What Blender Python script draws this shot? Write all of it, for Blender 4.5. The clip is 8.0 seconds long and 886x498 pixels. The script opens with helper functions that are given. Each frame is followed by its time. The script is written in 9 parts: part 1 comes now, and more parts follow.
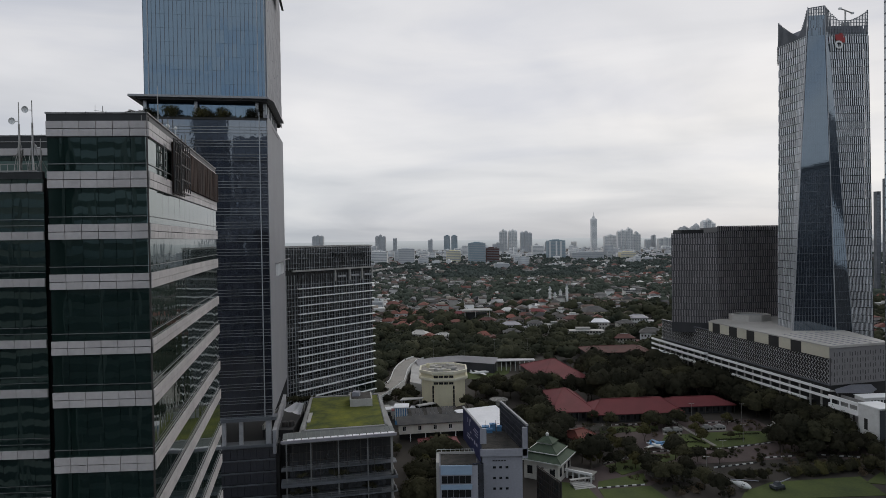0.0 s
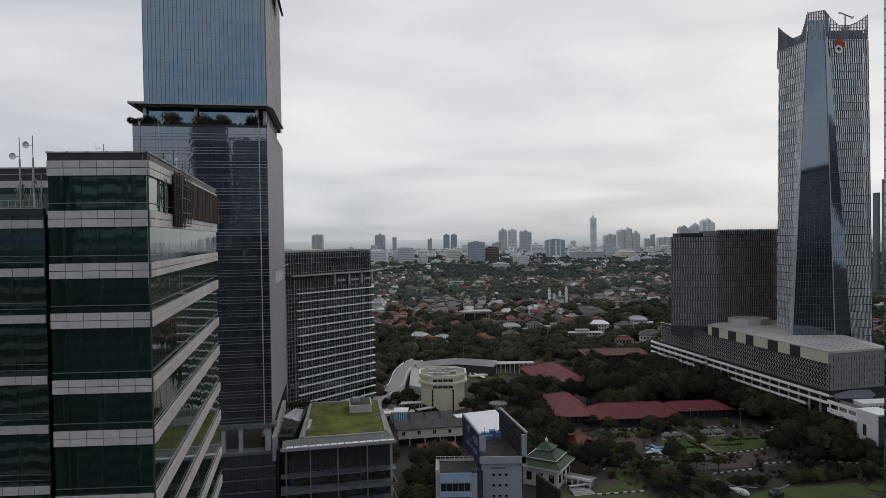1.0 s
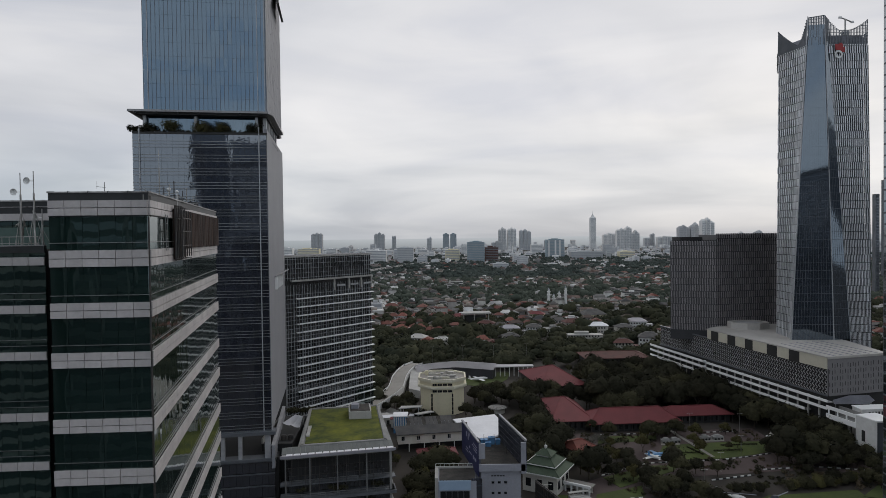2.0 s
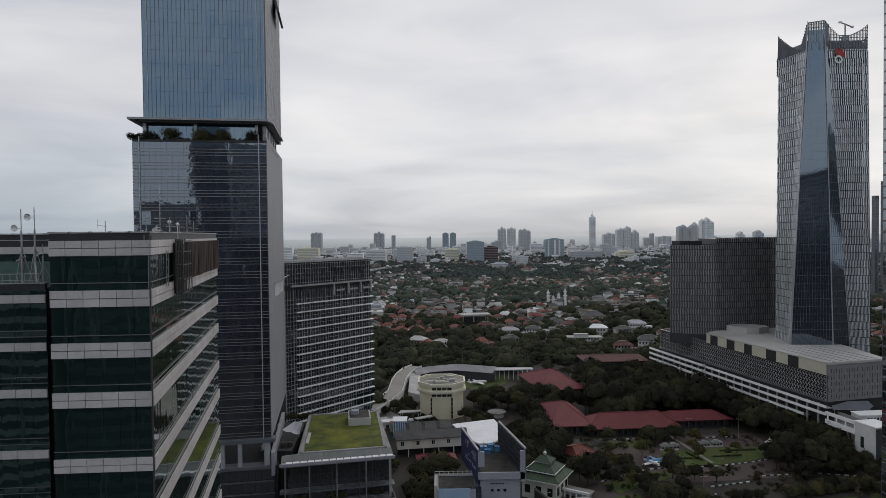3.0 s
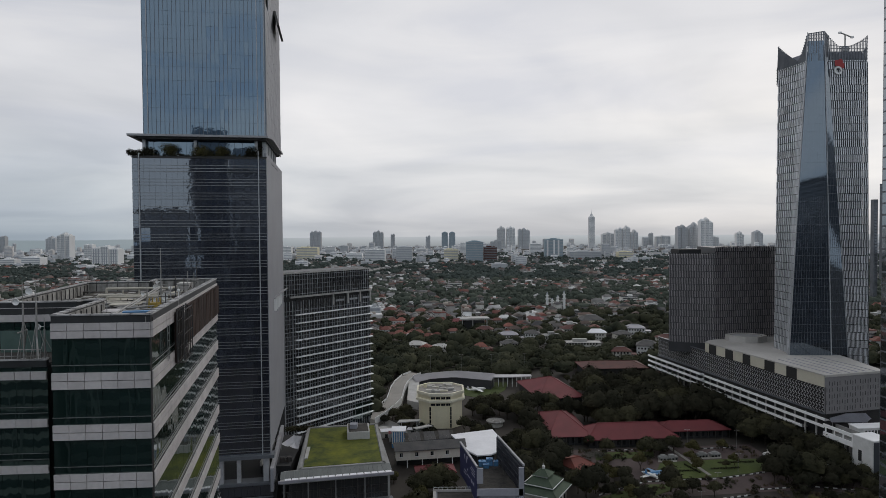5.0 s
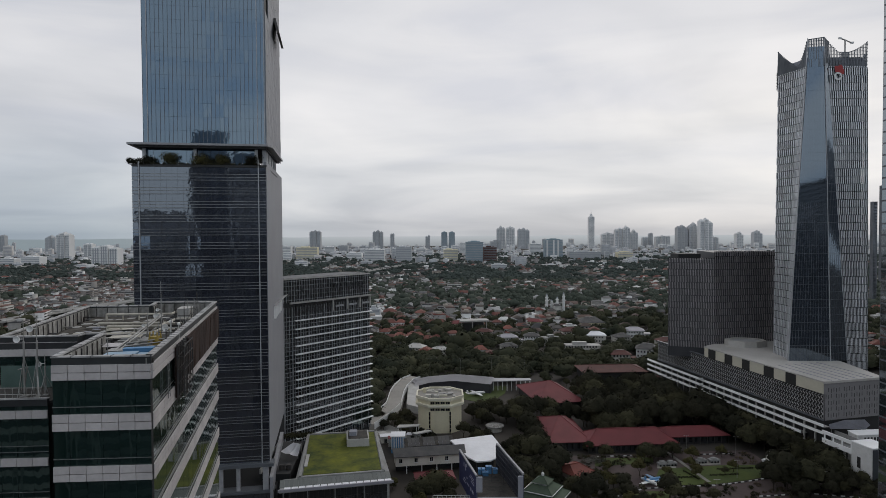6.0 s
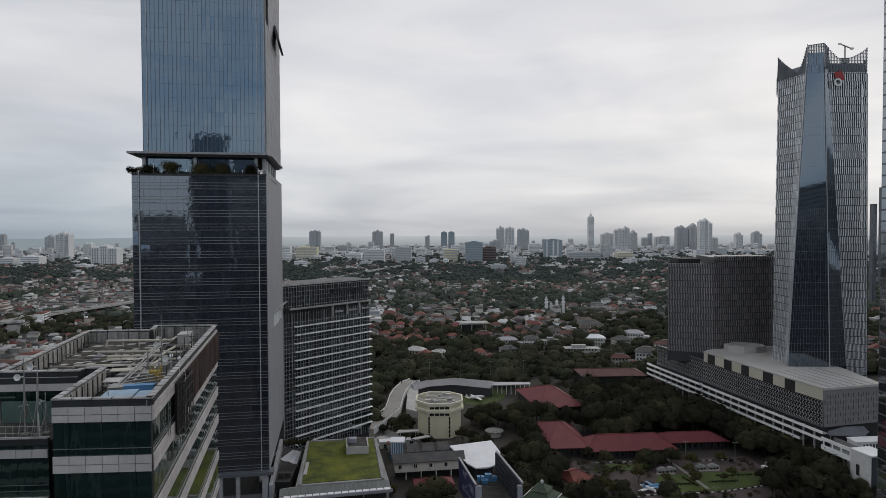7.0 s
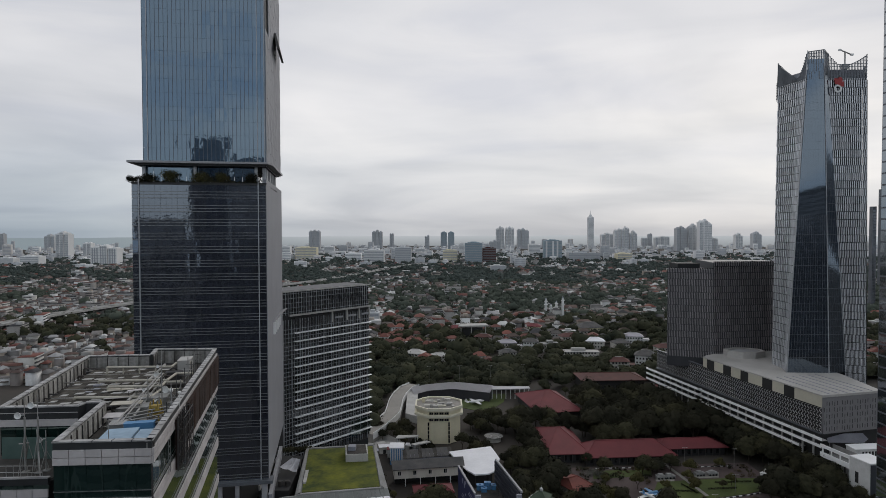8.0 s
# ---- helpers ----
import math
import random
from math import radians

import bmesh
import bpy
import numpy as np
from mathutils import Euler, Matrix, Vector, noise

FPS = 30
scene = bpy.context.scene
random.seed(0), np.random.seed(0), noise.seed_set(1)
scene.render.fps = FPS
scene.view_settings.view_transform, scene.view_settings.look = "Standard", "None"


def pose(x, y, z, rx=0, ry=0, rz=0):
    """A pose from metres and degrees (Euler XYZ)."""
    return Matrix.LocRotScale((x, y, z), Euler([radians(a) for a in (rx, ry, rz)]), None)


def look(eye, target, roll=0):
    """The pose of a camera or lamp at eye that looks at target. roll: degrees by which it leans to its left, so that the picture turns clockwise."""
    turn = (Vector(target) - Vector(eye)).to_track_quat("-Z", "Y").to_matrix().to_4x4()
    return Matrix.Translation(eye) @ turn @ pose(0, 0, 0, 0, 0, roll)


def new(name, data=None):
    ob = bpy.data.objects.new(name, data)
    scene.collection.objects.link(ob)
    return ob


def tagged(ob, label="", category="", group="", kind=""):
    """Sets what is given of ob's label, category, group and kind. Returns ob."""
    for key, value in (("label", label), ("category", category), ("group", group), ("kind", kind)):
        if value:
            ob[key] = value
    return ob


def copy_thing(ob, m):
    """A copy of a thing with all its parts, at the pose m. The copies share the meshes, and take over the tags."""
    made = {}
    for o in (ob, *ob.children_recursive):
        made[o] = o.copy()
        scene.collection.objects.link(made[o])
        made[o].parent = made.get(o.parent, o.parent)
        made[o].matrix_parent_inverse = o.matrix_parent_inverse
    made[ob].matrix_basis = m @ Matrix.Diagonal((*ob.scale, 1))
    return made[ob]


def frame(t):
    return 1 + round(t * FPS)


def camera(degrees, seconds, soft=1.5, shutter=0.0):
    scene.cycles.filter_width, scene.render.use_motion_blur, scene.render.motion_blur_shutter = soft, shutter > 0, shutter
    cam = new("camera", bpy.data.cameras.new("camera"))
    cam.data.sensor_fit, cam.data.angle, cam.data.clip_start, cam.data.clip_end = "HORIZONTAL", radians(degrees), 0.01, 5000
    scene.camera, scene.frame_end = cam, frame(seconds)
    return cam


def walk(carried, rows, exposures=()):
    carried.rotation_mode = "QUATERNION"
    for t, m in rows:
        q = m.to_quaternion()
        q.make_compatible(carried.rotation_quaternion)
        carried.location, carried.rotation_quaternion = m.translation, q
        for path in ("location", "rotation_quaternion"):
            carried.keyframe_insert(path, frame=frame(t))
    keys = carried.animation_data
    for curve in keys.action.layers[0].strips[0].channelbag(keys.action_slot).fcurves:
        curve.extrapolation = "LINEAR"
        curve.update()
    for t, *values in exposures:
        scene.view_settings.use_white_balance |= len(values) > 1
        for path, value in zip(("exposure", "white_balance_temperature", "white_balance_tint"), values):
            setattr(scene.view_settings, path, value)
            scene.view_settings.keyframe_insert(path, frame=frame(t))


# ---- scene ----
cam = camera(70.00, 8.0, soft=0.6)
# seconds, (x, y, z, pitch, roll, yaw)
PATH = [
    (0.0, (0.000, 0.000, 90.000, -0.9652, -0.8859, 0.0000)),
    (0.5, (-0.015, -0.011, 91.439, -1.0332, -0.8442, -0.0239)),
    (1.0, (-0.030, -0.022, 92.886, -1.0980, -0.8017, -0.0471)),
    (1.5, (-0.044, -0.031, 94.341, -1.1595, -0.7584, -0.0696)),
    (2.0, (-0.057, -0.041, 95.805, -1.2177, -0.7144, -0.0914)),
    (2.5, (-0.071, -0.049, 97.276, -1.2725, -0.6696, -0.1126)),
    (3.0, (-0.083, -0.057, 98.756, -1.3241, -0.6241, -0.1331)),
    (3.5, (-0.095, -0.065, 100.244, -1.3723, -0.5778, -0.1529)),
    (4.0, (-0.107, -0.072, 101.740, -1.4173, -0.5307, -0.1720)),
    (4.5, (-0.118, -0.078, 103.244, -1.4589, -0.4829, -0.1905)),
    (5.0, (-0.128, -0.084, 104.756, -1.4973, -0.4343, -0.2083)),
    (5.5, (-0.138, -0.089, 106.276, -1.5323, -0.3849, -0.2254)),
    (6.0, (-0.148, -0.093, 107.805, -1.5641, -0.3348, -0.2418)),
    (6.5, (-0.157, -0.097, 109.341, -1.5925, -0.2840, -0.2576)),
    (7.0, (-0.165, -0.100, 110.886, -1.6176, -0.2323, -0.2726)),
    (7.5, (-0.173, -0.102, 112.439, -1.6395, -0.1800, -0.2871)),
    (8.0, (-0.181, -0.104, 114.000, -1.6580, -0.1268, -0.3008)),
]
walk(cam, [(t, pose(x, y, z, 0, 0, yaw) @ pose(0, 0, 0, 90 + pitch) @ pose(0, 0, 0, 0, 0, roll)) for t, (x, y, z, pitch, roll, yaw) in PATH])

# ---- light: an overcast afternoon, brighter low down ahead and to the right ----
world = bpy.data.worlds.new("overcast_sky")
scene.world = world
world.use_nodes = True
wn, wl = world.node_tree.nodes, world.node_tree.links
wn.clear()


def wnode(kind):
    return wn.new(kind)


def wmath(op, a, b=None):
    n = wnode("ShaderNodeMath")
    n.operation = op
    for i, v in enumerate((a, b)):
        if v is None:
            continue
        if isinstance(v, (int, float)):
            n.inputs[i].default_value = v
        else:
            wl.new(v, n.inputs[i])
    return n.outputs[0]


def wramp(value, stops):
    n = wnode("ShaderNodeValToRGB")
    el = n.color_ramp.elements
    for i, (p, c) in enumerate(stops):
        e = el[i] if i < 2 else el.new(p)
        e.position, e.color = p, (*c, 1)
    wl.new(value, n.inputs[0])
    return n.outputs[0]


def wmix(a, b, factor, blend="MIX"):
    n = wnode("ShaderNodeMix")
    n.data_type, n.blend_type = "RGBA", blend
    for socket, v in ((n.inputs[0], factor), (n.inputs[6], a), (n.inputs[7], b)):
        if isinstance(v, (int, float)):
            socket.default_value = v
        elif isinstance(v, tuple):
            socket.default_value = (*v, 1)
        else:
            wl.new(v, socket)
    return n.outputs[2]


SUN_HEADING, SUN_HEIGHT = radians(28), radians(34)   # clockwise from +y, above the horizon
SKY = 0.97
coord = wnode("ShaderNodeTexCoord").outputs["Generated"]
sep = wnode("ShaderNodeSeparateXYZ")
wl.new(coord, sep.inputs[0])
dx, dy, dz = sep.outputs
up = wmath("MAXIMUM", dz, 0.0)
flat = wmath("ADD", up, 0.16)
lay = wnode("ShaderNodeCombineXYZ")
wl.new(wmath("DIVIDE", dx, flat), lay.inputs[0])
wl.new(wmath("DIVIDE", dy, flat), lay.inputs[1])
big = wnode("ShaderNodeTexNoise")
big.inputs["Scale"].default_value, big.inputs["Detail"].default_value, big.inputs["Roughness"].default_value = 0.62, 5, 0.45
big.inputs["Distortion"].default_value = 0.6
wl.new(lay.outputs[0], big.inputs["Vector"])
clouds = wramp(big.outputs["Fac"], [(0.32, (0.49, 0.51, 0.555)), (0.68, (0.76, 0.755, 0.77)), (0.5, (0.63, 0.64, 0.675))])
low = wramp(up, [(0.0, (0.70, 0.735, 0.77)), (0.42, (1.0, 1.0, 1.0)), (0.03, (0.90, 0.915, 0.935)), (0.10, (1.105, 1.095, 1.075)), (0.20, (1.15, 1.13, 1.105))])
cover = wmix(clouds, low, 1.0, "MULTIPLY")
# the thin place in the cloud before the sun
glow = wmath("ADD", wmath("MULTIPLY", dx, 0.55), wmath("MULTIPLY", dy, 0.83))
glow = wmath("POWER", wmath("MAXIMUM", glow, 0.0), 6.0)
bright = wmix(cover, (1.11, 1.095, 1.075), wmath("MULTIPLY", glow, 0.9), "MULTIPLY")
# long streaks of cloud along the horizon
around = wmath("ARCTAN2", dx, dy)
band = wnode("ShaderNodeCombineXYZ")
wl.new(wmath("ADD", wmath("MULTIPLY", around, 1.5), 3.1), band.inputs[0])
wl.new(wmath("MULTIPLY", dz, 9.0), band.inputs[1])
streaks = wnode("ShaderNodeTexNoise")
streaks.inputs["Scale"].default_value, streaks.inputs["Detail"].default_value, streaks.inputs["Roughness"].default_value = 1.25, 6, 0.5
streaks.inputs["Distortion"].default_value = 0.5
wl.new(band.outputs[0], streaks.inputs["Vector"])
bright = wmix(bright, wramp(streaks.outputs["Fac"], [(0.34, (0.87, 0.885, 0.92)), (0.66, (1.06, 1.055, 1.045)), (0.5, (0.985, 0.985, 0.985))]), 1.0, "MULTIPLY")
# the bright opening low before the sun
gap = wmath("POWER", wmath("MAXIMUM", wmath("SUBTRACT", 1.0, wmath("MULTIPLY", wmath("ABSOLUTE", wmath("SUBTRACT", dz, 0.165)), 7.5)), 0.0), 1.5)
gap = wmath("MULTIPLY", gap, wmath("MINIMUM", wmath("MAXIMUM", wmath("MULTIPLY", wmath("SUBTRACT", around, 0.10), 2.2), 0.0), 1.0))
bright = wmix(bright, (1.33, 1.28, 1.20), gap, "MULTIPLY")
# a bluer, dimmer horizon on the far side from the sun
dim = wmath("MINIMUM", wmath("MAXIMUM", wmath("MULTIPLY", wmath("SUBTRACT", -0.12, around), 2.6), 0.0), 1.0)
dim = wmath("MULTIPLY", dim, wmath("MAXIMUM", wmath("SUBTRACT", 1.0, wmath("MULTIPLY", up, 6.0)), 0.0))
bright = wmix(bright, (0.71, 0.79, 0.84), dim, "MULTIPLY")
# thinner, bluer cloud away from the sun
rear = wmath("MULTIPLY", wmath("MAXIMUM", wmath("SUBTRACT", -0.05, dy), 0.0), 1.5)
rear = wmath("MINIMUM", wmath("MULTIPLY", rear, wmath("ADD", wmath("MULTIPLY", big.outputs["Fac"], 1.2), 0.25)), 0.75)
blue = wramp(streaks.outputs["Fac"], [(0.36, (0.33, 0.47, 0.65)), (0.50, (0.58, 0.64, 0.71))])
bright = wmix(bright, blue, rear)
air = wnode("ShaderNodeTexSky")
air.sky_type, air.sun_disc = "NISHITA", False
air.sun_elevation, air.sun_rotation = SUN_HEIGHT, SUN_HEADING
thin = wmix(bright, air.outputs[0], 0.006)
back = wnode("ShaderNodeBackground")
back.inputs["Strength"].default_value = SKY
wl.new(thin, back.inputs["Color"])
wl.new(back.outputs[0], wnode("ShaderNodeOutputWorld").inputs["Surface"])

sun = new("sun", bpy.data.lights.new("sun", "SUN"))
sun.data.energy, sun.data.angle, sun.data.color = 0.6, radians(25), (1.0, 0.95, 0.88)
sun.matrix_world = look((math.sin(SUN_HEADING) * 100, math.cos(SUN_HEADING) * 100, math.tan(SUN_HEIGHT) * 100), (0, 0, 0))

# ---- materials ----
def material(name, base, other=None, rough=0.8, metal=0.0, grain=2.0, stain=0.15, relief=0.0, ior=1.45, piece=0.0, island=0.0, streak=False,
             pattern=None, patterns=None):
    """A surface: base and other are mixed by broad stains and fine grain (grain: grains a metre, stain: stains a metre);
    piece and island: how far single pieces differ in lightness."""
    m = bpy.data.materials.new(name)
    m.use_nodes = True
    nd, lk = m.node_tree.nodes, m.node_tree.links
    bsdf = nd["Principled BSDF"]
    other = other or tuple(c * 0.72 for c in base)
    geo = nd.new("ShaderNodeNewGeometry")
    vec = geo.outputs["Position"]
    if streak:
        mp = nd.new("ShaderNodeMapping")
        mp.inputs["Scale"].default_value = (1, 1, 0.12)
        lk.new(vec, mp.inputs["Vector"])
        vec = mp.outputs[0]
    a, b = nd.new("ShaderNodeTexNoise"), nd.new("ShaderNodeTexNoise")
    a.inputs["Scale"].default_value, a.inputs["Detail"].default_value = stain, 5
    b.inputs["Scale"].default_value, b.inputs["Detail"].default_value = grain, 4
    lk.new(vec, a.inputs["Vector"])
    lk.new(geo.outputs["Position"], b.inputs["Vector"])
    add = nd.new("ShaderNodeMath")
    add.operation = "MULTIPLY_ADD"
    lk.new(b.outputs["Fac"], add.inputs[0])
    add.inputs[1].default_value = 0.45
    lk.new(a.outputs["Fac"], add.inputs[2])
    ramp = nd.new("ShaderNodeValToRGB")
    ramp.color_ramp.elements[0].position, ramp.color_ramp.elements[1].position = 0.48, 0.95
    ramp.color_ramp.elements[0].color, ramp.color_ramp.elements[1].color = (*base, 1), (*other, 1)
    lk.new(add.outputs[0], ramp.inputs[0])
    colour = ramp.outputs[0]
    if patterns:
        # one of several paints, by the loose piece
        pick = nd.new("ShaderNodeValToRGB")
        pick.color_ramp.interpolation = "CONSTANT"
        for i, c in enumerate(patterns):
            e = pick.color_ramp.elements[i] if i < 2 else pick.color_ramp.elements.new(i / len(patterns))
            e.position, e.color = i / len(patterns), (*c, 1)
        lk.new(geo.outputs["Random Per Island"], pick.inputs[0])
        mul = nd.new("ShaderNodeMix")
        mul.data_type, mul.blend_type = "RGBA", "MULTIPLY"
        mul.inputs[0].default_value = 1.0
        lk.new(pick.outputs[0], mul.inputs[6])
        lk.new(colour, mul.inputs[7])
        colour = mul.outputs[2]
    for amount, source in ((piece, "object"), (island, "island")):
        if amount:
            rnd = nd.new("ShaderNodeObjectInfo").outputs["Random"] if source == "object" else geo.outputs["Random Per Island"]
            rg = nd.new("ShaderNodeMapRange")
            rg.inputs["To Min"].default_value, rg.inputs["To Max"].default_value = 1 - amount, 1 + amount
            lk.new(rnd, rg.inputs["Value"])
            hs = nd.new("ShaderNodeHueSaturation")
            lk.new(rg.outputs[0], hs.inputs["Value"])
            lk.new(colour, hs.inputs["Color"])
            colour = hs.outputs[0]
    lk.new(colour, bsdf.inputs["Base Color"])
    bsdf.inputs["Roughness"].default_value, bsdf.inputs["Metallic"].default_value = rough, metal
    bsdf.inputs["IOR"].default_value = ior
    if relief:
        bump = nd.new("ShaderNodeBump")
        bump.inputs["Strength"].default_value, bump.inputs["Distance"].default_value = 0.6, relief
        lk.new(b.outputs["Fac"], bump.inputs["Height"])
        lk.new(bump.outputs[0], bsdf.inputs["Normal"])
    return m


def facade_glass(name, base, ior, rough=0.03, tint=(1, 1, 1), wave=0.0, piece=0.15, upright=1.0):
    """Coated window glass with a dark room behind it: a dark body and a clear reflection, slightly uneven."""
    m = material(name, base, tuple(c * 0.6 for c in base), rough=rough, grain=0.8, stain=0.12, ior=ior, island=piece)
    nd, lk = m.node_tree.nodes, m.node_tree.links
    bsdf = nd["Principled BSDF"]
    bsdf.inputs["Specular Tint"].default_value = (*tint, 1)
    if wave:
        ns = nd.new("ShaderNodeTexNoise")
        ns.inputs["Scale"].default_value, ns.inputs["Detail"].default_value = 0.55, 2
        mp = nd.new("ShaderNodeMapping")
        mp.inputs["Scale"].default_value = (1.0, 1.0, upright)
        lk.new(nd.new("ShaderNodeNewGeometry").outputs["Position"], mp.inputs["Vector"])
        lk.new(mp.outputs[0], ns.inputs["Vector"])
        bump = nd.new("ShaderNodeBump")
        bump.inputs["Strength"].default_value, bump.inputs["Distance"].default_value = 1.0, wave
        lk.new(ns.outputs["Fac"], bump.inputs["Height"])
        lk.new(bump.outputs[0], bsdf.inputs["Normal"])
    return m


def foliage(name, dark, light, leaf=0.5):
    m = material(name, dark, light, rough=0.95, grain=0.9, stain=0.06, island=0.12, piece=0.22, ior=1.12)
    return m


WHITE_PANEL = material("white_cladding", (0.59, 0.555, 0.545), (0.41, 0.385, 0.38), 0.45, grain=3, stain=0.25, piece=0.07, island=0.07, streak=True)
CAP = material("dark_parapet_cladding", (0.040, 0.043, 0.045), (0.020, 0.021, 0.022), 0.5, grain=2, stain=0.5, streak=True)
COPING = material("pale_coping", (0.46, 0.455, 0.45), (0.21, 0.205, 0.20), 0.75, grain=3, stain=0.6)
PARAPET_IN = material("parapet_inner_panel", (0.42, 0.41, 0.385), (0.10, 0.095, 0.085), 0.85, grain=3, stain=1.1, piece=0.22, streak=True)
DECK = material("roof_deck", (0.018, 0.017, 0.016), (0.068, 0.061, 0.052), 0.9, grain=1.5, stain=0.35, relief=0.02)
GREEN_GLASS = facade_glass("green_tinted_glass", (0.010, 0.024, 0.021), 2.25, 0.02, (0.78, 1.0, 0.93), 0.016, 0.15, 0.25)
PALE_GLASS = facade_glass("pale_green_glass", (0.014, 0.026, 0.023), 2.5, 0.03, (0.86, 1.0, 0.94), 0.016, 0.15, 0.4)
RAIL = material("grey_rail", (0.30, 0.31, 0.31), (0.2, 0.2, 0.2), 0.4, 0.6)
RUST = material("rusty_brown_sheet", (0.020, 0.011, 0.009), (0.042, 0.021, 0.014), 0.9, grain=4, stain=0.8, island=0.35, streak=True)
DARK = material("dark_recess", (0.02, 0.021, 0.022), (0.03, 0.03, 0.03), 0.7)
BLUE_GLASS = facade_glass("blue_grey_curtain_glass", (0.014, 0.030, 0.052), 2.95, 0.03, (0.64, 0.83, 1.0), 0.010, 0.12)
NAVY_GLASS = facade_glass("navy_curtain_glass", (0.027, 0.030, 0.041), 2.75, 0.03, (0.80, 0.89, 1.0), 0.010, 0.15)
MULLION = material("grey_mullion", (0.16, 0.17, 0.19), (0.10, 0.11, 0.12), 0.45, 0.3)
PALE_MULLION = material("pale_mullion", (0.45, 0.46, 0.48), (0.33, 0.34, 0.35), 0.45, 0.3)
STONE = material("grey_stone_cladding", (0.265, 0.268, 0.29), (0.225, 0.228, 0.245), 0.6, grain=1.2, stain=0.08)
LEDGE = material("pale_grey_ledge", (0.36, 0.36, 0.37), (0.25, 0.25, 0.26), 0.6, grain=1, stain=0.2)
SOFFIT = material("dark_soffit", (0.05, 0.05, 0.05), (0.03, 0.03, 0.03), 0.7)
HOTEL_GLASS = facade_glass("hotel_glass", (0.032, 0.034, 0.037), 1.8, 0.06, (1, 1, 1), 0.0, 0.5)
HOTEL_FIN = material("hotel_grey_fin", (0.36, 0.37, 0.38), (0.26, 0.27, 0.28), 0.5, 0.1, island=0.3)
WHITE_EDGE = material("white_slab_edge", (0.92, 0.92, 0.91), (0.84, 0.84, 0.83), 0.5, grain=2, stain=0.2)
ROOF_GRASS = material("roof_grass", (0.150, 0.155, 0.012), (0.032, 0.048, 0.008), 0.95, grain=0.8, stain=0.16, relief=0.05)
CONCRETE = material("weathered_concrete", (0.30, 0.30, 0.29), (0.20, 0.195, 0.185), 0.85, grain=1.5, stain=0.2, relief=0.01, streak=True)
PALE_CONCRETE = material("pale_concrete", (0.46, 0.45, 0.43), (0.33, 0.32, 0.30), 0.85, grain=1.5, stain=0.2, streak=True)
CREAM = material("cream_render", (0.74, 0.68, 0.49), (0.62, 0.56, 0.40), 0.8, grain=1.2, stain=0.15, streak=True)
CREAM_WHITE = material("off_white_render", (0.60, 0.58, 0.53), (0.45, 0.43, 0.39), 0.8, grain=1.5, stain=0.2, streak=True)
WINDOW = facade_glass("small_window_glass", (0.02, 0.022, 0.025), 1.5, 0.08, piece=0.4)
SLATE = material("dark_tile_roof", (0.055, 0.055, 0.057), (0.10, 0.095, 0.09), 0.85, grain=2.5, stain=0.25, relief=0.03)
RED_TILE = material("red_tile_roof", (0.165, 0.032, 0.036), (0.115, 0.024, 0.027), 0.75, grain=1.6, stain=0.12, relief=0.03)
BROWN_TILE = material("brown_tile_roof", (0.105, 0.036, 0.029), (0.065, 0.026, 0.023), 0.8, grain=2, stain=0.2, relief=0.03)
GREEN_TILE = material("green_tile_roof", (0.070, 0.098, 0.062), (0.045, 0.066, 0.042), 0.75, grain=2, stain=0.25, relief=0.03)
WHITE_SHEET = material("white_roof_sheet", (0.80, 0.80, 0.82), (0.66, 0.66, 0.68), 0.6, grain=1, stain=0.12)
GREY_SHEET = material("grey_metal_roof", (0.32, 0.31, 0.34), (0.24, 0.235, 0.26), 0.5, 0.2, grain=1, stain=0.08)
PALE_SHEET = material("pale_metal_roof", (0.44, 0.43, 0.45), (0.34, 0.335, 0.35), 0.5, 0.1, grain=1, stain=0.08)
ROOF_PANEL = material("dark_roof_panels", (0.135, 0.145, 0.14), (0.10, 0.11, 0.105), 0.65, 0.0, grain=1, stain=0.1, piece=0.12)
YARD = material("brown_yard_paving", (0.092, 0.066, 0.062), (0.060, 0.044, 0.041), 0.9, grain=0.9, stain=0.08)
CREAM_PAINT = material("cream_house_paint", (0.74, 0.69, 0.62), (0.60, 0.55, 0.48), 0.8, grain=2, stain=0.3, streak=True)
BOARD_STEEL = material("galvanised_board_frame", (0.12, 0.125, 0.14), (0.07, 0.07, 0.08), 0.55, 0.3, grain=4, stain=0.6)
STEEL = material("dark_steel_frame", (0.055, 0.06, 0.065), (0.09, 0.075, 0.065), 0.55, 0.5, grain=5, stain=0.6)
BOARD_BLUE = material("dark_blue_poster", (0.020, 0.024, 0.075), (0.030, 0.034, 0.10), 0.5, grain=0.6, stain=0.1)
BOARD_MARK = material("poster_pale_mark", (0.45, 0.45, 0.52), (0.36, 0.36, 0.42), 0.5)
PALE_BLUE = material("pale_blue_cladding", (0.30, 0.40, 0.52), (0.24, 0.33, 0.44), 0.5, grain=1.5, stain=0.2)
GREY_CLAD = material("grey_render", (0.32, 0.325, 0.36), (0.23, 0.235, 0.265), 0.8, grain=1.5, stain=0.15, streak=True)
TANK_BLUE = material("blue_painted_metal", (0.10, 0.26, 0.46), (0.07, 0.19, 0.36), 0.5, grain=3, stain=0.5)
PALE_TARP = material("pale_blue_sheet", (0.30, 0.42, 0.52), (0.19, 0.27, 0.35), 0.6, grain=2, stain=0.6)
YELLOW = material("yellow_paint", (0.42, 0.30, 0.06), (0.28, 0.2, 0.05), 0.6, grain=4, stain=1)
PIPE = material("galvanised_pipe", (0.38, 0.38, 0.37), (0.25, 0.24, 0.22), 0.45, 0.5, grain=4, stain=0.8, island=0.25)
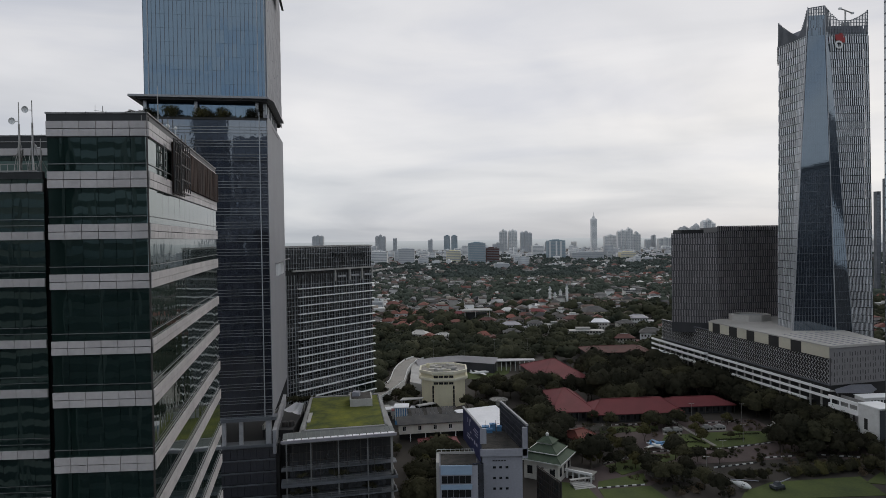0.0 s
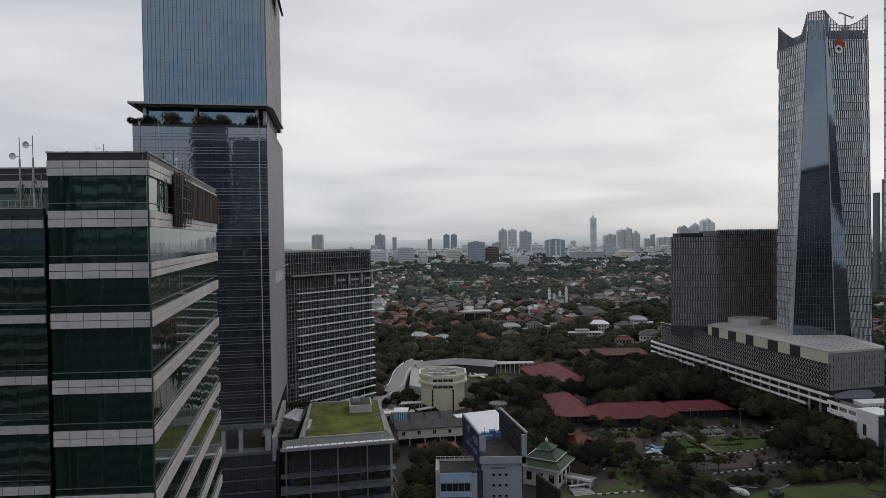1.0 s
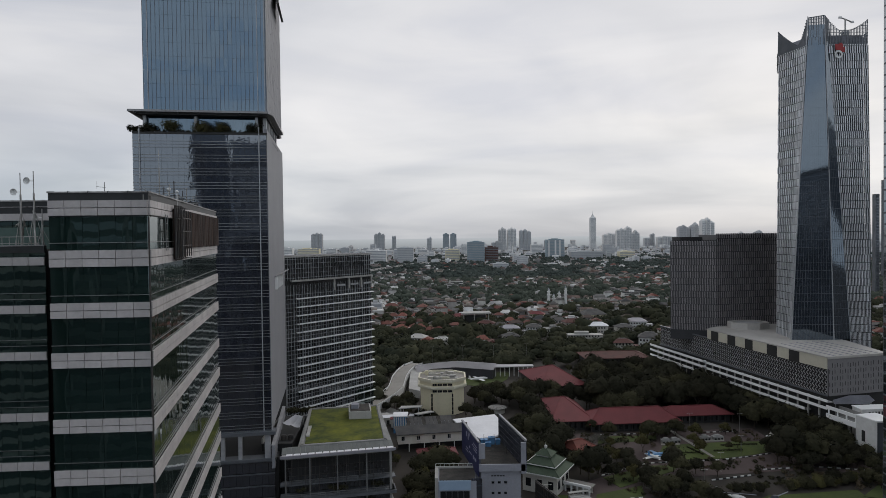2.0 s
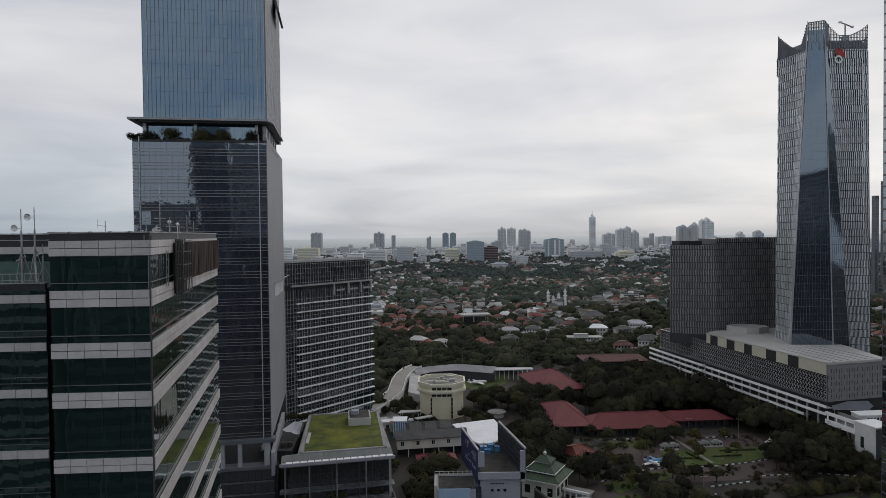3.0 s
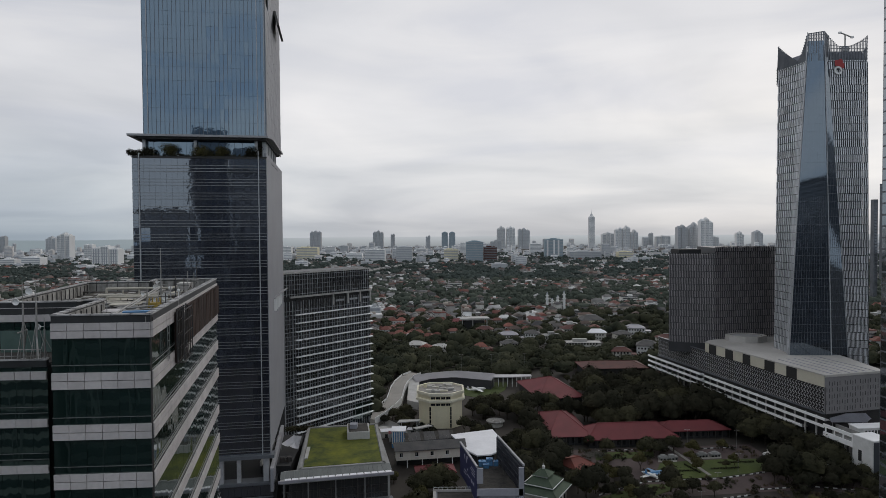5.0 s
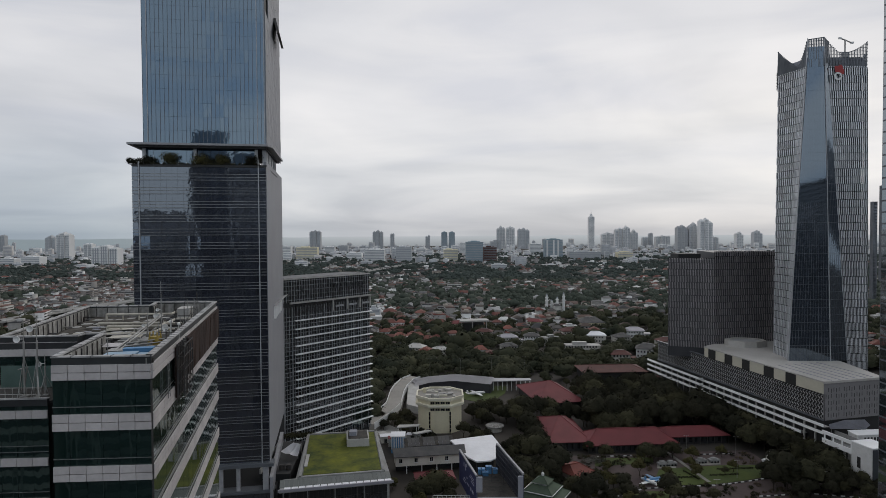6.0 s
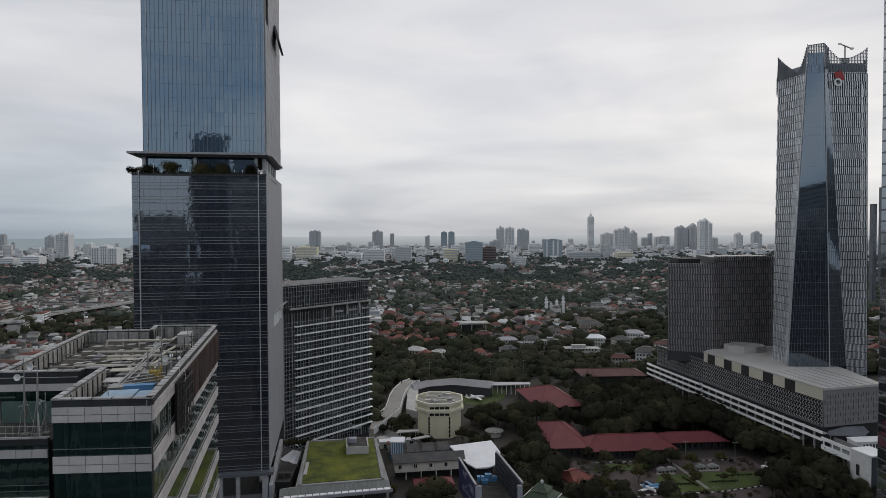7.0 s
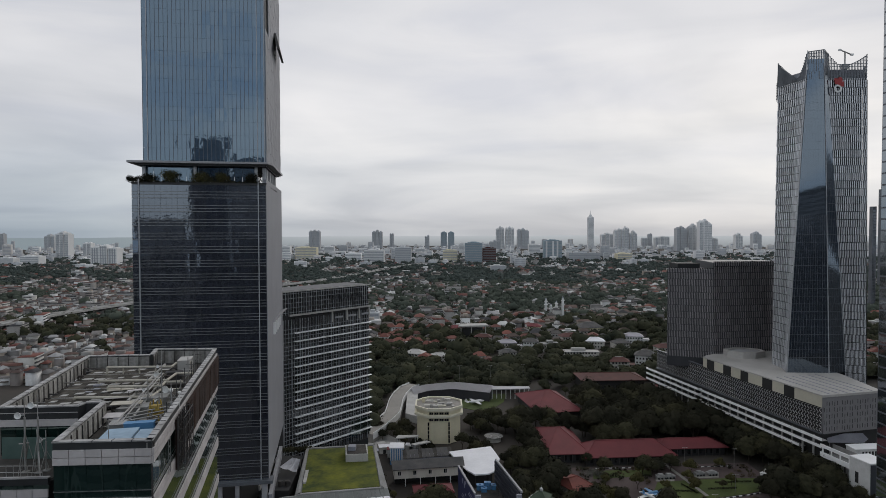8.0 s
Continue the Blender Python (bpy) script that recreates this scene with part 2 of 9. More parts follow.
WHITE_PAINT = material("white_paint", (0.74, 0.74, 0.73), (0.6, 0.6, 0.58), 0.5, grain=3, stain=0.4)
FACET_GLASS = facade_glass("dark_facet_glass", (0.024, 0.026, 0.029), 2.2, 0.06, (0.92, 0.96, 1.0), 0.0, 0.3)
FACET_DARK = material("dark_facet_panel", (0.035, 0.036, 0.040), (0.05, 0.05, 0.055), 0.5, island=0.25)
FACET_FIN = material("silver_facet_fin", (0.66, 0.67, 0.69), (0.50, 0.51, 0.53), 0.35, 0.25, grain=1, stain=0.1, island=0.22)
SHEER_GLASS = facade_glass("tall_sheer_glass", (0.020, 0.025, 0.034), 2.8, 0.05, (0.72, 0.86, 1.0), 0.006, 0.10)
BROWN_FIN = material("brown_grey_fin", (0.36, 0.335, 0.345), (0.26, 0.245, 0.25), 0.55, 0.3, island=0.25)
LATTICE = material("pale_lattice", (0.44, 0.44, 0.44), (0.32, 0.32, 0.32), 0.6, island=0.12)
CREAM_PANEL = material("cream_panel", (0.56, 0.53, 0.43), (0.48, 0.455, 0.37), 0.7, grain=1, stain=0.15, piece=0.04)
BLACK_PANEL = material("black_panel", (0.015, 0.015, 0.015), (0.025, 0.025, 0.025), 0.6)
POD_ROOF = material("pale_ribbed_roof", (0.49, 0.47, 0.445), (0.38, 0.365, 0.34), 0.7, grain=0.8, stain=0.06)
RED_MARK = material("red_sign", (0.36, 0.03, 0.03), (0.28, 0.025, 0.025), 0.5)
PAVING = material("pale_paving", (0.30, 0.28, 0.25), (0.21, 0.20, 0.18), 0.9, grain=1.2, stain=0.1)
LAWN = material("lawn_grass", (0.075, 0.098, 0.020), (0.036, 0.052, 0.014), 0.95, grain=1.1, stain=0.07, relief=0.05)
EARTH = material("city_ground", (0.046, 0.038, 0.031), (0.030, 0.026, 0.021), 0.95, grain=0.15, stain=0.012)
TRUNK = material("bark", (0.055, 0.042, 0.030), (0.035, 0.028, 0.02), 0.9, grain=3, stain=0.8)
LEAF_A = foliage("broad_leaves", (0.027, 0.028, 0.018), (0.061, 0.057, 0.032))
LEAF_B = foliage("dark_leaves", (0.019, 0.020, 0.014), (0.037, 0.035, 0.023))
LEAF_C = foliage("olive_leaves", (0.058, 0.056, 0.024), (0.078, 0.070, 0.032))
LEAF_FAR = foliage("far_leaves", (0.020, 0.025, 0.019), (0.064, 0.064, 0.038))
# haze is painted in here: farther leaves get greyer, lighter base colours
LEAF_CITY_HAZED = foliage("city_leaves_hazed", (0.052, 0.065, 0.053), (0.100, 0.113, 0.090))
LEAF_DISTANT_HAZED = foliage("distant_leaves_hazed", (0.062, 0.078, 0.070), (0.085, 0.10, 0.090))
HOUSE_WALL = material("house_walls", (1, 1, 1), (0.75, 0.74, 0.72), 0.8, grain=0.6, stain=0.1,
                      patterns=[(0.52, 0.51, 0.48), (0.30, 0.29, 0.275), (0.74, 0.74, 0.73), (0.19, 0.185, 0.18), (0.36, 0.32, 0.275), (0.42, 0.41, 0.40), (0.24, 0.215, 0.20)])
HOUSE_ROOF = material("house_roofs", (1, 1, 1), (0.7, 0.7, 0.7), 0.85, grain=0.8, stain=0.1, island=0.2,
                      patterns=[(0.16, 0.052, 0.040), (0.068, 0.068, 0.070), (0.125, 0.105, 0.09), (0.16, 0.157, 0.155), (0.085, 0.055, 0.048), (0.36, 0.36, 0.36),
                                (0.040, 0.041, 0.044), (0.18, 0.066, 0.050), (0.055, 0.053, 0.052), (0.52, 0.52, 0.51), (0.13, 0.062, 0.048), (0.095, 0.060, 0.050), (0.20, 0.185, 0.175)])
# far walls and windows are paled in base colour to imitate haze
FAR_WALL_HAZED = material("far_city_walls_hazed", (1, 1, 1), (0.85, 0.85, 0.85), 0.85, grain=0.1, stain=0.01,
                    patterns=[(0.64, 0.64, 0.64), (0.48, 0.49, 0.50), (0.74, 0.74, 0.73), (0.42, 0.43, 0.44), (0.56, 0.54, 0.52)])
TOWER_PALE_HAZED = material("far_tower_pale_hazed", (0.74, 0.74, 0.73), (0.66, 0.66, 0.655), 0.8, grain=0.2, stain=0.02, piece=0.12)
TOWER_GREY_HAZED = material("far_tower_grey_hazed", (0.52, 0.53, 0.54), (0.45, 0.46, 0.47), 0.7, grain=0.2, stain=0.02, piece=0.15)
TOWER_DARK_HAZED = material("far_tower_dark_hazed", (0.22, 0.29, 0.33), (0.18, 0.24, 0.27), 0.5, grain=0.2, stain=0.02, piece=0.15)
TOWER_WIN_HAZED = material("far_tower_windows_hazed", (0.36, 0.38, 0.40), (0.29, 0.31, 0.33), 0.4, grain=0.2, stain=0.05)
SIGN_GREY = material("sign_letters", (0.03, 0.032, 0.035), (0.05, 0.05, 0.055), 0.5)
BLOCK_DARK = material("dark_office_cladding", (0.06, 0.07, 0.08), (0.045, 0.05, 0.06), 0.5, grain=0.4, stain=0.03)
BLOCK_GREY = material("grey_office_cladding", (0.20, 0.21, 0.22), (0.15, 0.16, 0.17), 0.6, grain=0.4, stain=0.03)


# ---- building helpers ----
def part(name, bm, mat, parent=None, label=""):
    me = bpy.data.meshes.new(name)
    bmesh.ops.recalc_face_normals(bm, faces=bm.faces)
    bm.to_mesh(me)
    bm.free()
    me.materials.append(mat)
    ob = new(name, me)
    ob.parent = parent
    return tagged(ob, label)


def part_each(name, bm, mat, parent=None, label="", at=None):
    """Every loose piece of bm as a mesh of its own under the parent."""
    bmesh.ops.recalc_face_normals(bm, faces=bm.faces)
    done, made = set(), []
    for v0 in bm.verts:
        if v0 in done:
            continue
        todo, island = [v0], []
        done.add(v0)
        while todo:
            v = todo.pop()
            island.append(v)
            for e in v.link_edges:
                w = e.other_vert(v)
                if w not in done:
                    done.add(w)
                    todo.append(w)
        place = {v: i for i, v in enumerate(island)}
        faces = {f for v in island for f in v.link_faces}
        me = bpy.data.meshes.new(name)
        me.from_pydata([tuple(v.co) for v in island], [], sorted([place[v] for v in f.verts] for f in faces))
        me.materials.append(mat)
        ob = new(name, me)
        ob.parent = parent
        if at is not None:
            ob.matrix_parent_inverse = Matrix.Translation(at).inverted()
        made.append(tagged(ob, label))
    bm.free()
    return made


def thing(name, label, category, at=(0, 0, 0), group="", kind=""):
    ob = new(name)
    ob.empty_display_size = 1.0
    ob.location = at
    return tagged(ob, label, category, group, kind)


def rest(ob, parent):
    """Hang a part that is built in world places under a thing that stands elsewhere."""
    ob.parent = parent
    ob.matrix_parent_inverse = Matrix.Translation(parent.location).inverted()
    return ob


def hexa(bm, c):
    v = [bm.verts.new(p) for p in c]
    for f in ((0, 1, 2, 3), (4, 7, 6, 5), (0, 4, 5, 1), (1, 5, 6, 2), (2, 6, 7, 3), (3, 7, 4, 0)):
        bm.faces.new([v[i] for i in f])
    return v


def box(bm, x0, x1, y0, y1, z0, z1):
    return hexa(bm, [(x0, y0, z0), (x1, y0, z0), (x1, y1, z0), (x0, y1, z0), (x0, y0, z1), (x1, y0, z1), (x1, y1, z1), (x0, y1, z1)])


def prism(bm, pts, z0, z1):
    a = [bm.verts.new((x, y, z0)) for x, y in pts]
    b = [bm.verts.new((x, y, z1)) for x, y in pts]
    bm.faces.new(a[::-1])
    bm.faces.new(b)
    n = len(pts)
    for i in range(n):
        bm.faces.new((a[i], a[(i + 1) % n], b[(i + 1) % n], b[i]))


def beam(bm, a, b, r, sides=6, r2=None):
    """A round rod from a to b."""
    a, b = Vector(a), Vector(b)
    q = (b - a).to_track_quat("Z", "Y").to_matrix()
    rings = []
    for p, rad in ((a, r), (b, r if r2 is None else r2)):
        rings.append([bm.verts.new(p + q @ Vector((rad * math.cos(k * math.tau / sides), rad * math.sin(k * math.tau / sides), 0))) for k in range(sides)])
    for k in range(sides):
        bm.faces.new((rings[0][k], rings[0][(k + 1) % sides], rings[1][(k + 1) % sides], rings[1][k]))
    bm.faces.new(rings[0][::-1])
    bm.faces.new(rings[1])


class Wall:
    """A vertical plane from a to b; u runs along it, n points outward (to the side of `out`)."""

    def __init__(self, a, b, out):
        self.a, self.b = Vector((*a, 0)), Vector((*b, 0))
        self.length = (self.b - self.a).length
        self.u = (self.b - self.a) / self.length
        self.n = Vector((-self.u.y, self.u.x, 0))
        if self.n.dot(Vector((*out, 0)) - self.a) < 0:
            self.n = -self.n

    def at(self, u, n, z):
        p = self.a + self.u * u + self.n * n
        return Vector((p.x, p.y, z))

    def box(self, bm, u0, u1, n0, n1, z0, z1):
        return hexa(bm, [self.at(u, n, z) for z in (z0, z1) for u, n in ((u0, n0), (u1, n0), (u1, n1), (u0, n1))])

    def spot(self, u, n, z):
        m = Matrix((self.u, self.n, Vector((0, 0, 1)))).transposed().to_4x4()
        m.translation = self.at(u, n, z)
        return m


piece_meshes = {}


def piece(name, parent, wall, u, n, z, w, d, h, mat, bevel=0.0, tilt=0.0):
    """One panel, pane or slat of width w, depth d and height h on a wall; alike pieces share a mesh."""
    key = (name, round(w, 3), round(d, 3), round(h, 3), mat.name)
    if key not in piece_meshes:
        bm = bmesh.new()
        e = min(bevel, w / 4, h / 4)
        if e:
            hexa(bm, [(0, 0, 0), (w, 0, 0), (w, 0, h), (0, 0, h), (e, d, e), (w - e, d, e), (w - e, d, h - e), (e, d, h - e)])
        else:
            box(bm, 0, w, 0, d, 0, h)
        bmesh.ops.recalc_face_normals(bm, faces=bm.faces)
        me = bpy.data.meshes.new(name)
        bm.to_mesh(me)
        bm.free()
        me.materials.append(mat)
        piece_meshes[key] = me
    ob = new(name, piece_meshes[key])
    ob.parent = parent
    m = wall.spot(u, n, z)
    if tilt:
        m = m @ pose(0, 0, 0, random.gauss(0, tilt), 0, random.gauss(0, tilt))
    if parent is not None:
        m = Matrix.Translation(parent.location).inverted() @ m
    ob.matrix_basis = m
    return ob


def quads(name, verts, faces, mat, parent=None, label=""):
    """A mesh from numpy arrays: vertices and four-cornered faces."""
    me = bpy.data.meshes.new(name)
    faces = np.asarray(faces, dtype=np.int32)
    verts = np.asarray(verts, dtype=np.float32)
    me.vertices.add(len(verts))
    me.vertices.foreach_set("co", verts.ravel())
    k = faces.shape[1]
    me.loops.add(faces.size)
    me.loops.foreach_set("vertex_index", faces.ravel())
    me.polygons.add(len(faces))
    me.polygons.foreach_set("loop_start", np.arange(0, faces.size, k, dtype=np.int32))
    me.update(calc_edges=True)
    me.validate()
    me.materials.append(mat)
    ob = new(name, me)
    ob.parent = parent
    return tagged(ob, label)

# ---- ground and distance ----
bm = bmesh.new()
box(bm, -4800, 4800, -1200, 4850, -2.0, 0.0)
ground = tagged(part("ground", bm, EARTH), "dark city ground of earth, grass and streets", "ground", kind="structure")

# the far haze over the plain, painted as a low glowing strip beyond everything
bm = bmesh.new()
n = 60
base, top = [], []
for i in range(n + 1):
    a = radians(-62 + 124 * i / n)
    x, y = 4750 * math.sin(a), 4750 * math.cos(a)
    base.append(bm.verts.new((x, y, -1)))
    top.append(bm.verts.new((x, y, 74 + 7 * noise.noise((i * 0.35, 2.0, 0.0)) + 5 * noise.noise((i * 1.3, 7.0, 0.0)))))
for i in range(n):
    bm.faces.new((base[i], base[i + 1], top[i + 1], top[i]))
HAZE = bpy.data.materials.new("far_haze_glow")
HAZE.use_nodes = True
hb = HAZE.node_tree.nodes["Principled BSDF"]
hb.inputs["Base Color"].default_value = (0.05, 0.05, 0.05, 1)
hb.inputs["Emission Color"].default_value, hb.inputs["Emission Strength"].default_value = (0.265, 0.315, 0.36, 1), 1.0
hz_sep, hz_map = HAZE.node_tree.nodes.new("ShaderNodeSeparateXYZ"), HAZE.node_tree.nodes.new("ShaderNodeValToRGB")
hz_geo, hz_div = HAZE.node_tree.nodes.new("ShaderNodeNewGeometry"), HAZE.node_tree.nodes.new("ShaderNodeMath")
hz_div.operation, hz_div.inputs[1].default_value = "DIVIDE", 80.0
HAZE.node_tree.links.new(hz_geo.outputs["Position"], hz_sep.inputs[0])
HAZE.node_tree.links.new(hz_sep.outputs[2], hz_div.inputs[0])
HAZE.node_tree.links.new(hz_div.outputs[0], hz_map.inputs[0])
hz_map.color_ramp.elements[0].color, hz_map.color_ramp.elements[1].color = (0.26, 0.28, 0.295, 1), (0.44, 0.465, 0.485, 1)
# the painted glow turns bluer and dimmer to the left
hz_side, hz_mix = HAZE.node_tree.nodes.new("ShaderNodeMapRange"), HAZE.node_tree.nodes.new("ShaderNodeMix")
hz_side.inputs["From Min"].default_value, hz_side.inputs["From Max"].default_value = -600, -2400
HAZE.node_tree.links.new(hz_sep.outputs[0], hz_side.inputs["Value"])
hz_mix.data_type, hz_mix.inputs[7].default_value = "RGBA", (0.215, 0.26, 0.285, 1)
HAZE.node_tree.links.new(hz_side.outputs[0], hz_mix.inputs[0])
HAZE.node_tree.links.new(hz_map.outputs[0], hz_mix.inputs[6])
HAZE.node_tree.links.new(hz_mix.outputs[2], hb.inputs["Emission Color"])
tagged(part("backdrop", bm, HAZE), "glowing strip painted as pale blue-grey haze over the far plain", "backdrop", kind="structure")


def slab(name, pts, z, mat, label, category="ground", thick=0.3):
    bm = bmesh.new()
    prism(bm, pts, z - thick, z)
    return tagged(part(name, bm, mat), label, category, kind="structure")


# the museum's grounds: paths, yard and lawns
slab("museum_yard", [(62, 300), (150, 306), (150, 286), (128, 266), (84, 262), (62, 285)], 0.10, YARD, "dark brown paved yard before the red-roofed halls", "yard")
slab("museum_road", [(40, 232), (84, 262), (128, 266), (150, 286), (200, 262), (185, 240), (150, 252), (128, 250), (96, 246), (60, 214), (40, 205)], 0.06, YARD, "dark brown drive through the grounds", "road")

# ---- the striped office building close by ----
NB_C, NB_L, NB_R = (-20.7, 44.6), (-27.5, 44.2), (-28.45, 79.6)
NB_OUT = (0, 40)
nb = thing("striped_office_building", "office building with white panel bands and dark green ribbon windows", "office building", (-31, 62, 0))
NB_ROOF = 97.35
NB_POLY = [NB_C, NB_L, (-29.6, 54.7), (-30.9, 54.5), (-31.0, 53.5), (-37.4, 53.1), (-42.3, 75.4), (-35.1, 76.0), (-36.1, 79.5), NB_R]


def inset(pts, d):
    out = []
    k = len(pts)
    for i in range(k):
        p0, p1, p2 = Vector(pts[i - 1]), Vector(pts[i]), Vector(pts[(i + 1) % k])
        a, b = (p1 - p0).normalized(), (p2 - p1).normalized()
        na, nb_ = Vector((a.y, -a.x)), Vector((b.y, -b.x))
        m = (na + nb_)
        m = m / max(0.3, m.dot(na))
        out.append(tuple(p1 + m * d))
    return out


bm = bmesh.new()
prism(bm, inset(NB_POLY, 0.35), 0, NB_ROOF - 0.05)
rest(part("core", bm, DARK), nb)
bm = bmesh.new()
prism(bm, inset(NB_POLY, 0.42), NB_ROOF - 0.05, NB_ROOF + 0.05)
rest(part("roof_deck", bm, DECK, label="grimy flat roof deck"), nb)
# parapet ring: dark outside, pale inside, pale coping
for i in range(len(NB_POLY)):
    a, b = NB_POLY[i], NB_POLY[(i + 1) % len(NB_POLY)]
    w = Wall(a, b, a)
    w.n = Vector((-w.u.y, w.u.x, 0))   # outward: the outline runs clockwise
    bm = bmesh.new()
    w.box(bm, 0, w.length, -0.28, 0, 97.45, 99.1)
    rest(part("parapet", bm, CAP), nb)
    bm = bmesh.new()
    w.box(bm, -0.05, w.length + 0.05, -0.40, 0.06 + 0.004 * i, 99.1, 99.2 + 0.006 * (i % 3))
    rest(part("coping", bm, COPING), nb)
    count = max(1, int(w.length / 1.15))
    step = w.length / count
    for k in range(count):
        piece("inner_panel", nb, w, k * step + 0.04, -0.36, NB_ROOF + 0.12, step - 0.08, 0.075, 1.5, PARAPET_IN)
        piece("parapet_strut", nb, w, k * step - 0.03, -0.44, NB_ROOF + 0.05, 0.06, 0.12, 1.5, STEEL)
        piece("coping_joint", nb, w, k * step - 0.02, -0.405, 99.1, 0.045, 0.475, 0.125, CAP)

front, side = Wall(NB_C, NB_L, NB_OUT), Wall(NB_C, NB_R, (0, 60))
# white bands (bottom, top) from the roof down
NB_BANDS = [(97.5, 98.6), (93.9, 95.1), (90.3, 91.4), (86.8, 87.9), (82.2, 83.2), (78.5, 79.6), (73.9, 75.0), (70.3, 71.4), (65.7, 66.8), (62.1, 63.2), (57.5, 58.6), (53.9, 55.0), (49.3, 50.4), (45.7, 46.8)]
rest_panels, rest_panes = bmesh.new(), bmesh.new()
for i, (z0, z1) in enumerate(NB_BANDS):
    half = (z1 - z0) / 2
    for w, count in ((front, 6), (side, 30)):
        step = w.length / count
        for k in range(count):
            for r in range(2):
                zz = z0 + r * half
                if w is front or i < 3:
                    piece("cladding_panel", nb, w, k * step + 0.012, 0.0, zz + 0.012, step - 0.024, 0.13, half - 0.03, WHITE_PANEL, 0.012)
                else:
                    w.box(rest_panels, k * step + 0.012, (k + 1) * step - 0.012, 0.0, 0.13, zz + 0.012, zz + half - 0.018)
    # the window strip under this band
    if i + 1 < len(NB_BANDS):
        g0, g1 = NB_BANDS[i + 1][1], z0
        for w, count, mat in ((front, 6, GREEN_GLASS), (side, 15, PALE_GLASS)):
            step = w.length / count
            for k in range(count):
                if w is front or i < 7:
                    piece("window_pane", nb, w, k * step + 0.012, -0.10, g0, step - 0.024, 0.06, g1 - g0, mat, tilt=0.10)
                else:
                    w.box(rest_panes, k * step + 0.012, (k + 1) * step - 0.012, -0.10, -0.04, g0, g1)
            bm = bmesh.new()
            zr = g0 + 0.48
            w.box(bm, 0, w.length, 0.02, 0.06, zr, zr + 0.05)
            for k in range(0, count + 1, 2 if w is front else 3):
                w.box(bm, min(k * step, w.length - 0.03), min(k * step, w.length - 0.03) + 0.03, -0.04, 0.03, zr, zr + 0.04)
            rest(part("window_rail", bm, RAIL), nb)
tagged(rest(part("lower_cladding", rest_panels, WHITE_PANEL), nb), kind="stuff")
tagged(rest(part("lower_glazing", rest_panes, GREEN_GLASS), nb), kind="stuff")
# dark corner strips where the glass meets
bm = bmesh.new()
beam(bm, (NB_C[0], NB_C[1], 45), (NB_C[0], NB_C[1], 97.4), 0.07, 6)
rest(part("corner_mullion", bm, STEEL), nb)

# rusty screen and cradle frame on the long side
bm = bmesh.new()
k = 13.2
while k < side.length - 0.3:
    side.box(bm, k, k + 0.26, 0.16 + random.uniform(0, 0.05), 0.34 + random.uniform(0, 0.05), 94.95 + random.uniform(-0.05, 0.05), 98.3)
    k += 0.34
side.box(bm, 13.0, side.length - 0.1, 0.14, 0.18, 94.95, 98.35)
rest(part("rusty_screen", bm, RUST, label="rust-brown corrugated screen"), nb)
bm = bmesh.new()
for u in (7.7, 8.4, 9.1, 9.9, 10.8, 11.9):
    side.box(bm, u, u + 0.10, 0.3, 0.42, 94.0, 98.6)
    side.box(bm, u, u + 0.08, 0.85, 0.93, 94.3, 98.2)
for z in (94.1, 95.2, 96.4, 97.5, 98.4):
    side.box(bm, 7.7, 12.0, 0.3, 0.38, z, z + 0.08)
    side.box(bm, 7.7, 12.0, 0.85, 0.91, z, z + 0.08)
    for u in (7.7, 9.9, 11.9):
        side.box(bm, u, u + 0.07, 0.3, 0.9, z, z + 0.07)
rest(part("cradle_frame", bm, STEEL, label="dark rusty steel cradle frame"), nb)
bm = bmesh.new()
for u in (7.8, 8.45, 9.1, 10.9):
    side.box(bm, u, u + 0.55, 0.16, 0.28, 94.1, 98.3)
rest(part("cradle_screen", bm, RUST), nb)
bm = bmesh.new()
for z in (95.2, 95.8, 96.4, 97.0, 97.6):
    side.box(bm, 4.6, 5.3, 0.2, 0.25, z, z + 0.05)
for u in (4.6, 5.25):
    side.box(bm, u, u + 0.05, 0.2, 0.25, 94.9, 97.7)
rest(part("wall_ladder", bm, RAIL), nb)

# the lower wing with the terrace, set back behind a dark slot
WING_A, WING_B = (-29.75, 47.3), (-52.0, 46.0)
wing = Wall(WING_A, WING_B, NB_OUT)
bm = bmesh.new()
prism(bm, [(-29.9, 47.5), (-52, 46.2), (-52, 53.0), (-30.4, 53.3)], 0, 94.95)
rest(part("wing_core", bm, DARK), nb)
bm = bmesh.new()
prism(bm, [(-30.0, 47.6), (-51.9, 46.3), (-51.9, 52.9), (-30.5, 53.2)], 94.95, 95.05)
rest(part("terrace_deck", bm, DECK), nb)
bm = bmesh.new()
wing.box(bm, 0, wing.length, -0.25, 0.08, 94.9, 95.4)
rest(part("terrace_kerb", bm, CAP), nb)
bm = bmesh.new()
wing.box(bm, 0, wing.length, -0.30, 0.12, 95.4, 95.46)
rest(part("terrace_coping", bm, COPING), nb)
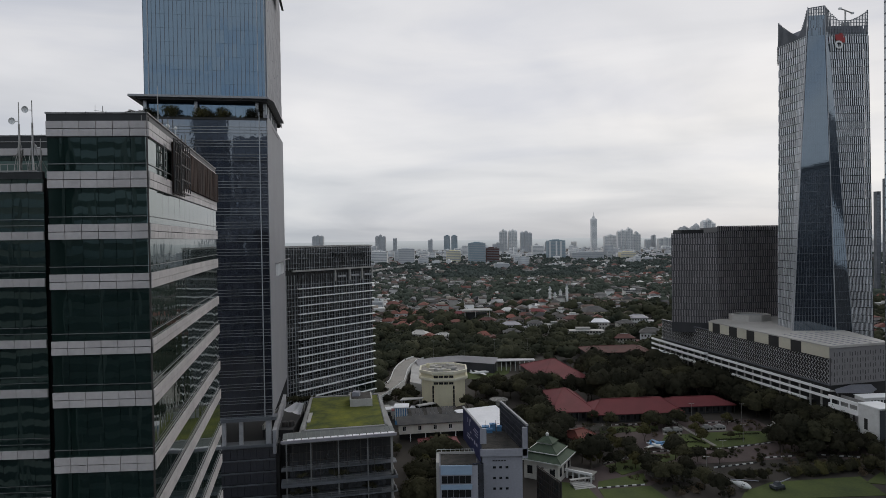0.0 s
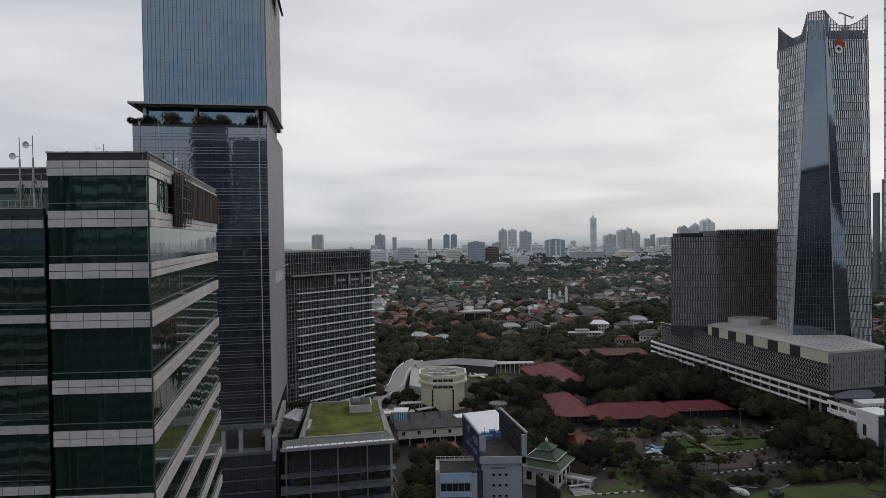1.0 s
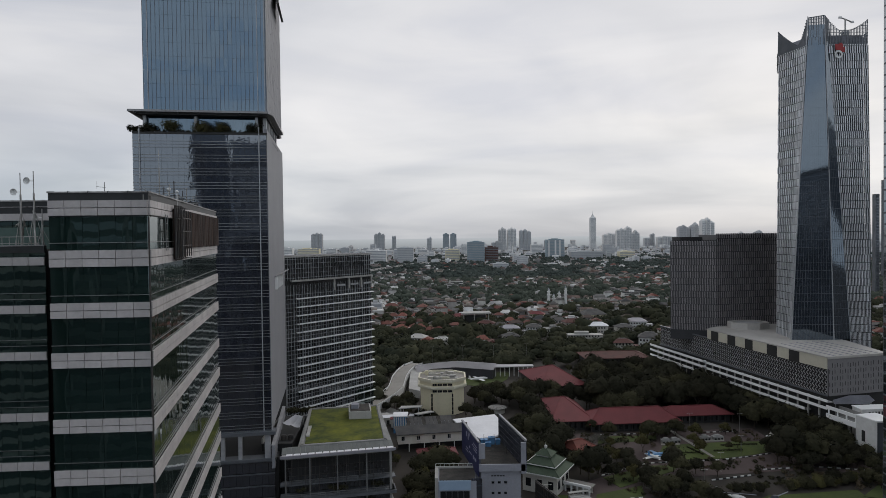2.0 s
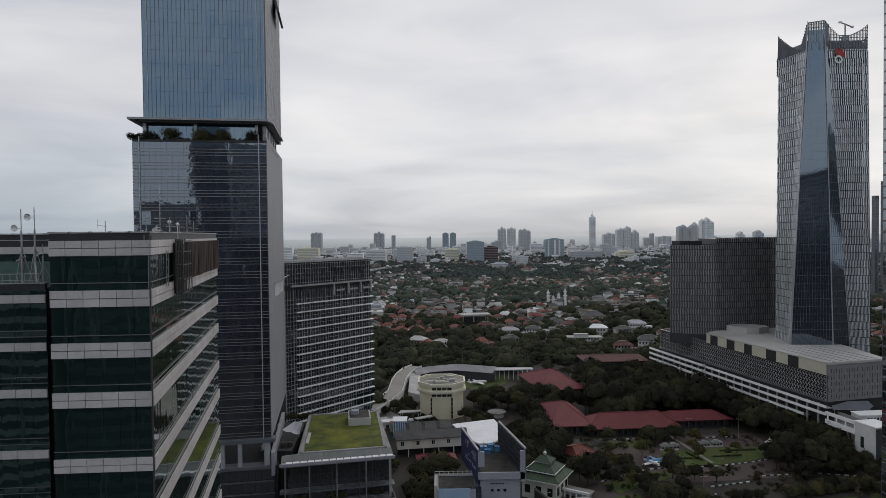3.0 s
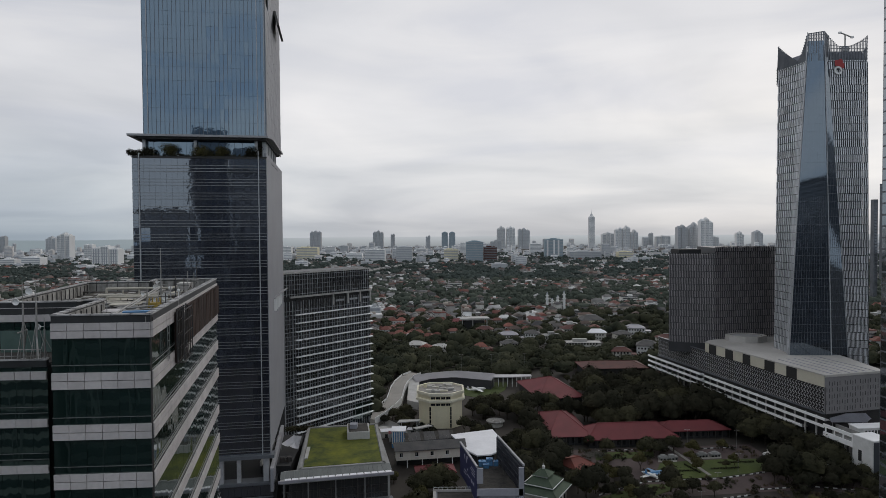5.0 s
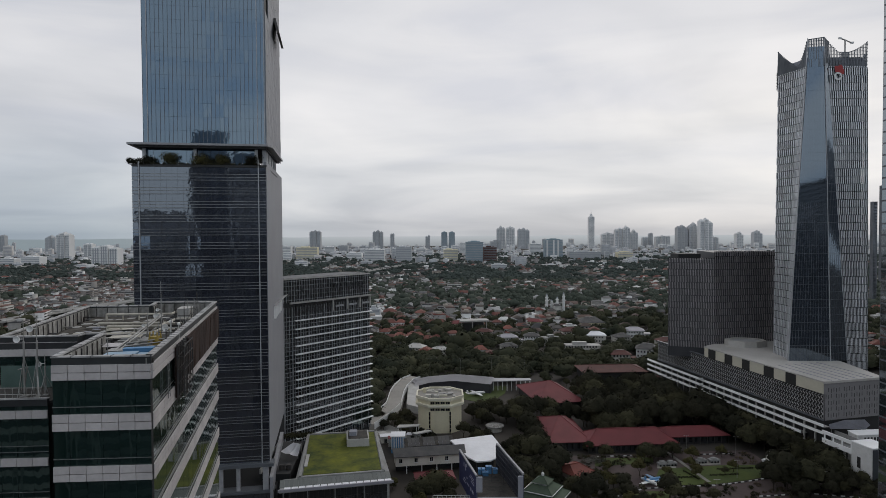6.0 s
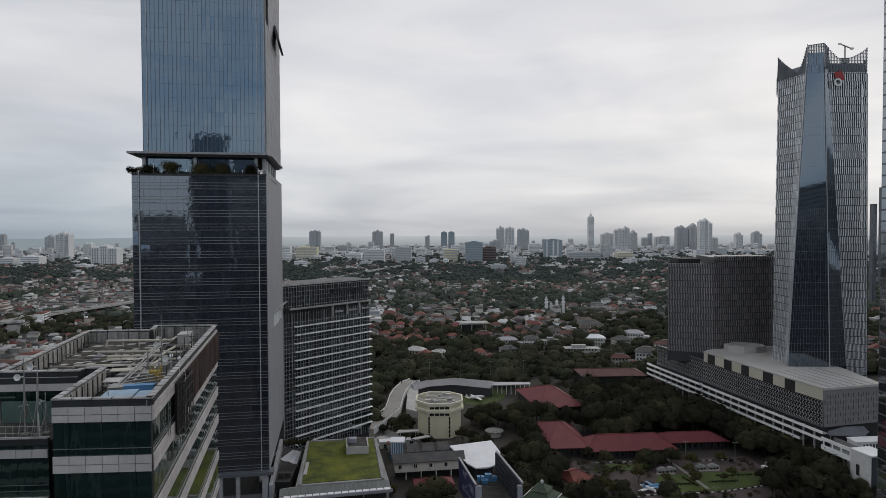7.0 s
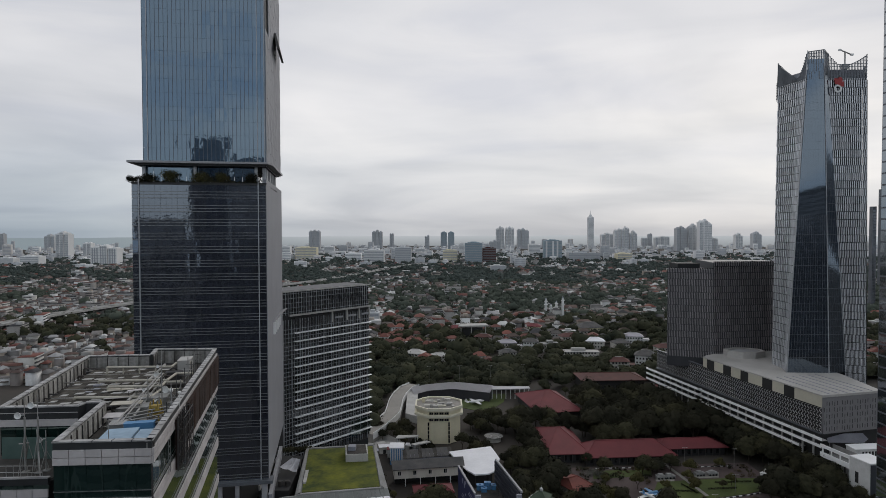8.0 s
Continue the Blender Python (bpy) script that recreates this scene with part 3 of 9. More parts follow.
for i, (z0, z1) in enumerate(NB_BANDS[1:9]):
    for k in range(12):
        piece("cladding_panel", nb, wing, k * 1.15 + 0.012, 0.0, z0 + 0.05, 1.126, 0.12, 0.62, WHITE_PANEL, 0.012)
    bm = bmesh.new()
    wing.box(bm, 13.8, wing.length, 0, 0.12, z0 + 0.05, z0 + 0.67)
    rest(part("far_panels", bm, WHITE_PANEL), nb)
    top = NB_BANDS[i][0] + 0.05 if i else 94.9
    for k in range(12):
        piece("window_pane", nb, wing, k * 1.15 + 0.012, -0.1, z0 + 0.67, 1.126, 0.06, top - z0 - 0.67, GREEN_GLASS, tilt=0.1)
    bm = bmesh.new()
    for zr in (z0 + 1.1, z0 + 1.55):
        wing.box(bm, 0, wing.length, 0.02, 0.05, zr, zr + 0.045)
    rest(part("window_rail", bm, RAIL), nb)
# the main body's wall above the terrace
upper = Wall((-31.0, 53.5), (-37.4, 53.1), NB_OUT)
bm = bmesh.new()
upper.box(bm, 0, upper.length, 0.0, 0.10, 97.5, 98.08)
upper.box(bm, 0, upper.length, 0.02, 0.06, 98.62, 98.66)
rest(part("upper_band", bm, WHITE_PANEL), nb)
for k in range(5):
    piece("window_pane", nb, upper, k * 1.28 + 0.02, -0.1, 95.05, 1.24, 0.06, 2.4, GREEN_GLASS)
SCREEN_GREEN = material("frosted_green_glass", (0.11, 0.16, 0.145), (0.08, 0.125, 0.11), 0.2, grain=1.0, stain=0.5)
# glass balustrade pieces by the terrace
for k in range(3):
    bm = bmesh.new()
    w = Wall((-31.6 - 1.7 * k, 52.3), (-33.2 - 1.7 * k, 52.2), NB_OUT)
    w.box(bm, 0, 1.6, 0, 0.04, 95.1, 96.9)
    rest(part("glass_screen", bm, SCREEN_GREEN, label="pale green glass screen"), nb)

# masts and dishes on the terrace
def mast(x, y, z0, z1, dish_z, name="antenna_mast", dish=0.27):
    m = thing(name, "thin grey antenna mast with a small round dish", "antenna", (x, y, z0), "terrace masts")
    bm = bmesh.new()
    beam(bm, (0, 0, 0), (0, 0, (z1 - z0) * 0.72), 0.07, 8)
    beam(bm, (0, 0, (z1 - z0) * 0.72), (0, 0, z1 - z0), 0.035, 6)
    box(bm, -0.25, 0.25, -0.25, 0.25, 0, 0.08)
    part("pole", bm, PIPE, m)
    bm = bmesh.new()
    for a in range(3):
        t = a * math.tau / 3 + 0.4
        beam(bm, (0.75 * math.cos(t), 0.75 * math.sin(t), 0), (0.03 * math.cos(t), 0.03 * math.sin(t), (z1 - z0) * 0.5), 0.025, 5)
    part("stay", bm, PIPE, m)
    if dish:
        bm = bmesh.new()
        prev = None
        zc = dish_z - z0
        for rr, dd in ((0.02, 0.0), (dish * 0.6, -0.05), (dish, -0.14), (dish * 0.98, -0.17), (dish * 0.6, -0.07), (0.02, -0.03)):
            ring = [bm.verts.new((-dish - 0.1 + rr * math.cos(k * math.tau / 16), dd - 0.12, zc + rr * math.sin(k * math.tau / 16))) for k in range(16)]
            if prev:
                for k in range(16):
                    bm.faces.new((prev[k], prev[(k + 1) % 16], ring[(k + 1) % 16], ring[k]))
            prev = ring
        beam(bm, (-dish, -0.1, zc), (0, 0, zc), 0.03, 5)
        part("dish", bm, WHITE_PAINT, m, "white round dish")
    return m


mast(-31.75, 49.3, 95.05, 101.2, 100.45)
mast(-32.85, 49.4, 95.05, 101.1, 99.6)
mast(-31.4, 49.7, 95.05, 98.3, 97.6, dish=0.22)
bm = bmesh.new()
for k in range(7):
    x = -30.6 - 0.55 * k
    beam(bm, (x, 47.9, 95.05), (x, 47.9, 96.1), 0.025, 5)
beam(bm, (-30.6, 47.9, 96.1), (-33.9, 47.9, 96.1), 0.03, 5)
beam(bm, (-30.6, 47.9, 95.6), (-33.9, 47.9, 95.6), 0.025, 5)
beam(bm, (-31.0, 48.3, 95.1), (-32.4, 50.2, 98.2), 0.05, 6)
beam(bm, (-33.6, 50.4, 95.1), (-32.6, 49.4, 97.4), 0.06, 6)
beam(bm, (-33.9, 50.3, 97.0), (-32.5, 49.3, 97.4), 0.06, 6)
tagged(part("terrace_railing", bm, PIPE), "thin pipe railing and bent pipes on the terrace", "railing")
def roof_box(name, label, cat, x, y, w, d, h, mat, rz=12, z=NB_ROOF + 0.05):
    bm = bmesh.new()
    c = [(-w / 2, -d / 2), (w / 2, -d / 2), (w / 2, d / 2), (-w / 2, d / 2)]
    prism(bm, c, 0, h)
    prism(bm, [(a * 1.04, b * 1.04) for a, b in c], h, h + 0.06)
    for k in range(3):
        box(bm, -w / 2 - 0.02, w / 2 + 0.02, -d / 2 + (k + 0.5) * d / 3 - 0.03, -d / 2 + (k + 0.5) * d / 3 + 0.03, 0, h * 0.98)
    ob = part(name, bm, mat)
    ob.matrix_basis = pose(x, y, z, 0, 0, rz)
    return tagged(ob, label, cat)


# roof clutter: sheets, tanks, units, pipes, a hoist
roof_box("roof_sheet", "pale blue metal sheet cover on the roof", "roof cover", -24.6, 47.6, 2.2, 3.0, 1.15, PALE_TARP)
roof_box("roof_sheet", "pale blue metal sheet cover beside the first", "roof cover", -22.6, 47.7, 1.3, 2.8, 1.1, PALE_TARP)
roof_box("air_unit", "blue-framed air handling unit on the roof", "air unit", -24.4, 50.6, 2.2, 0.7, 1.2, TANK_BLUE)
roof_box("air_unit", "grey air unit on the roof deck", "air unit", -26.6, 51.5, 1.2, 1.4, 0.9, PIPE)
roof_box("plant_box", "white plant box with a sloped lid", "plant box", -29.9, 73.5, 1.3, 2.4, 1.7, PALE_CONCRETE)
for x, y, w, d, h in ((-27.6, 56.5, 2.4, 1.6, 0.9), (-27.2, 59.5, 2.4, 1.8, 1.0), (-31.5, 60.0, 3.0, 1.2, 0.5), (-34.5, 63.5, 3.6, 0.9, 0.45), (-33.0, 67.0, 4.2, 1.0, 0.5), (-36.0, 70.5, 3.8, 1.0, 0.5)):
    roof_box("air_unit", "grey weathered air unit on the roof deck", "air unit", x, y, w, d, h, PIPE)
def roof_pipe(a, b, r, mat=PIPE):
    bm = bmesh.new()
    beam(bm, a, b, r, 8)
    a, b = Vector(a), Vector(b)
    k = max(2, int((b - a).length / 2.5))
    for i in range(k + 1):
        p = a + (b - a) * i / k
        box(bm, p.x - 0.06, p.x + 0.06, p.y - 0.06, p.y + 0.06, NB_ROOF, p.z)
    tagged(part("roof_pipe", bm, mat), "grey roof pipe on short stands", "pipe", "roof pipes")


prng = random.Random(5)
for k in range(7):
    y = 56.0 + k * 2.75 + prng.uniform(-0.4, 0.4)
    x0 = -30.2 - (y - 54) * 0.215
    h = NB_ROOF + prng.choice((0.35, 0.6, 0.9, 1.25))
    roof_pipe((x0 - 6.5 - prng.uniform(0, 1.0), y, h), (x0 + prng.uniform(0.5, 4.0), y + prng.uniform(-0.3, 0.8), h), prng.uniform(0.04, 0.12), prng.choice((STEEL, PIPE, CONCRETE, STEEL)))
GRIMY_SHEET = material("grimy_roof_sheet", (0.012, 0.011, 0.010), (0.12, 0.11, 0.095), 0.95, grain=2.2, stain=0.9, ior=1.2)
# low dark sheets in rows over the deck, each with a pale front edge
for k in range(5):
    y = 57.2 + k * 3.3
    x = -31.6 - (y - 54) * 0.215
    t = thing("roof_canopy", "low dark weathered roof sheet with a pale front edge", "roof sheet", (x, y, NB_ROOF + 0.05), "roof sheets")
    t.rotation_euler = (0, 0, radians(4))
    bm = bmesh.new()
    hexa(bm, [(-4.4, 0, 0.55), (4.2, 0, 0.55), (4.2, 2.3, 0.8), (-4.4, 2.3, 0.8), (-4.4, 0, 0.62), (4.2, 0, 0.62), (4.2, 2.3, 0.87), (-4.4, 2.3, 0.87)])
    part("sheet", bm, GRIMY_SHEET, t)
    bm = bmesh.new()
    box(bm, -4.4, 4.2, -0.07, 0.0, 0.5, 0.68)
    part("front_edge", bm, PALE_CONCRETE, t, "pale edge strip")
    bm = bmesh.new()
    for q in range(7):
        x0, y0, l = -4.2 + q * 1.2 + prng.uniform(0, 0.3), prng.uniform(0.3, 1.6), prng.uniform(0.45, 0.95)
        z0 = 0.63 + y0 * 0.109
        hexa(bm, [(x0, y0, z0), (x0 + l, y0 + 0.1, z0), (x0 + l + 0.15, y0 + 0.45, z0 + 0.05), (x0 + 0.15, y0 + 0.4, z0 + 0.05), (x0, y0, z0 + 0.04), (x0 + l, y0 + 0.1, z0 + 0.04), (x0 + l + 0.15, y0 + 0.45, z0 + 0.09), (x0 + 0.15, y0 + 0.4, z0 + 0.09)])
    part_each("loose_board", bm, PALE_CONCRETE, t, "pale loose board")
    bm = bmesh.new()
    for q in (-4.2, -1.4, 1.3, 4.0):
        box(bm, q - 0.05, q + 0.05, 0.1, 0.2, 0, 0.56)
        box(bm, q - 0.05, q + 0.05, 2.1, 2.2, 0, 0.79)
    part_each("post", bm, STEEL, t)
# cream pipes that run across the deck and turn along it
CREAM_PIPE = material("cream_pipe_lagging", (0.52, 0.49, 0.41), (0.34, 0.31, 0.26), 0.6, grain=3, stain=0.7)
for k, (x0, x1, y, turn) in enumerate(((-34.5, -27.4, 59.0, 2.6), (-35.5, -28.6, 65.2, 3.0), (-33.0, -27.9, 62.2, 1.6), (-37.5, -30.4, 70.6, 2.0))):
    h = NB_ROOF + 1.05 + 0.12 * k
    bm = bmesh.new()
    beam(bm, (x0, y, h), (x1, y + 0.3, h), 0.13, 8)
    beam(bm, (x1, y + 0.3, h), (x1 - 0.3, y + 0.3 + turn, h), 0.13, 8)
    beam(bm, (x1 - 0.3, y + 0.3 + turn, h), (x1 + 1.4, y + 0.5 + turn, h), 0.13, 8)
    beam(bm, (x0, y, NB_ROOF), (x0, y, h), 0.13, 8)
    for q in (0.25, 0.5, 0.75):
        box(bm, x0 + (x1 - x0) * q - 0.06, x0 + (x1 - x0) * q + 0.06, y + 0.3 * q - 0.06, y + 0.3 * q + 0.06, NB_ROOF, h)
    tagged(part("bent_pipe", bm, CREAM_PIPE), "cream lagged pipe bent across the roof", "pipe", "roof pipes")
for k in range(44):
    y = prng.uniform(54, 74)
    x = -29.5 - (y - 54) * 0.215 + prng.uniform(-7, 4.5)
    roof_box("roof_scrap", "grey loose sheet and duct on the grimy roof", "roof scrap", x, y, prng.uniform(0.5, 2.2), prng.uniform(0.3, 1.0), prng.uniform(0.1, 0.8), prng.choice((PIPE, CONCRETE, GREY_CLAD, DECK, STEEL, RUST, WHITE_PANEL)), prng.uniform(0, 90))
for k in range(5):
    roof_pipe((-26.4, 51.5 + k * 0.3, NB_ROOF + 0.5 + 0.2 * k), (-23.6, 53.5 + k * 0.5, NB_ROOF + 0.5 + 0.2 * k), 0.06)
for k in range(9):
    t = thing("roof_post", "thin rusty steel post on the roof edge", "post", (-22.6 - k * 0.72, 51.5 + k * 2.7, NB_ROOF + 0.05), "roof posts")
    bm = bmesh.new()
    beam(bm, (0, 0, 0), (0, 0, 2.6 + 0.5 * (k % 3)), 0.045, 6)
    beam(bm, (0, 0, 1.9), (-1.2, 0.3, 0.1), 0.03, 5)
    beam(bm, (-0.6, 0, 2.3), (0.5, 0, 2.3), 0.03, 5)
    part("pole", bm, PIPE if k % 2 else STEEL, t)
for k, y in enumerate((57.5, 61.5, 64.5, 66.5, 69.0, 71.0)):
    roof_pipe((-38.5 + 0.1 * k, y, NB_ROOF + 0.75), (-31.2 + 0.2 * k, y + 0.4, NB_ROOF + 0.55), 0.08, STEEL)
roof_pipe((-29.0, 58.0, NB_ROOF + 1.0), (-32.5, 74.0, NB_ROOF + 1.0), 0.13)
roof_pipe((-26.3, 53.5, NB_ROOF + 0.9), (-29.5, 66.0, NB_ROOF + 0.9), 0.10)
hoist = thing("roof_hoist", "yellow and grey roof hoist with a thin tall mast", "hoist", (-24.9, 54.6, NB_ROOF + 0.05))
bm = bmesh.new()
for sx in (-0.5, 0.5):
    for sy in (-0.5, 0.5):
        beam(bm, (sx, sy, 0), (sx * 0.6, sy * 0.6, 1.9), 0.06, 6)
box(bm, -0.5, 0.5, -0.5, 0.5, 0.7, 0.8)
box(bm, -0.35, 0.35, -0.35, 0.35, 0.8, 1.5)
part("frame", bm, YELLOW, hoist, "yellow painted hoist frame")
bm = bmesh.new()
beam(bm, (0.3, 0.6, 0), (0.3, 0.6, 4.6), 0.05, 6)
beam(bm, (0.3, 0.6, 4.6), (0.3, 0.6, 6.2), 0.02, 5)
beam(bm, (-0.2, 0.6, 3.0), (0.8, 0.6, 3.0), 0.02, 5)
part("mast", bm, PIPE, hoist)
bm = bmesh.new()
for sx in (1.2, 1.9):
    beam(bm, (sx, 0.4, 0), (sx, 0.4, 2.6), 0.04, 6)
bmesh.ops.create_uvsphere(bm, u_segments=12, v_segments=8, radius=0.17, matrix=Matrix.Translation((1.2, 0.4, 2.7)))
bmesh.ops.create_uvsphere(bm, u_segments=12, v_segments=8, radius=0.14, matrix=Matrix.Translation((1.9, 0.4, 2.5)))
part("round_lamp", bm, WHITE_PAINT, hoist, "white round floodlight")
for x, y, top, dz, size in ((-28.5, 64.0, 100.2, 99.5, 0.30), (-26.1, 60.6, 99.6, 98.8, 0.34), (-27.4, 58.6, 100.4, 99.3, 0.17), (-25.3, 56.2, 99.9, 99.0, 0.17), (-29.6, 66.5, 100.6, 99.8, 0.18)):
    mast(x, y, NB_ROOF + 0.05, top, dz, "roof_mast", size)
for k, (x, y, w, d, h, tilt) in enumerate(((-27.9, 53.4, 1.5, 1.0, 0.95, 8), (-28.4, 56.6, 2.6, 0.9, 1.15, 5), (-30.6, 59.3, 2.2, 1.1, 0.9, -9), (-31.8, 62.6, 2.6, 1.0, 0.95, 7), (-29.6, 61.0, 1.6, 0.8, 1.2, -6))):
    t = thing("unit_cover", "pale weathered sheet cover propped over roof units", "roof cover", (x, y, NB_ROOF + 0.05), "unit covers")
    t.rotation_euler = (0, 0, radians(6 + 5 * k))
    q = d / 2 * math.tan(radians(tilt))
    bm = bmesh.new()
    hexa(bm, [(-w / 2, -d / 2, h - q), (w / 2, -d / 2, h - q), (w / 2, d / 2, h + q), (-w / 2, d / 2, h + q), (-w / 2, -d / 2, h - q + 0.05), (w / 2, -d / 2, h - q + 0.05), (w / 2, d / 2, h + q + 0.05), (-w / 2, d / 2, h + q + 0.05)])
    part("sheet", bm, CREAM_PIPE if k % 2 else WHITE_PANEL, t)
    bm = bmesh.new()
    for sx in (-1, 1):
        for sy in (-1, 1):
            beam(bm, (sx * w * 0.45, sy * d * 0.42, 0), (sx * w * 0.45, sy * d * 0.42, h + sy * q * 0.84), 0.03, 5)
    part_each("post", bm, STEEL, t)
    bm = bmesh.new()
    box(bm, -w * 0.35, w * 0.35, -d * 0.3, d * 0.3, 0, h * 0.6)
    part("unit", bm, PIPE, t)
boom = thing("hoist_boom", "long thin grey boom lying slantwise over the roof", "boom", (-26.6, 50.8, NB_ROOF + 0.05))
bm = bmesh.new()
beam(bm, (0, 0, 0.9), (-2.2, 13.6, 2.1), 0.07, 6)
beam(bm, (0.35, 0, 0.9), (-1.9, 13.6, 2.1), 0.05, 6)
for k in range(10):
    beam(bm, (-0.22 * k, 1.36 * k, 0.9 + 0.12 * k), (0.35 - 0.225 * (k + 1), 1.36 * (k + 1), 0.9 + 0.12 * (k + 1)), 0.025, 5)
part("jib", bm, PIPE, boom)
bm = bmesh.new()
for p in ((0.15, 0.1, 0.9), (-2.0, 13.4, 2.1)):
    beam(bm, (p[0] - 0.3, p[1], 0), p, 0.05, 6)
    beam(bm, (p[0] + 0.3, p[1], 0), p, 0.05, 6)
part_each("trestle", bm, STEEL, boom)
tv = thing("roof_aerial", "thin forked roof aerial", "aerial", (-24.6, 46.2, NB_ROOF + 0.05))
bm = bmesh.new()
beam(bm, (0, 0, 0), (0, 0, 2.6), 0.03, 6)
for z, l in ((1.7, 0.35), (2.2, 0.6)):
    beam(bm, (-l, 0, z + 0.1), (0.1, 0, z), 0.015, 5)
beam(bm, (-0.55, 0, 2.1), (-0.55, 0, 2.7), 0.012, 5)
part("pole", bm, PIPE, tv)

# ---- the tall glass tower with the planted ledge ----
T_U, T_V = Vector((0.9863, 0.1648, 0)), Vector((-0.1648, 0.9863, 0))
T_O = Vector((-95.4, 196.5, 0))                       # near left corner of the lower shaft


def tp(u, v):
    p = T_O + T_U * u + T_V * v
    return (p.x, p.y)


tower = thing("glass_tower", "tall blue-grey glass office tower with a planted open floor", "office tower", (-75, 218, 0))


def tower_shaft(u0, u1, v0, v1, z0, z1, floor, pane_w, mat, pieces_from, line_mat, line_pair, ribs, rib_mat=MULLION):
    bm = bmesh.new()
    prism(bm, [tp(u0 + 0.3, v0 + 0.3), tp(u0 + 0.3, v1 - 0.3), tp(u1 - 0.3, v1 - 0.3), tp(u1 - 0.3, v0 + 0.3)], z0, z1)
    rest(part("core", bm, DARK), tower)
    w = Wall(tp(u0, v0), tp(u1, v0), tp(u0, v0 - 50))
    bm_glass, bm_line, bm_rib = bmesh.new(), bmesh.new(), bmesh.new()
    count = int(round(w.length / pane_w))
    step = w.length / count
    z = z0
    while z < z1 - 0.5:
        top = min(z + floor, z1)
        for k in range(count):
            if pieces_from[0] <= z < pieces_from[1]:
                piece("window_pane", tower, w, k * step + 0.02, -0.1, z + 0.02, step - 0.04, 0.08, top - z - 0.04, mat, tilt=0.05)
            else:
                a, b = (random.gauss(0, 0.012) for _ in range(2))
                hexa(bm_glass, [w.at(u, n + (a if i < 2 else 0), zz) for zz, i0 in ((z + 0.02, 0), (top - 0.02, 2)) for i, (u, n) in enumerate(((k * step + 0.02, -0.1), ((k + 1) * step - 0.02, -0.1), ((k + 1) * step - 0.02, -0.02 + b), (k * step + 0.02, -0.02)), i0)])
        for dz in line_pair:
            w.box(bm_line, 0, w.length, 0.0, 0.14, z + dz, z + dz + 0.15)
        z += floor
    for k in range(0, count + 1):
        w.box(bm_rib, k * step - ribs, k * step + ribs, 0.0, 0.10 if ribs > 0.02 else 0.03, z0, z1)
    tagged(rest(part("pane_field", bm_glass, mat), tower), kind="stuff")
    part_each("floor_line", bm_line, line_mat, tower, at=tower.location) if line_pair else bm_line.free()
    tagged(rest(part("rib_field", bm_rib, rib_mat), tower), kind="stuff")
    return w


# lower shaft
LOW_TOP = 128.6
low_front = tower_shaft(0, 40.1, 0, 40, 33.5, LOW_TOP, 4.32, 1.67, NAVY_GLASS, (111, 129), RAIL, (0.2, 1.15, 2.1), 0.012, SOFFIT)
bm = bmesh.new()
for u in (1.9, 37.7):
    low_front.box(bm, u, u + 0.28, 0.0, 0.45, 33.5, LOW_TOP + (1.5 if u < 5 else 2.5))
part_each("pale_fin", bm, PALE_MULLION, tower, at=tower.location)
# right flank of the lower shaft: stone, slightly tapering outward below
bm = bmesh.new()
prism(bm, [tp(40.3, 0.2), tp(40.3, 60), tp(39.5, 60), tp(39.5, 0.2)], 33.5, 130.5)
flank = Wall(tp(40.3, 0.2), tp(40.3, 60), tp(90, 20))
rest(part("stone_flank", bm, STONE, label="plain grey stone flank"), tower)

bm = bmesh.new()
for k in range(5):
    flank.box(bm, 19 + k * 5.6, 19.7 + k * 5.6, 0.0, 0.8, 77.6, 81.8)
part_each("vent_fin", bm, WHITE_EDGE, tower, at=tower.location)
bm = bmesh.new()
hexa(bm, [flank.at(17, 0, 82.0), flank.at(50, 0, 82.0), flank.at(50, 2.6, 82.9), flank.at(17, 0.4, 82.2), flank.at(17, 0, 82.3), flank.at(50, 0, 82.3), flank.at(50, 2.6, 83.2), flank.at(17, 0.4, 82.5)])
rest(part("vent_canopy", bm, LEDGE, label="small pale canopy over white vent fins"), tower)

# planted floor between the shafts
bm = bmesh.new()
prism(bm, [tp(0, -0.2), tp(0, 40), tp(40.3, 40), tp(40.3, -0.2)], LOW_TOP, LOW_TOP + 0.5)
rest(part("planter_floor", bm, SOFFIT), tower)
bm = bmesh.new()
w = Wall(tp(3.2, 3.0), tp(37.6, 3.0), tp(0, -50))
for k in range(14):
    w.box(bm, k * 2.45 + 0.03, k * 2.45 + 2.42, 0, 0.08, LOW_TOP + 0.5, 134.6)
part_each("garden_pane", bm, BLUE_GLASS, tower, at=tower.location)
bm = bmesh.new()
for u in (2.8, 18.0, 36.6):
    prism(bm, [tp(u, 1.2), tp(u, 2.2), tp(u + 0.9, 2.2), tp(u + 0.9, 1.2)], LOW_TOP + 0.5, 134.6)
for v in (3.0, 8.0, 13.0, 18.0, 24.0, 31.0, 38.0):
    prism(bm, [tp(38.8, v), tp(38.8, v + 1.4), tp(39.9, v + 1.4), tp(39.9, v)], LOW_TOP + 0.5, 134.6)
part_each("garden_column", bm, PALE_MULLION, tower, at=tower.location)
bm = bmesh.new()
prism(bm, [tp(-0.9, -1.6), tp(-0.9, 42), tp(42.2, 42), tp(42.2, 3.0), tp(41.0, -1.6)], 135.2, 135.85)
rest(part("ledge", bm, LEDGE, label="pale projecting ledge"), tower)
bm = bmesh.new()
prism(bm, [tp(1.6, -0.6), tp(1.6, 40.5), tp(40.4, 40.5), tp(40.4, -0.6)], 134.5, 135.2)
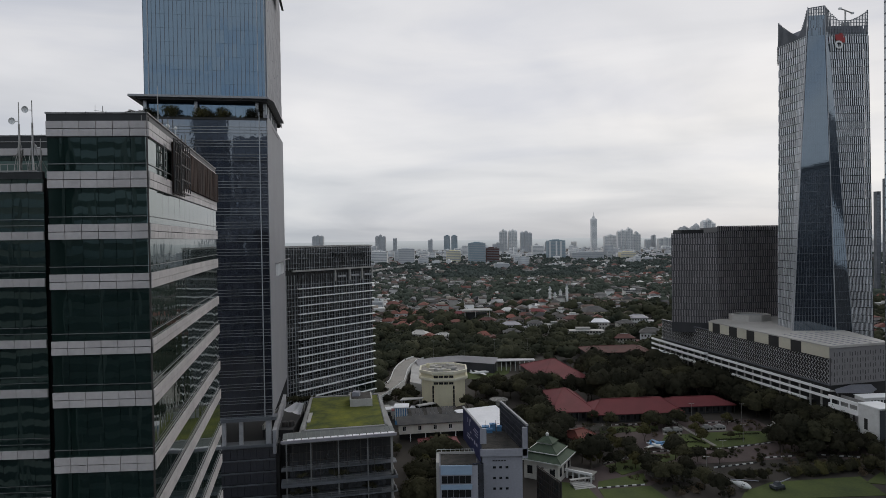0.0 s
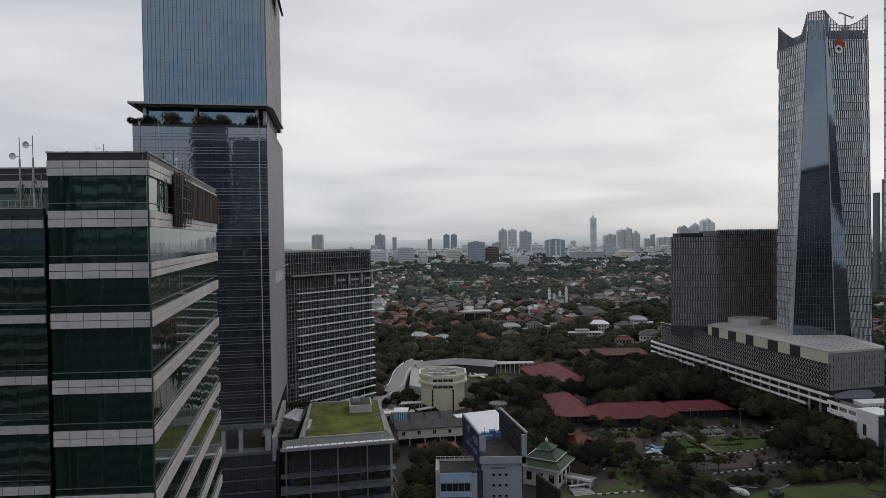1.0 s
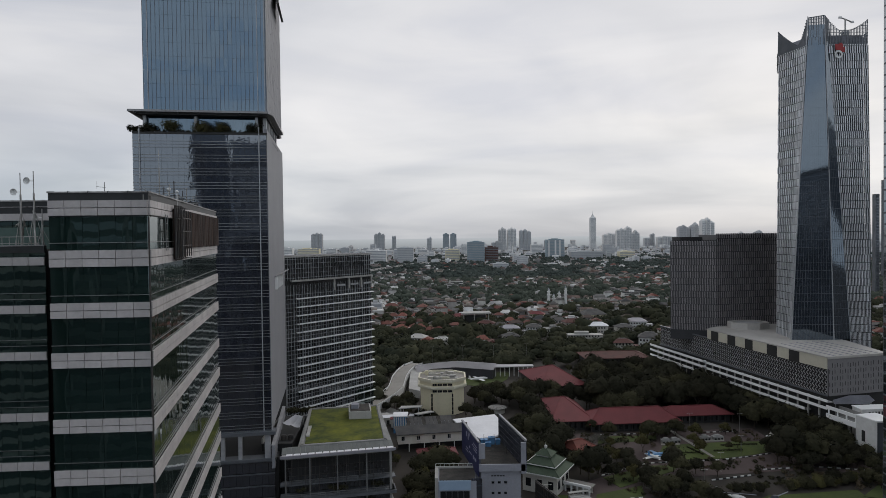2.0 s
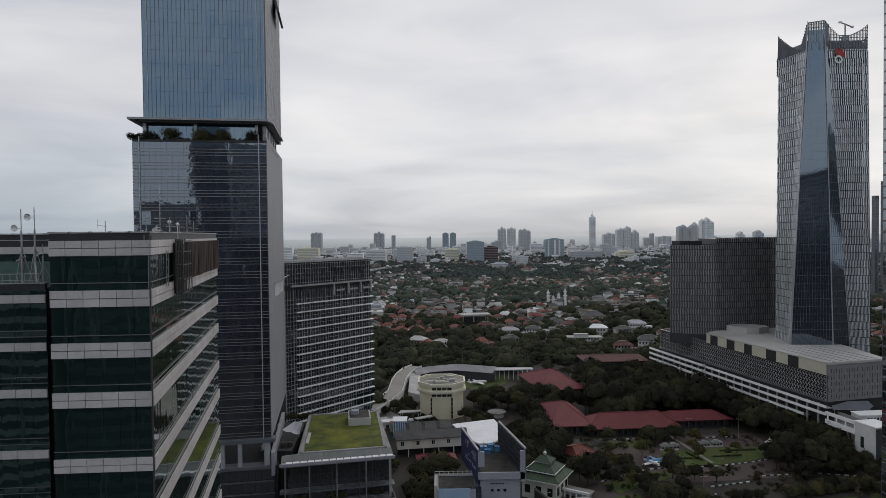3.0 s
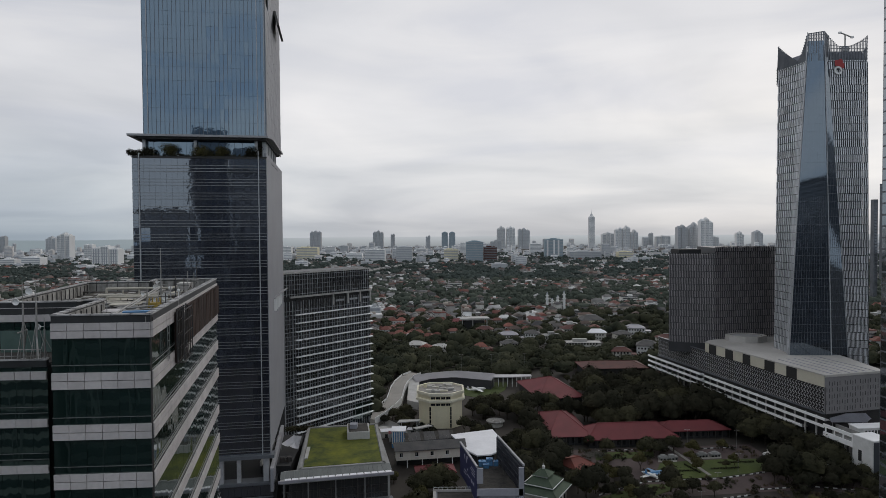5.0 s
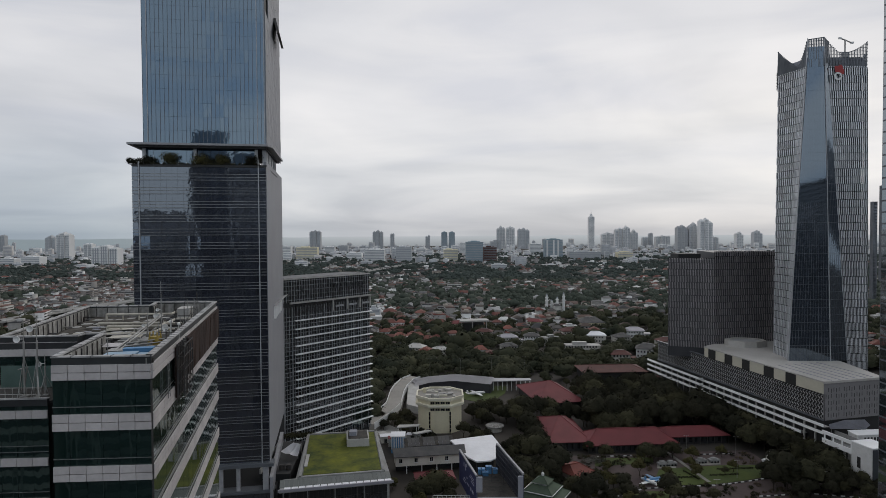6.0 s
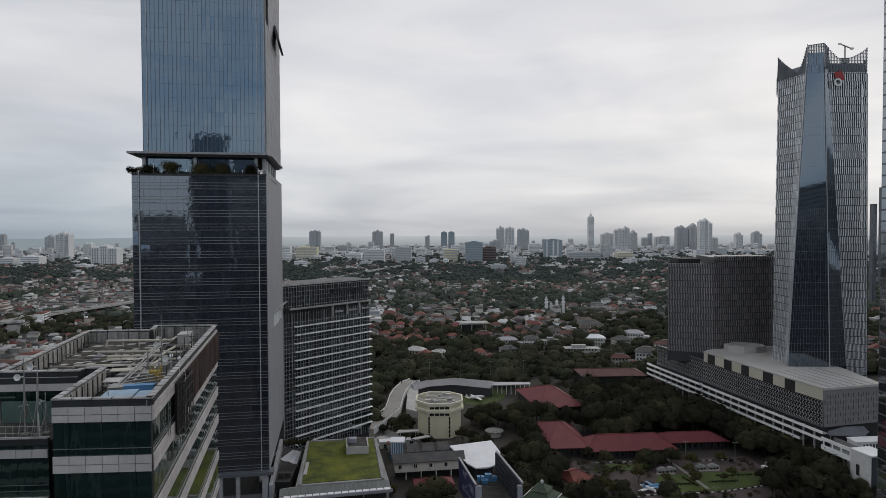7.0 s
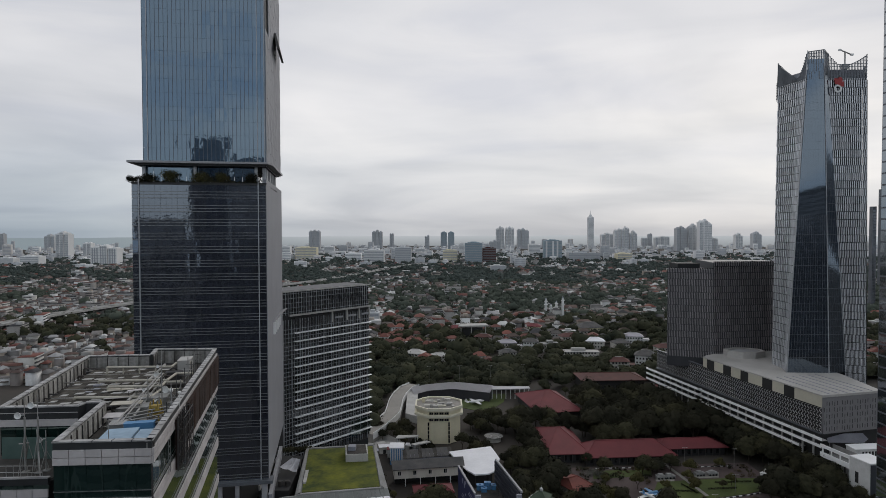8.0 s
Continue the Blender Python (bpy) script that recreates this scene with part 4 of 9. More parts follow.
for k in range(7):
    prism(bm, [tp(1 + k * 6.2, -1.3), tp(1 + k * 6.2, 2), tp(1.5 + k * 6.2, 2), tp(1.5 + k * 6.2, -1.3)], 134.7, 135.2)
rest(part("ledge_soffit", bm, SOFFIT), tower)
bm = bmesh.new()
low_front.box(bm, -0.1, 40.4, -0.15, 0.1, LOW_TOP + 0.3, LOW_TOP + 0.75)
rest(part("planter_edge", bm, DARK), tower)

# upper shaft
UP_TOP = 206.0
up_front = tower_shaft(3.1, 40.1, 1.6, 56, 135.85, UP_TOP, 4.32, 1.28, BLUE_GLASS, (135, 136.5), MULLION, (), 0.055)
bm = bmesh.new()
for u in (1.3, 34.4, 36.6):
    up_front.box(bm, u, u + 0.22, 0.0, 0.35, 135.85, UP_TOP)
part_each("pale_fin", bm, PALE_MULLION, tower, at=tower.location)
up_side = Wall(tp(40.1, 1.6), tp(40.1, 56), tp(80, 20))
bm = bmesh.new()
z = 135.85
while z < UP_TOP - 4:
    for k in range(16):
        if z > 178 and k < 3:
            continue
        up_side.box(bm, k * 3.4 + 0.03, k * 3.4 + 3.37, 0.0, 0.25 + 0.03 * ((k * 7 + int(z)) % 3), z + 0.04, z + 4.28)
    z += 4.32
tagged(rest(part("flank_cladding", bm, STONE, label="stepped grey stone flank panels"), tower), kind="stuff")
# the folded dark screen high on the flank
bm = bmesh.new()
hexa(bm, [up_side.at(30, 0.2, 186.5), up_side.at(39.6, 0.2, 186.5), up_side.at(39.6, 1.0, 186.5), up_side.at(30, 1.0, 186.5),
          up_side.at(20, 2.2, 178.2), up_side.at(39.6, 2.2, 178.2), up_side.at(39.6, 3.0, 178.2), up_side.at(20, 3.0, 178.2)])
rest(part("folded_screen", bm, SOFFIT, label="dark folded screen"), tower)
bm = bmesh.new()
prism(bm, [tp(3.0, 1.5), tp(3.0, 56.1), tp(40.2, 56.1), tp(40.2, 1.5)], UP_TOP, UP_TOP + 1.5)
rest(part("roof", bm, LEDGE), tower)

# foot of the shaft: open columns over a dark base, with a sloped pale side wall
bm = bmesh.new()
prism(bm, [tp(-2, 0.6), tp(-2, 40), tp(42, 40), tp(42, 0.6)], 0, 24.5)
rest(part("foot_core", bm, DARK), tower)
bm = bmesh.new()
for u in (3.0, 14.0, 24.5, 29.8):
    prism(bm, [tp(u, -0.8), tp(u, 0.8), tp(u + 1.2, 0.8), tp(u + 1.2, -0.8)], 24.5, 33.0)
part_each("foot_column", bm, LEDGE, tower, at=tower.location)
bm = bmesh.new()
prism(bm, [tp(38.0, -0.8), tp(38.0, 0.8), tp(39.8, 0.8), tp(39.8, -0.8)], 24.5, 33.0)
part_each("foot_column", bm, LEDGE, tower, at=tower.location)
bm = bmesh.new()
prism(bm, [tp(-3, -1.5), tp(-3, 3), tp(41.5, 3), tp(41.5, -1.5)], 32.6, 33.6)
prism(bm, [tp(-3, -1.5), tp(-3, 3), tp(41.5, 3), tp(41.5, -1.5)], 24.2, 25.0)
part_each("foot_beam", bm, MULLION, tower, at=tower.location)
base_front = Wall(tp(-3, -0.5), tp(41.0, -0.5), tp(0, -50))
bm = bmesh.new()
for r in range(6):
    for k in range(22):
        base_front.box(bm, k * 2 + 0.04, k * 2 + 1.96, -0.1, 0.0, r * 4 + 0.3, r * 4 + 3.6)
part_each("base_pane", bm, NAVY_GLASS, tower, at=tower.location)
bm = bmesh.new()
for r in range(1, 7):
    base_front.box(bm, 0, base_front.length, 0, 0.25, r * 4 - 0.3, r * 4 + 0.1)
part_each("base_line", bm, MULLION, tower, at=tower.location)
bm = bmesh.new()
hexa(bm, [flank.at(-2.4, 0.0, 22), flank.at(39.6, 0.0, 21.5), flank.at(39.6, 1.0, 21.5), flank.at(-2.4, 1.0, 22),
          flank.at(-2.4, 0.0, 29.2), flank.at(39.6, 0.0, 30.5), flank.at(39.6, 1.0, 30.5), flank.at(-2.4, 1.0, 29.2)])
rest(part("sloped_wall", bm, STONE, label="grey sloping side wall"), tower)
bm = bmesh.new()
hexa(bm, [flank.at(-2.4, -0.1, 29.2), flank.at(39.6, -0.1, 30.5), flank.at(39.6, 1.1, 30.5), flank.at(-2.4, 1.1, 29.2),
          flank.at(-2.4, -0.1, 29.6), flank.at(39.6, -0.1, 30.9), flank.at(39.6, 1.1, 30.9), flank.at(-2.4, 1.1, 29.6)])
rest(part("wall_coping", bm, LEDGE), tower)
bm = bmesh.new()
prism(bm, [(a[0] - 0.4, a[1]), (a[0] + 0.2, a[1]), (b[0] - 0.8, b[1]), (b[0] - 1.6, b[1])], 0, 21.4)
rest(part("side_base", bm, STONE), tower)

# ---- the hotel slab with white floor edges ----
H_A, H_B = (-69.3, 277.6), (-35.9, 316.8)
hotel = thing("hotel", "grey slab hotel with a fine grid and white floor edges", "hotel", (-53, 300, 0))
hw = Wall(H_A, H_B, (0, 200))
HB = tuple(Vector((*H_B, 0)) - hw.n * 17)[:2]
HA = tuple(Vector((*H_A, 0)) - hw.n * 17)[:2]
bm = bmesh.new()
prism(bm, [tuple(hw.at(0.5, -0.5, 0))[:2], tuple(hw.at(hw.length - 0.3, -0.5, 0))[:2], HB, HA], 0, 86.6)
rest(part("core", bm, DARK), hotel)
HF = 3.80
hotel_glass, hotel_fins, mid = bmesh.new(), bmesh.new(), bmesh.new()
band_zs = [68.3 - HF * i for i in range(15)]
count = 34
step = hw.length / count
for i, z in enumerate([72.1] + band_zs):
    for k in range(count):
        if z < 14 and k > 24:
            continue
        hw.box(hotel_glass, k * step + 0.08, (k + 1) * step - 0.08, -0.45 - random.choice((0, 0, 0.25)), -0.3, z - HF + 0.25, z - 0.2)
    hw.box(mid, 0.2, hw.length, -0.2, 0.06, z - 2.0, z - 1.84)
for k in range(count + 1):
    hw.box(hotel_fins, k * step - 0.06, k * step + 0.06, -0.3, 0.05 if k % 3 else 0.25, 10, 74.5)
    if k % 3 == 0:
        hw.box(hotel_fins, k * step + 0.2, k * step + 0.3, -0.3, 0.2, 10, 74.5)
tagged(rest(part("window_field", hotel_glass, HOTEL_GLASS), hotel), kind="stuff")
tagged(rest(part("fin_grid", hotel_fins, HOTEL_FIN), hotel), kind="stuff")
part_each("mid_rail", mid, HOTEL_FIN, hotel, at=hotel.location)
for z in band_zs:
    bm = bmesh.new()
    hexa(bm, [hw.at(u, n, z + dz) for low in (True, False) for u, n, dz in ((5.8, -0.1, 0.2), (hw.length + 1.0, -0.1, 0.2), (hw.length + 1.0, 1.25, 0.0), (5.8, 1.25, 0.0)) for dz in ((-0.2,) if low else (dz + 0.04,))])
    rest(part("floor_edge", bm, WHITE_EDGE, label="white floor edge"), hotel)
    bm = bmesh.new()
    hw.box(bm, 0.1, 5.8, -0.1, 0.2, z - 0.1, z + 0.1)
    rest(part("corner_rail", bm, HOTEL_FIN), hotel)
# recessed floor
bm = bmesh.new()
hw.box(bm, 3.2, hw.length + 0.6, -0.3, 0.9, 76.0, 76.75)
rest(part("recess_lintel", bm, PALE_CONCRETE, label="pale concrete lintel"), hotel)
bm = bmesh.new()
for u in (27.5, 36.5, 44.5, hw.length - 0.2):
    hw.box(bm, u, u + 0.7, -0.3, 0.5, 70.8, 76.0)
part_each("recess_column", bm, PALE_CONCRETE, hotel, at=hotel.location)
bm = bmesh.new()
for k in range(18):
    hw.box(bm, 6.6 + k * 1.15, 7.5 + k * 1.15, -0.25, -0.1, 71.2, 75.6)
part_each("recess_pane", bm, HOTEL_GLASS, hotel, at=hotel.location)
bm = bmesh.new()
for u in (29.5, 38.0, 46.5):
    hw.box(bm, u, u + 5.0, 0.0, 0.2, 72.4, 73.3)
part_each("balcony_front", bm, PALE_MULLION, hotel, at=hotel.location)
# top screen
bm = bmesh.new()
for k in range(0, 36):
    hw.box(bm, k * 1.43 - 0.07, k * 1.43 + 0.07, -0.1, 0.25, 76.7, 87.0)
for z in (77.6, 79.7, 81.8, 83.9, 86.0):
    hw.box(bm, 0, hw.length, -0.05, 0.2, z, z + 0.14)
rest(part("screen_grid", bm, HOTEL_FIN), hotel)
bm = bmesh.new()
for k in range(36):
    for r in range(4):
        hw.box(bm, k * 1.43 + 0.09, min(k * 1.43 + 1.34, hw.length), -0.3, -0.2, 76.9 + r * 2.5, 79.2 + r * 2.5)
rest(part("screen_panes", bm, HOTEL_GLASS), hotel)
bm = bmesh.new()
prism(bm, [tuple(hw.at(-0.3, 0.5, 0))[:2], tuple(hw.at(hw.length + 0.3, 0.5, 0))[:2], tuple(hw.at(hw.length + 0.3, -17.3, 0))[:2], tuple(hw.at(-0.3, -17.3, 0))[:2]], 86.8, 87.35)
rest(part("roof_edge", bm, PALE_CONCRETE, label="pale roof edge"), hotel)
bm = bmesh.new()
prism(bm, [tuple(hw.at(0.8, -0.6, 0))[:2], tuple(hw.at(hw.length - 0.8, -0.6, 0))[:2], tuple(hw.at(hw.length - 0.8, -16, 0))[:2], tuple(hw.at(0.8, -16, 0))[:2]], 87.35, 87.45)
rest(part("roof_deck", bm, FACET_DARK), hotel)
# unreadable brand sign as plain bars
bm = bmesh.new()
u = 27.0
for i, wdt in enumerate((1.5, 1.3, 1.3, 1.3, 0, 1.5, 1.2, 1.4, 1.2, 1.3, 1.3, 1.2)):
    if wdt:
        h = 2.6 if i in (0, 5) else 2.0
        hw.box(bm, u, u + 0.32, 0.3, 0.55, 81.4, 81.4 + h)
        hw.box(bm, u + wdt - 0.35, u + wdt - 0.1, 0.3, 0.55, 81.4, 81.4 + h * 0.9)
        hw.box(bm, u, u + wdt - 0.1, 0.3, 0.55, 81.4 + h - 0.4, 81.4 + h - 0.1)
    u += wdt + 0.45 if wdt else 0.9
rest(part("roof_sign", bm, SIGN_GREY, label="dark bars of a roof sign"), hotel)
bm = bmesh.new()
for k in range(8):
    hw.box(bm, hw.length - 12 + k * 1.6, hw.length - 10.6 + k * 1.6, 0.1, 0.2, 13.0, 20.5)
part_each("low_window", bm, PALE_GLASS, hotel, at=hotel.location)

# ---- the pavilion with the grass roof ----
gb = thing("grass_roof_pavilion", "glass and steel pavilion with a grass roof", "pavilion", (-35, 222, 0))
G_FL, G_FR, G_BR, G_BL = (-50.3, 193.0), (-16.0, 200.2), (-26.0, 250.5), (-55.5, 246.0)
GZ = 28.4


def gmix(u, v):
    a = Vector(G_FL).lerp(Vector(G_FR), u)
    b = Vector(G_BL).lerp(Vector(G_BR), u)
    p = a.lerp(b, v)
    return (p.x, p.y)


bm = bmesh.new()
prism(bm, [gmix(0.0, 0.0), gmix(1, 0.0), gmix(1, 1), gmix(0.085, 1), gmix(0.115, 0.17), gmix(0.0, 0.165)], GZ - 1.0, GZ - 0.1)
rest(part("roof_slab", bm, CONCRETE, label="grey roof slab"), gb)
bm = bmesh.new()
prism(bm, [gmix(0.175, 0.20), gmix(0.925, 0.19), gmix(0.955, 0.97), gmix(0.13, 0.97)], GZ - 0.1, GZ + 0.25)
bmesh.ops.subdivide_edges(bm, edges=bm.edges[:], cuts=12, use_grid_fill=True)
for v in bm.verts:
    if v.co.z > GZ + 0.2:
        v.co.z += 0.12 * noise.noise(v.co * 0.35)
rest(part("roof_lawn", bm, ROOF_GRASS, label="bright mossy green roof lawn"), gb)
bm = bmesh.new()
for a, b in ((gmix(0.15, 0.17), gmix(0.945, 0.165)), (gmix(0.945, 0.165), gmix(0.985, 0.995)), (gmix(0.985, 0.995), gmix(0.11, 0.995)), (gmix(0.11, 0.995), gmix(0.15, 0.17))):
    w = Wall(a, b, (-35, 222))
    w.box(bm, -0.3, w.length + 0.3, -0.5, 0.5, GZ - 0.1, GZ + 0.4)
rest(part("roof_kerb", bm, CONCRETE), gb)
bm = bmesh.new()
a, b = gmix(0.155, 0.33), gmix(0.145, 0.80)
w = Wall(a, b, (0, 222))
w.box(bm, 0, w.length * 0.45, 0.3, 1.4, GZ - 0.05, GZ + 0.7)
rest(part("side_kerb", bm, PALE_CONCRETE), gb)
bm = bmesh.new()
c0, c1, c2, c3 = gmix(0.60, 0.66), gmix(0.86, 0.65), gmix(0.87, 0.86), gmix(0.60, 0.87)
prism(bm, [c0, c1, c2, c3], GZ, GZ + 3.0)
rest(part("stair_box", bm, PALE_CONCRETE, label="pale concrete stair box on the lawn"), gb)
bm = bmesh.new()
prism(bm, [(c0[0] + 0.5, c0[1] + 0.5), (c1[0] - 0.5, c1[1] + 0.5), (c2[0] - 0.5, c2[1] - 0.5), (c3[0] + 0.5, c3[1] - 0.5)], GZ + 3.0, GZ + 3.08)
rest(part("stair_box_roof", bm, DECK), gb)
bm = bmesh.new()
prism(bm, [(c0[0] + 0.3, c0[1] + 4), (c0[0] + 3.0, c0[1] + 4), (c0[0] + 3.0, c0[1] + 7), (c0[0] + 0.3, c0[1] + 7)], GZ + 3.0, GZ + 4.6)
rest(part("stair_box_cap", bm, GREY_CLAD), gb)
# front roof strip: seamed panels and a row of white skylights
fw = Wall(G_FL, G_FR, (0, 100))
bm = bmesh.new()
for k in range(24):
    fw.box(bm, k * 1.46 + 0.05, k * 1.46 + 1.41, -8.0, -1.9, GZ - 0.1, GZ + 0.06)
part_each("roof_panel", bm, ROOF_PANEL, gb, at=gb.location)
for k in range(15):
    piece("skylight", gb, fw, 1.5 + k * 2.24, -1.7, GZ - 0.06, 1.9, 1.5, 0.14, WHITE_SHEET)
bm = bmesh.new()
fw.box(bm, -0.4, fw.length + 0.4, -0.2, 0.3, GZ - 0.7, GZ + 0.1)
rest(part("roof_fascia", bm, GREY_SHEET), gb)
# storeys behind columns
bm = bmesh.new()
prism(bm, [gmix(0.06, 0.10), gmix(0.97, 0.10), gmix(0.97, 0.97), gmix(0.13, 0.97), gmix(0.13, 0.16), gmix(0.06, 0.16)], 0, GZ - 1.0)
rest(part("core", bm, DARK), gb)
bm = bmesh.new()
for u in (1.2, 8.6, 17.1, 26.3, fw.length - 1.2):
    fw.box(bm, u - 0.2, u + 0.2, -1.6, -1.2, 0, GZ - 1.0)
part_each("column", bm, RAIL, gb, at=gb.location)
for z, out in ((5.0, 0.4), (10.0, 0.2), (15.0, 0.4), (18.6, -1.8)):
    bm = bmesh.new()
    fw.box(bm, -0.5, fw.length + 0.5, -5.0, out, z - (0.9 if z == 15.0 else 0.3), z)
    rest(part("balcony_slab", bm, MULLION), gb)
    bm = bmesh.new()
    for k in range(24):
        fw.box(bm, k * 1.45 + 0.1, k * 1.45 + 0.17, out - 0.3, out - 0.23, z, z + 1.3)
    fw.box(bm, 0, fw.length, out - 0.32, out - 0.2, z + 1.22, z + 1.34)
    fw.box(bm, 0, fw.length, out - 0.3, out - 0.24, z + 0.6, z + 0.67)
    rest(part("balcony_rail", bm, RAIL), gb)
    bm = bmesh.new()
    for k in range(22):
        if (k * 5 + int(z)) % 7:
            fw.box(bm, 2.0 + k * 1.38, 3.3 + k * 1.38, -5.2, -5.1, z + 0.2, z + (2.6 if z == 15.0 else 4.4))
    part_each("balcony_pane", bm, HOTEL_GLASS, gb, at=gb.location)
bm = bmesh.new()
for k in range(18):
    fw.box(bm, 1.5 + k * 1.75, 1.6 + k * 1.75, -5.0, -4.9, 15.5, GZ - 1.2)
for k in range(7):
    fw.box(bm, 3 + k * 4.2, 3.12 + k * 4.2, -0.5, -0.38, 15.5, GZ - 1.2)
for zz in (17.6, 20.2, 22.8, 25.4):
    fw.box(bm, 0.5, fw.length - 0.5, -5.0, -4.92, zz, zz + 0.12)
for k in range(3):
    fw.box(bm, 9 + k * 7.5, 9.2 + k * 7.5, -3.5, -3.3, 15.5, GZ - 1.2)
part_each("mullion", bm, STEEL, gb, at=gb.location)
rw = Wall(G_FR, G_BR, (100, 220))
bm = bmesh.new()
for k in range(7):
    u = 1.0 + k * 7.9
    rw.box(bm, u - 0.3, u + 0.3, -1.5, -0.8, 0, GZ - 1.0)
for z in (5.0, 10.0, 15.0):
    rw.box(bm, 0, rw.length, -1.6, 0.2, z - 0.4, z)
part_each("side_column", bm, CONCRETE, gb, at=gb.location)
# white sail canopy and fans beside the lawn
sail = thing("sail_canopy", "white stretched sail canopy beside the grass roof", "canopy", (-54.6, 224, GZ))
bm = bmesh.new()
tips = [(-2.7, -1.0, 1.7), (3.6, -2.2, 0.4), (3.6, 3.6, 2.9), (0.6, 4.2, 3.2)]
n = 8
grid = []
for i in range(n + 1):
    row = []
    for j in range(n + 1):
        s, t = i / n, j / n
        p = Vector(tips[0]) * (1 - s) * (1 - t) + Vector(tips[1]) * s * (1 - t) + Vector(tips[2]) * s * t + Vector(tips[3]) * (1 - s) * t
        p.z += -0.7 * math.sin(math.pi * s) * math.sin(math.pi * t) - 0.35 * abs(math.sin(2 * math.pi * s)) * (1 - 0.6 * t)
        row.append(bm.verts.new(p))
    grid.append(row)
for i in range(n):
    for j in range(n):
        bm.faces.new((grid[i][j], grid[i + 1][j], grid[i + 1][j + 1], grid[i][j + 1]))
bmesh.ops.solidify(bm, geom=bm.faces[:], thickness=0.06)
part("cloth", bm, WHITE_SHEET, sail)
bm = bmesh.new()
for p in tips:
    beam(bm, (p[0], p[1], -0.5), p, 0.12, 6)
part("pole", bm, PIPE, sail)
roof2 = thing("service_roof", "dark service roof with round fans beside the pavilion", "service roof", (-57, 215, 0))
bm = bmesh.new()
prism(bm, [(-4.0, -5.0), (6.0, -5.0), (4.0, 28), (-5.0, 28)], 0, GZ - 1.4)
part("body", bm, DARK, roof2)
bm = bmesh.new()
prism(bm, [(-5.2, 28.0), (-4.2, -5.0), (-3.6, -5.0), (-4.6, 28.0)], GZ - 1.4, GZ + 0.2)
part("kerb", bm, PALE_CONCRETE, roof2)
for x, y in ((2.3, -1.0), (4.6, -0.8)):
    bm = bmesh.new()
    beam(bm, (x, y, GZ - 1.4), (x, y, GZ + 0.1), 1.0, 20)
    beam(bm, (x, y, GZ + 0.1), (x, y, GZ + 0.3), 0.8, 20)
    part("fan", bm, STEEL, roof2, "round dark roof fan")

# ---- low buildings round the grounds ----
def hip_roof(bm, w, d, z, h, ridge, over=0.8, thick=0.25):
    """A hipped roof over w by d; ridge: its length along the longer side (x)."""
    W, D, r = w / 2 + over, d / 2 + over, ridge / 2
    low = [(-W, -D, z), (W, -D, z), (W, D, z), (-W, D, z)]
    lo2 = [(x, y, z + thick) for x, y, _ in low]
    a = [bm.verts.new(p) for p in low]
    b = [bm.verts.new(p) for p in lo2]
    t = [bm.verts.new((-r, 0, z + h)), bm.verts.new((r, 0, z + h))]
    bm.faces.new(a[::-1])
    for i in range(4):
        bm.faces.new((a[i], a[(i + 1) % 4], b[(i + 1) % 4], b[i]))
    bm.faces.new((b[0], b[1], t[1], t[0]))
    bm.faces.new((b[1], b[2], t[1]))
    bm.faces.new((b[2], b[3], t[0], t[1]))
    bm.faces.new((b[3], b[0], t[0]))


def hall(name, label, x, y, w, d, rz, eave, roof_h, ridge, roof_mat, wall_mat, category="hall", windows=True, group="", over=1.6):
    t = thing(name, label, category, (x, y, 0), group)
    t.rotation_euler = (0, 0, radians(rz))
    bm = bmesh.new()
    box(bm, -w / 2, w / 2, -d / 2, d / 2, 0, eave + 0.05)
    part("wall", bm, wall_mat, t)
    bm = bmesh.new()
    hip_roof(bm, w, d, eave, roof_h, ridge, over)
    k = -w / 2 - over + 1.2
    part("roof", bm, roof_mat, t)
    bm = bmesh.new()
    beam(bm, (-ridge / 2, 0, eave + roof_h + 0.05), (ridge / 2, 0, eave + roof_h + 0.05), 0.22, 6)
    W, D = w / 2 + over, d / 2 + over
    for sx in (-1, 1):
        for sy in (-1, 1):
            beam(bm, (sx * ridge / 2, 0, eave + roof_h + 0.05), (sx * W, sy * D, eave + 0.3), 0.18, 6)
    part("ridge_tiles", bm, roof_mat, t)
    if windows:
        for side_y, sgn in ((-d / 2, -1), (d / 2, 1)):
            k = -w / 2 + 1.5
            while k < w / 2 - 1.5:
                bm = bmesh.new()
                box(bm, k, k + 1.3, side_y + sgn * 0.04, side_y + sgn * 0.10, 1.1, eave - 0.9)
                part("window", bm, WINDOW, t)
                k += 3.0
        bm = bmesh.new()
        for k in range(int(w / 3.6) + 1):
            xx = -w / 2 - 0.6 + k * (w + 1.2) / int(w / 3.6)
            box(bm, xx - 0.15, xx + 0.15, -d / 2 - over + 0.3, -d / 2 - over + 0.6, 0, eave)
        part_each("verandah_post", bm, STEEL, t)
    return t


hall("museum_hall", "low museum hall with a broad red tiled hip roof", 68, 398, 26, 44, 10, 5.2, 8.0, 2, RED_TILE, DARK, windows=False, group="red-roofed halls")
hall("museum_hall", "museum hall with a big red tiled hip roof and dark verandah", 61.5, 327, 19, 40, 3, 4.5, 7.0, 1.5, RED_TILE, DARK, group="red-roofed halls")
hall("museum_hall", "long museum hall with a red tiled roof", 92, 313.0, 43, 17, 4, 4.0, 5.4, 30, RED_TILE, DARK, group="red-roofed halls")
hall("museum_hall", "low wing with a red tiled roof beside the long hall", 126, 321, 36, 10, 4, 4.0, 3.6, 22, RED_TILE, DARK, group="red-roofed halls")
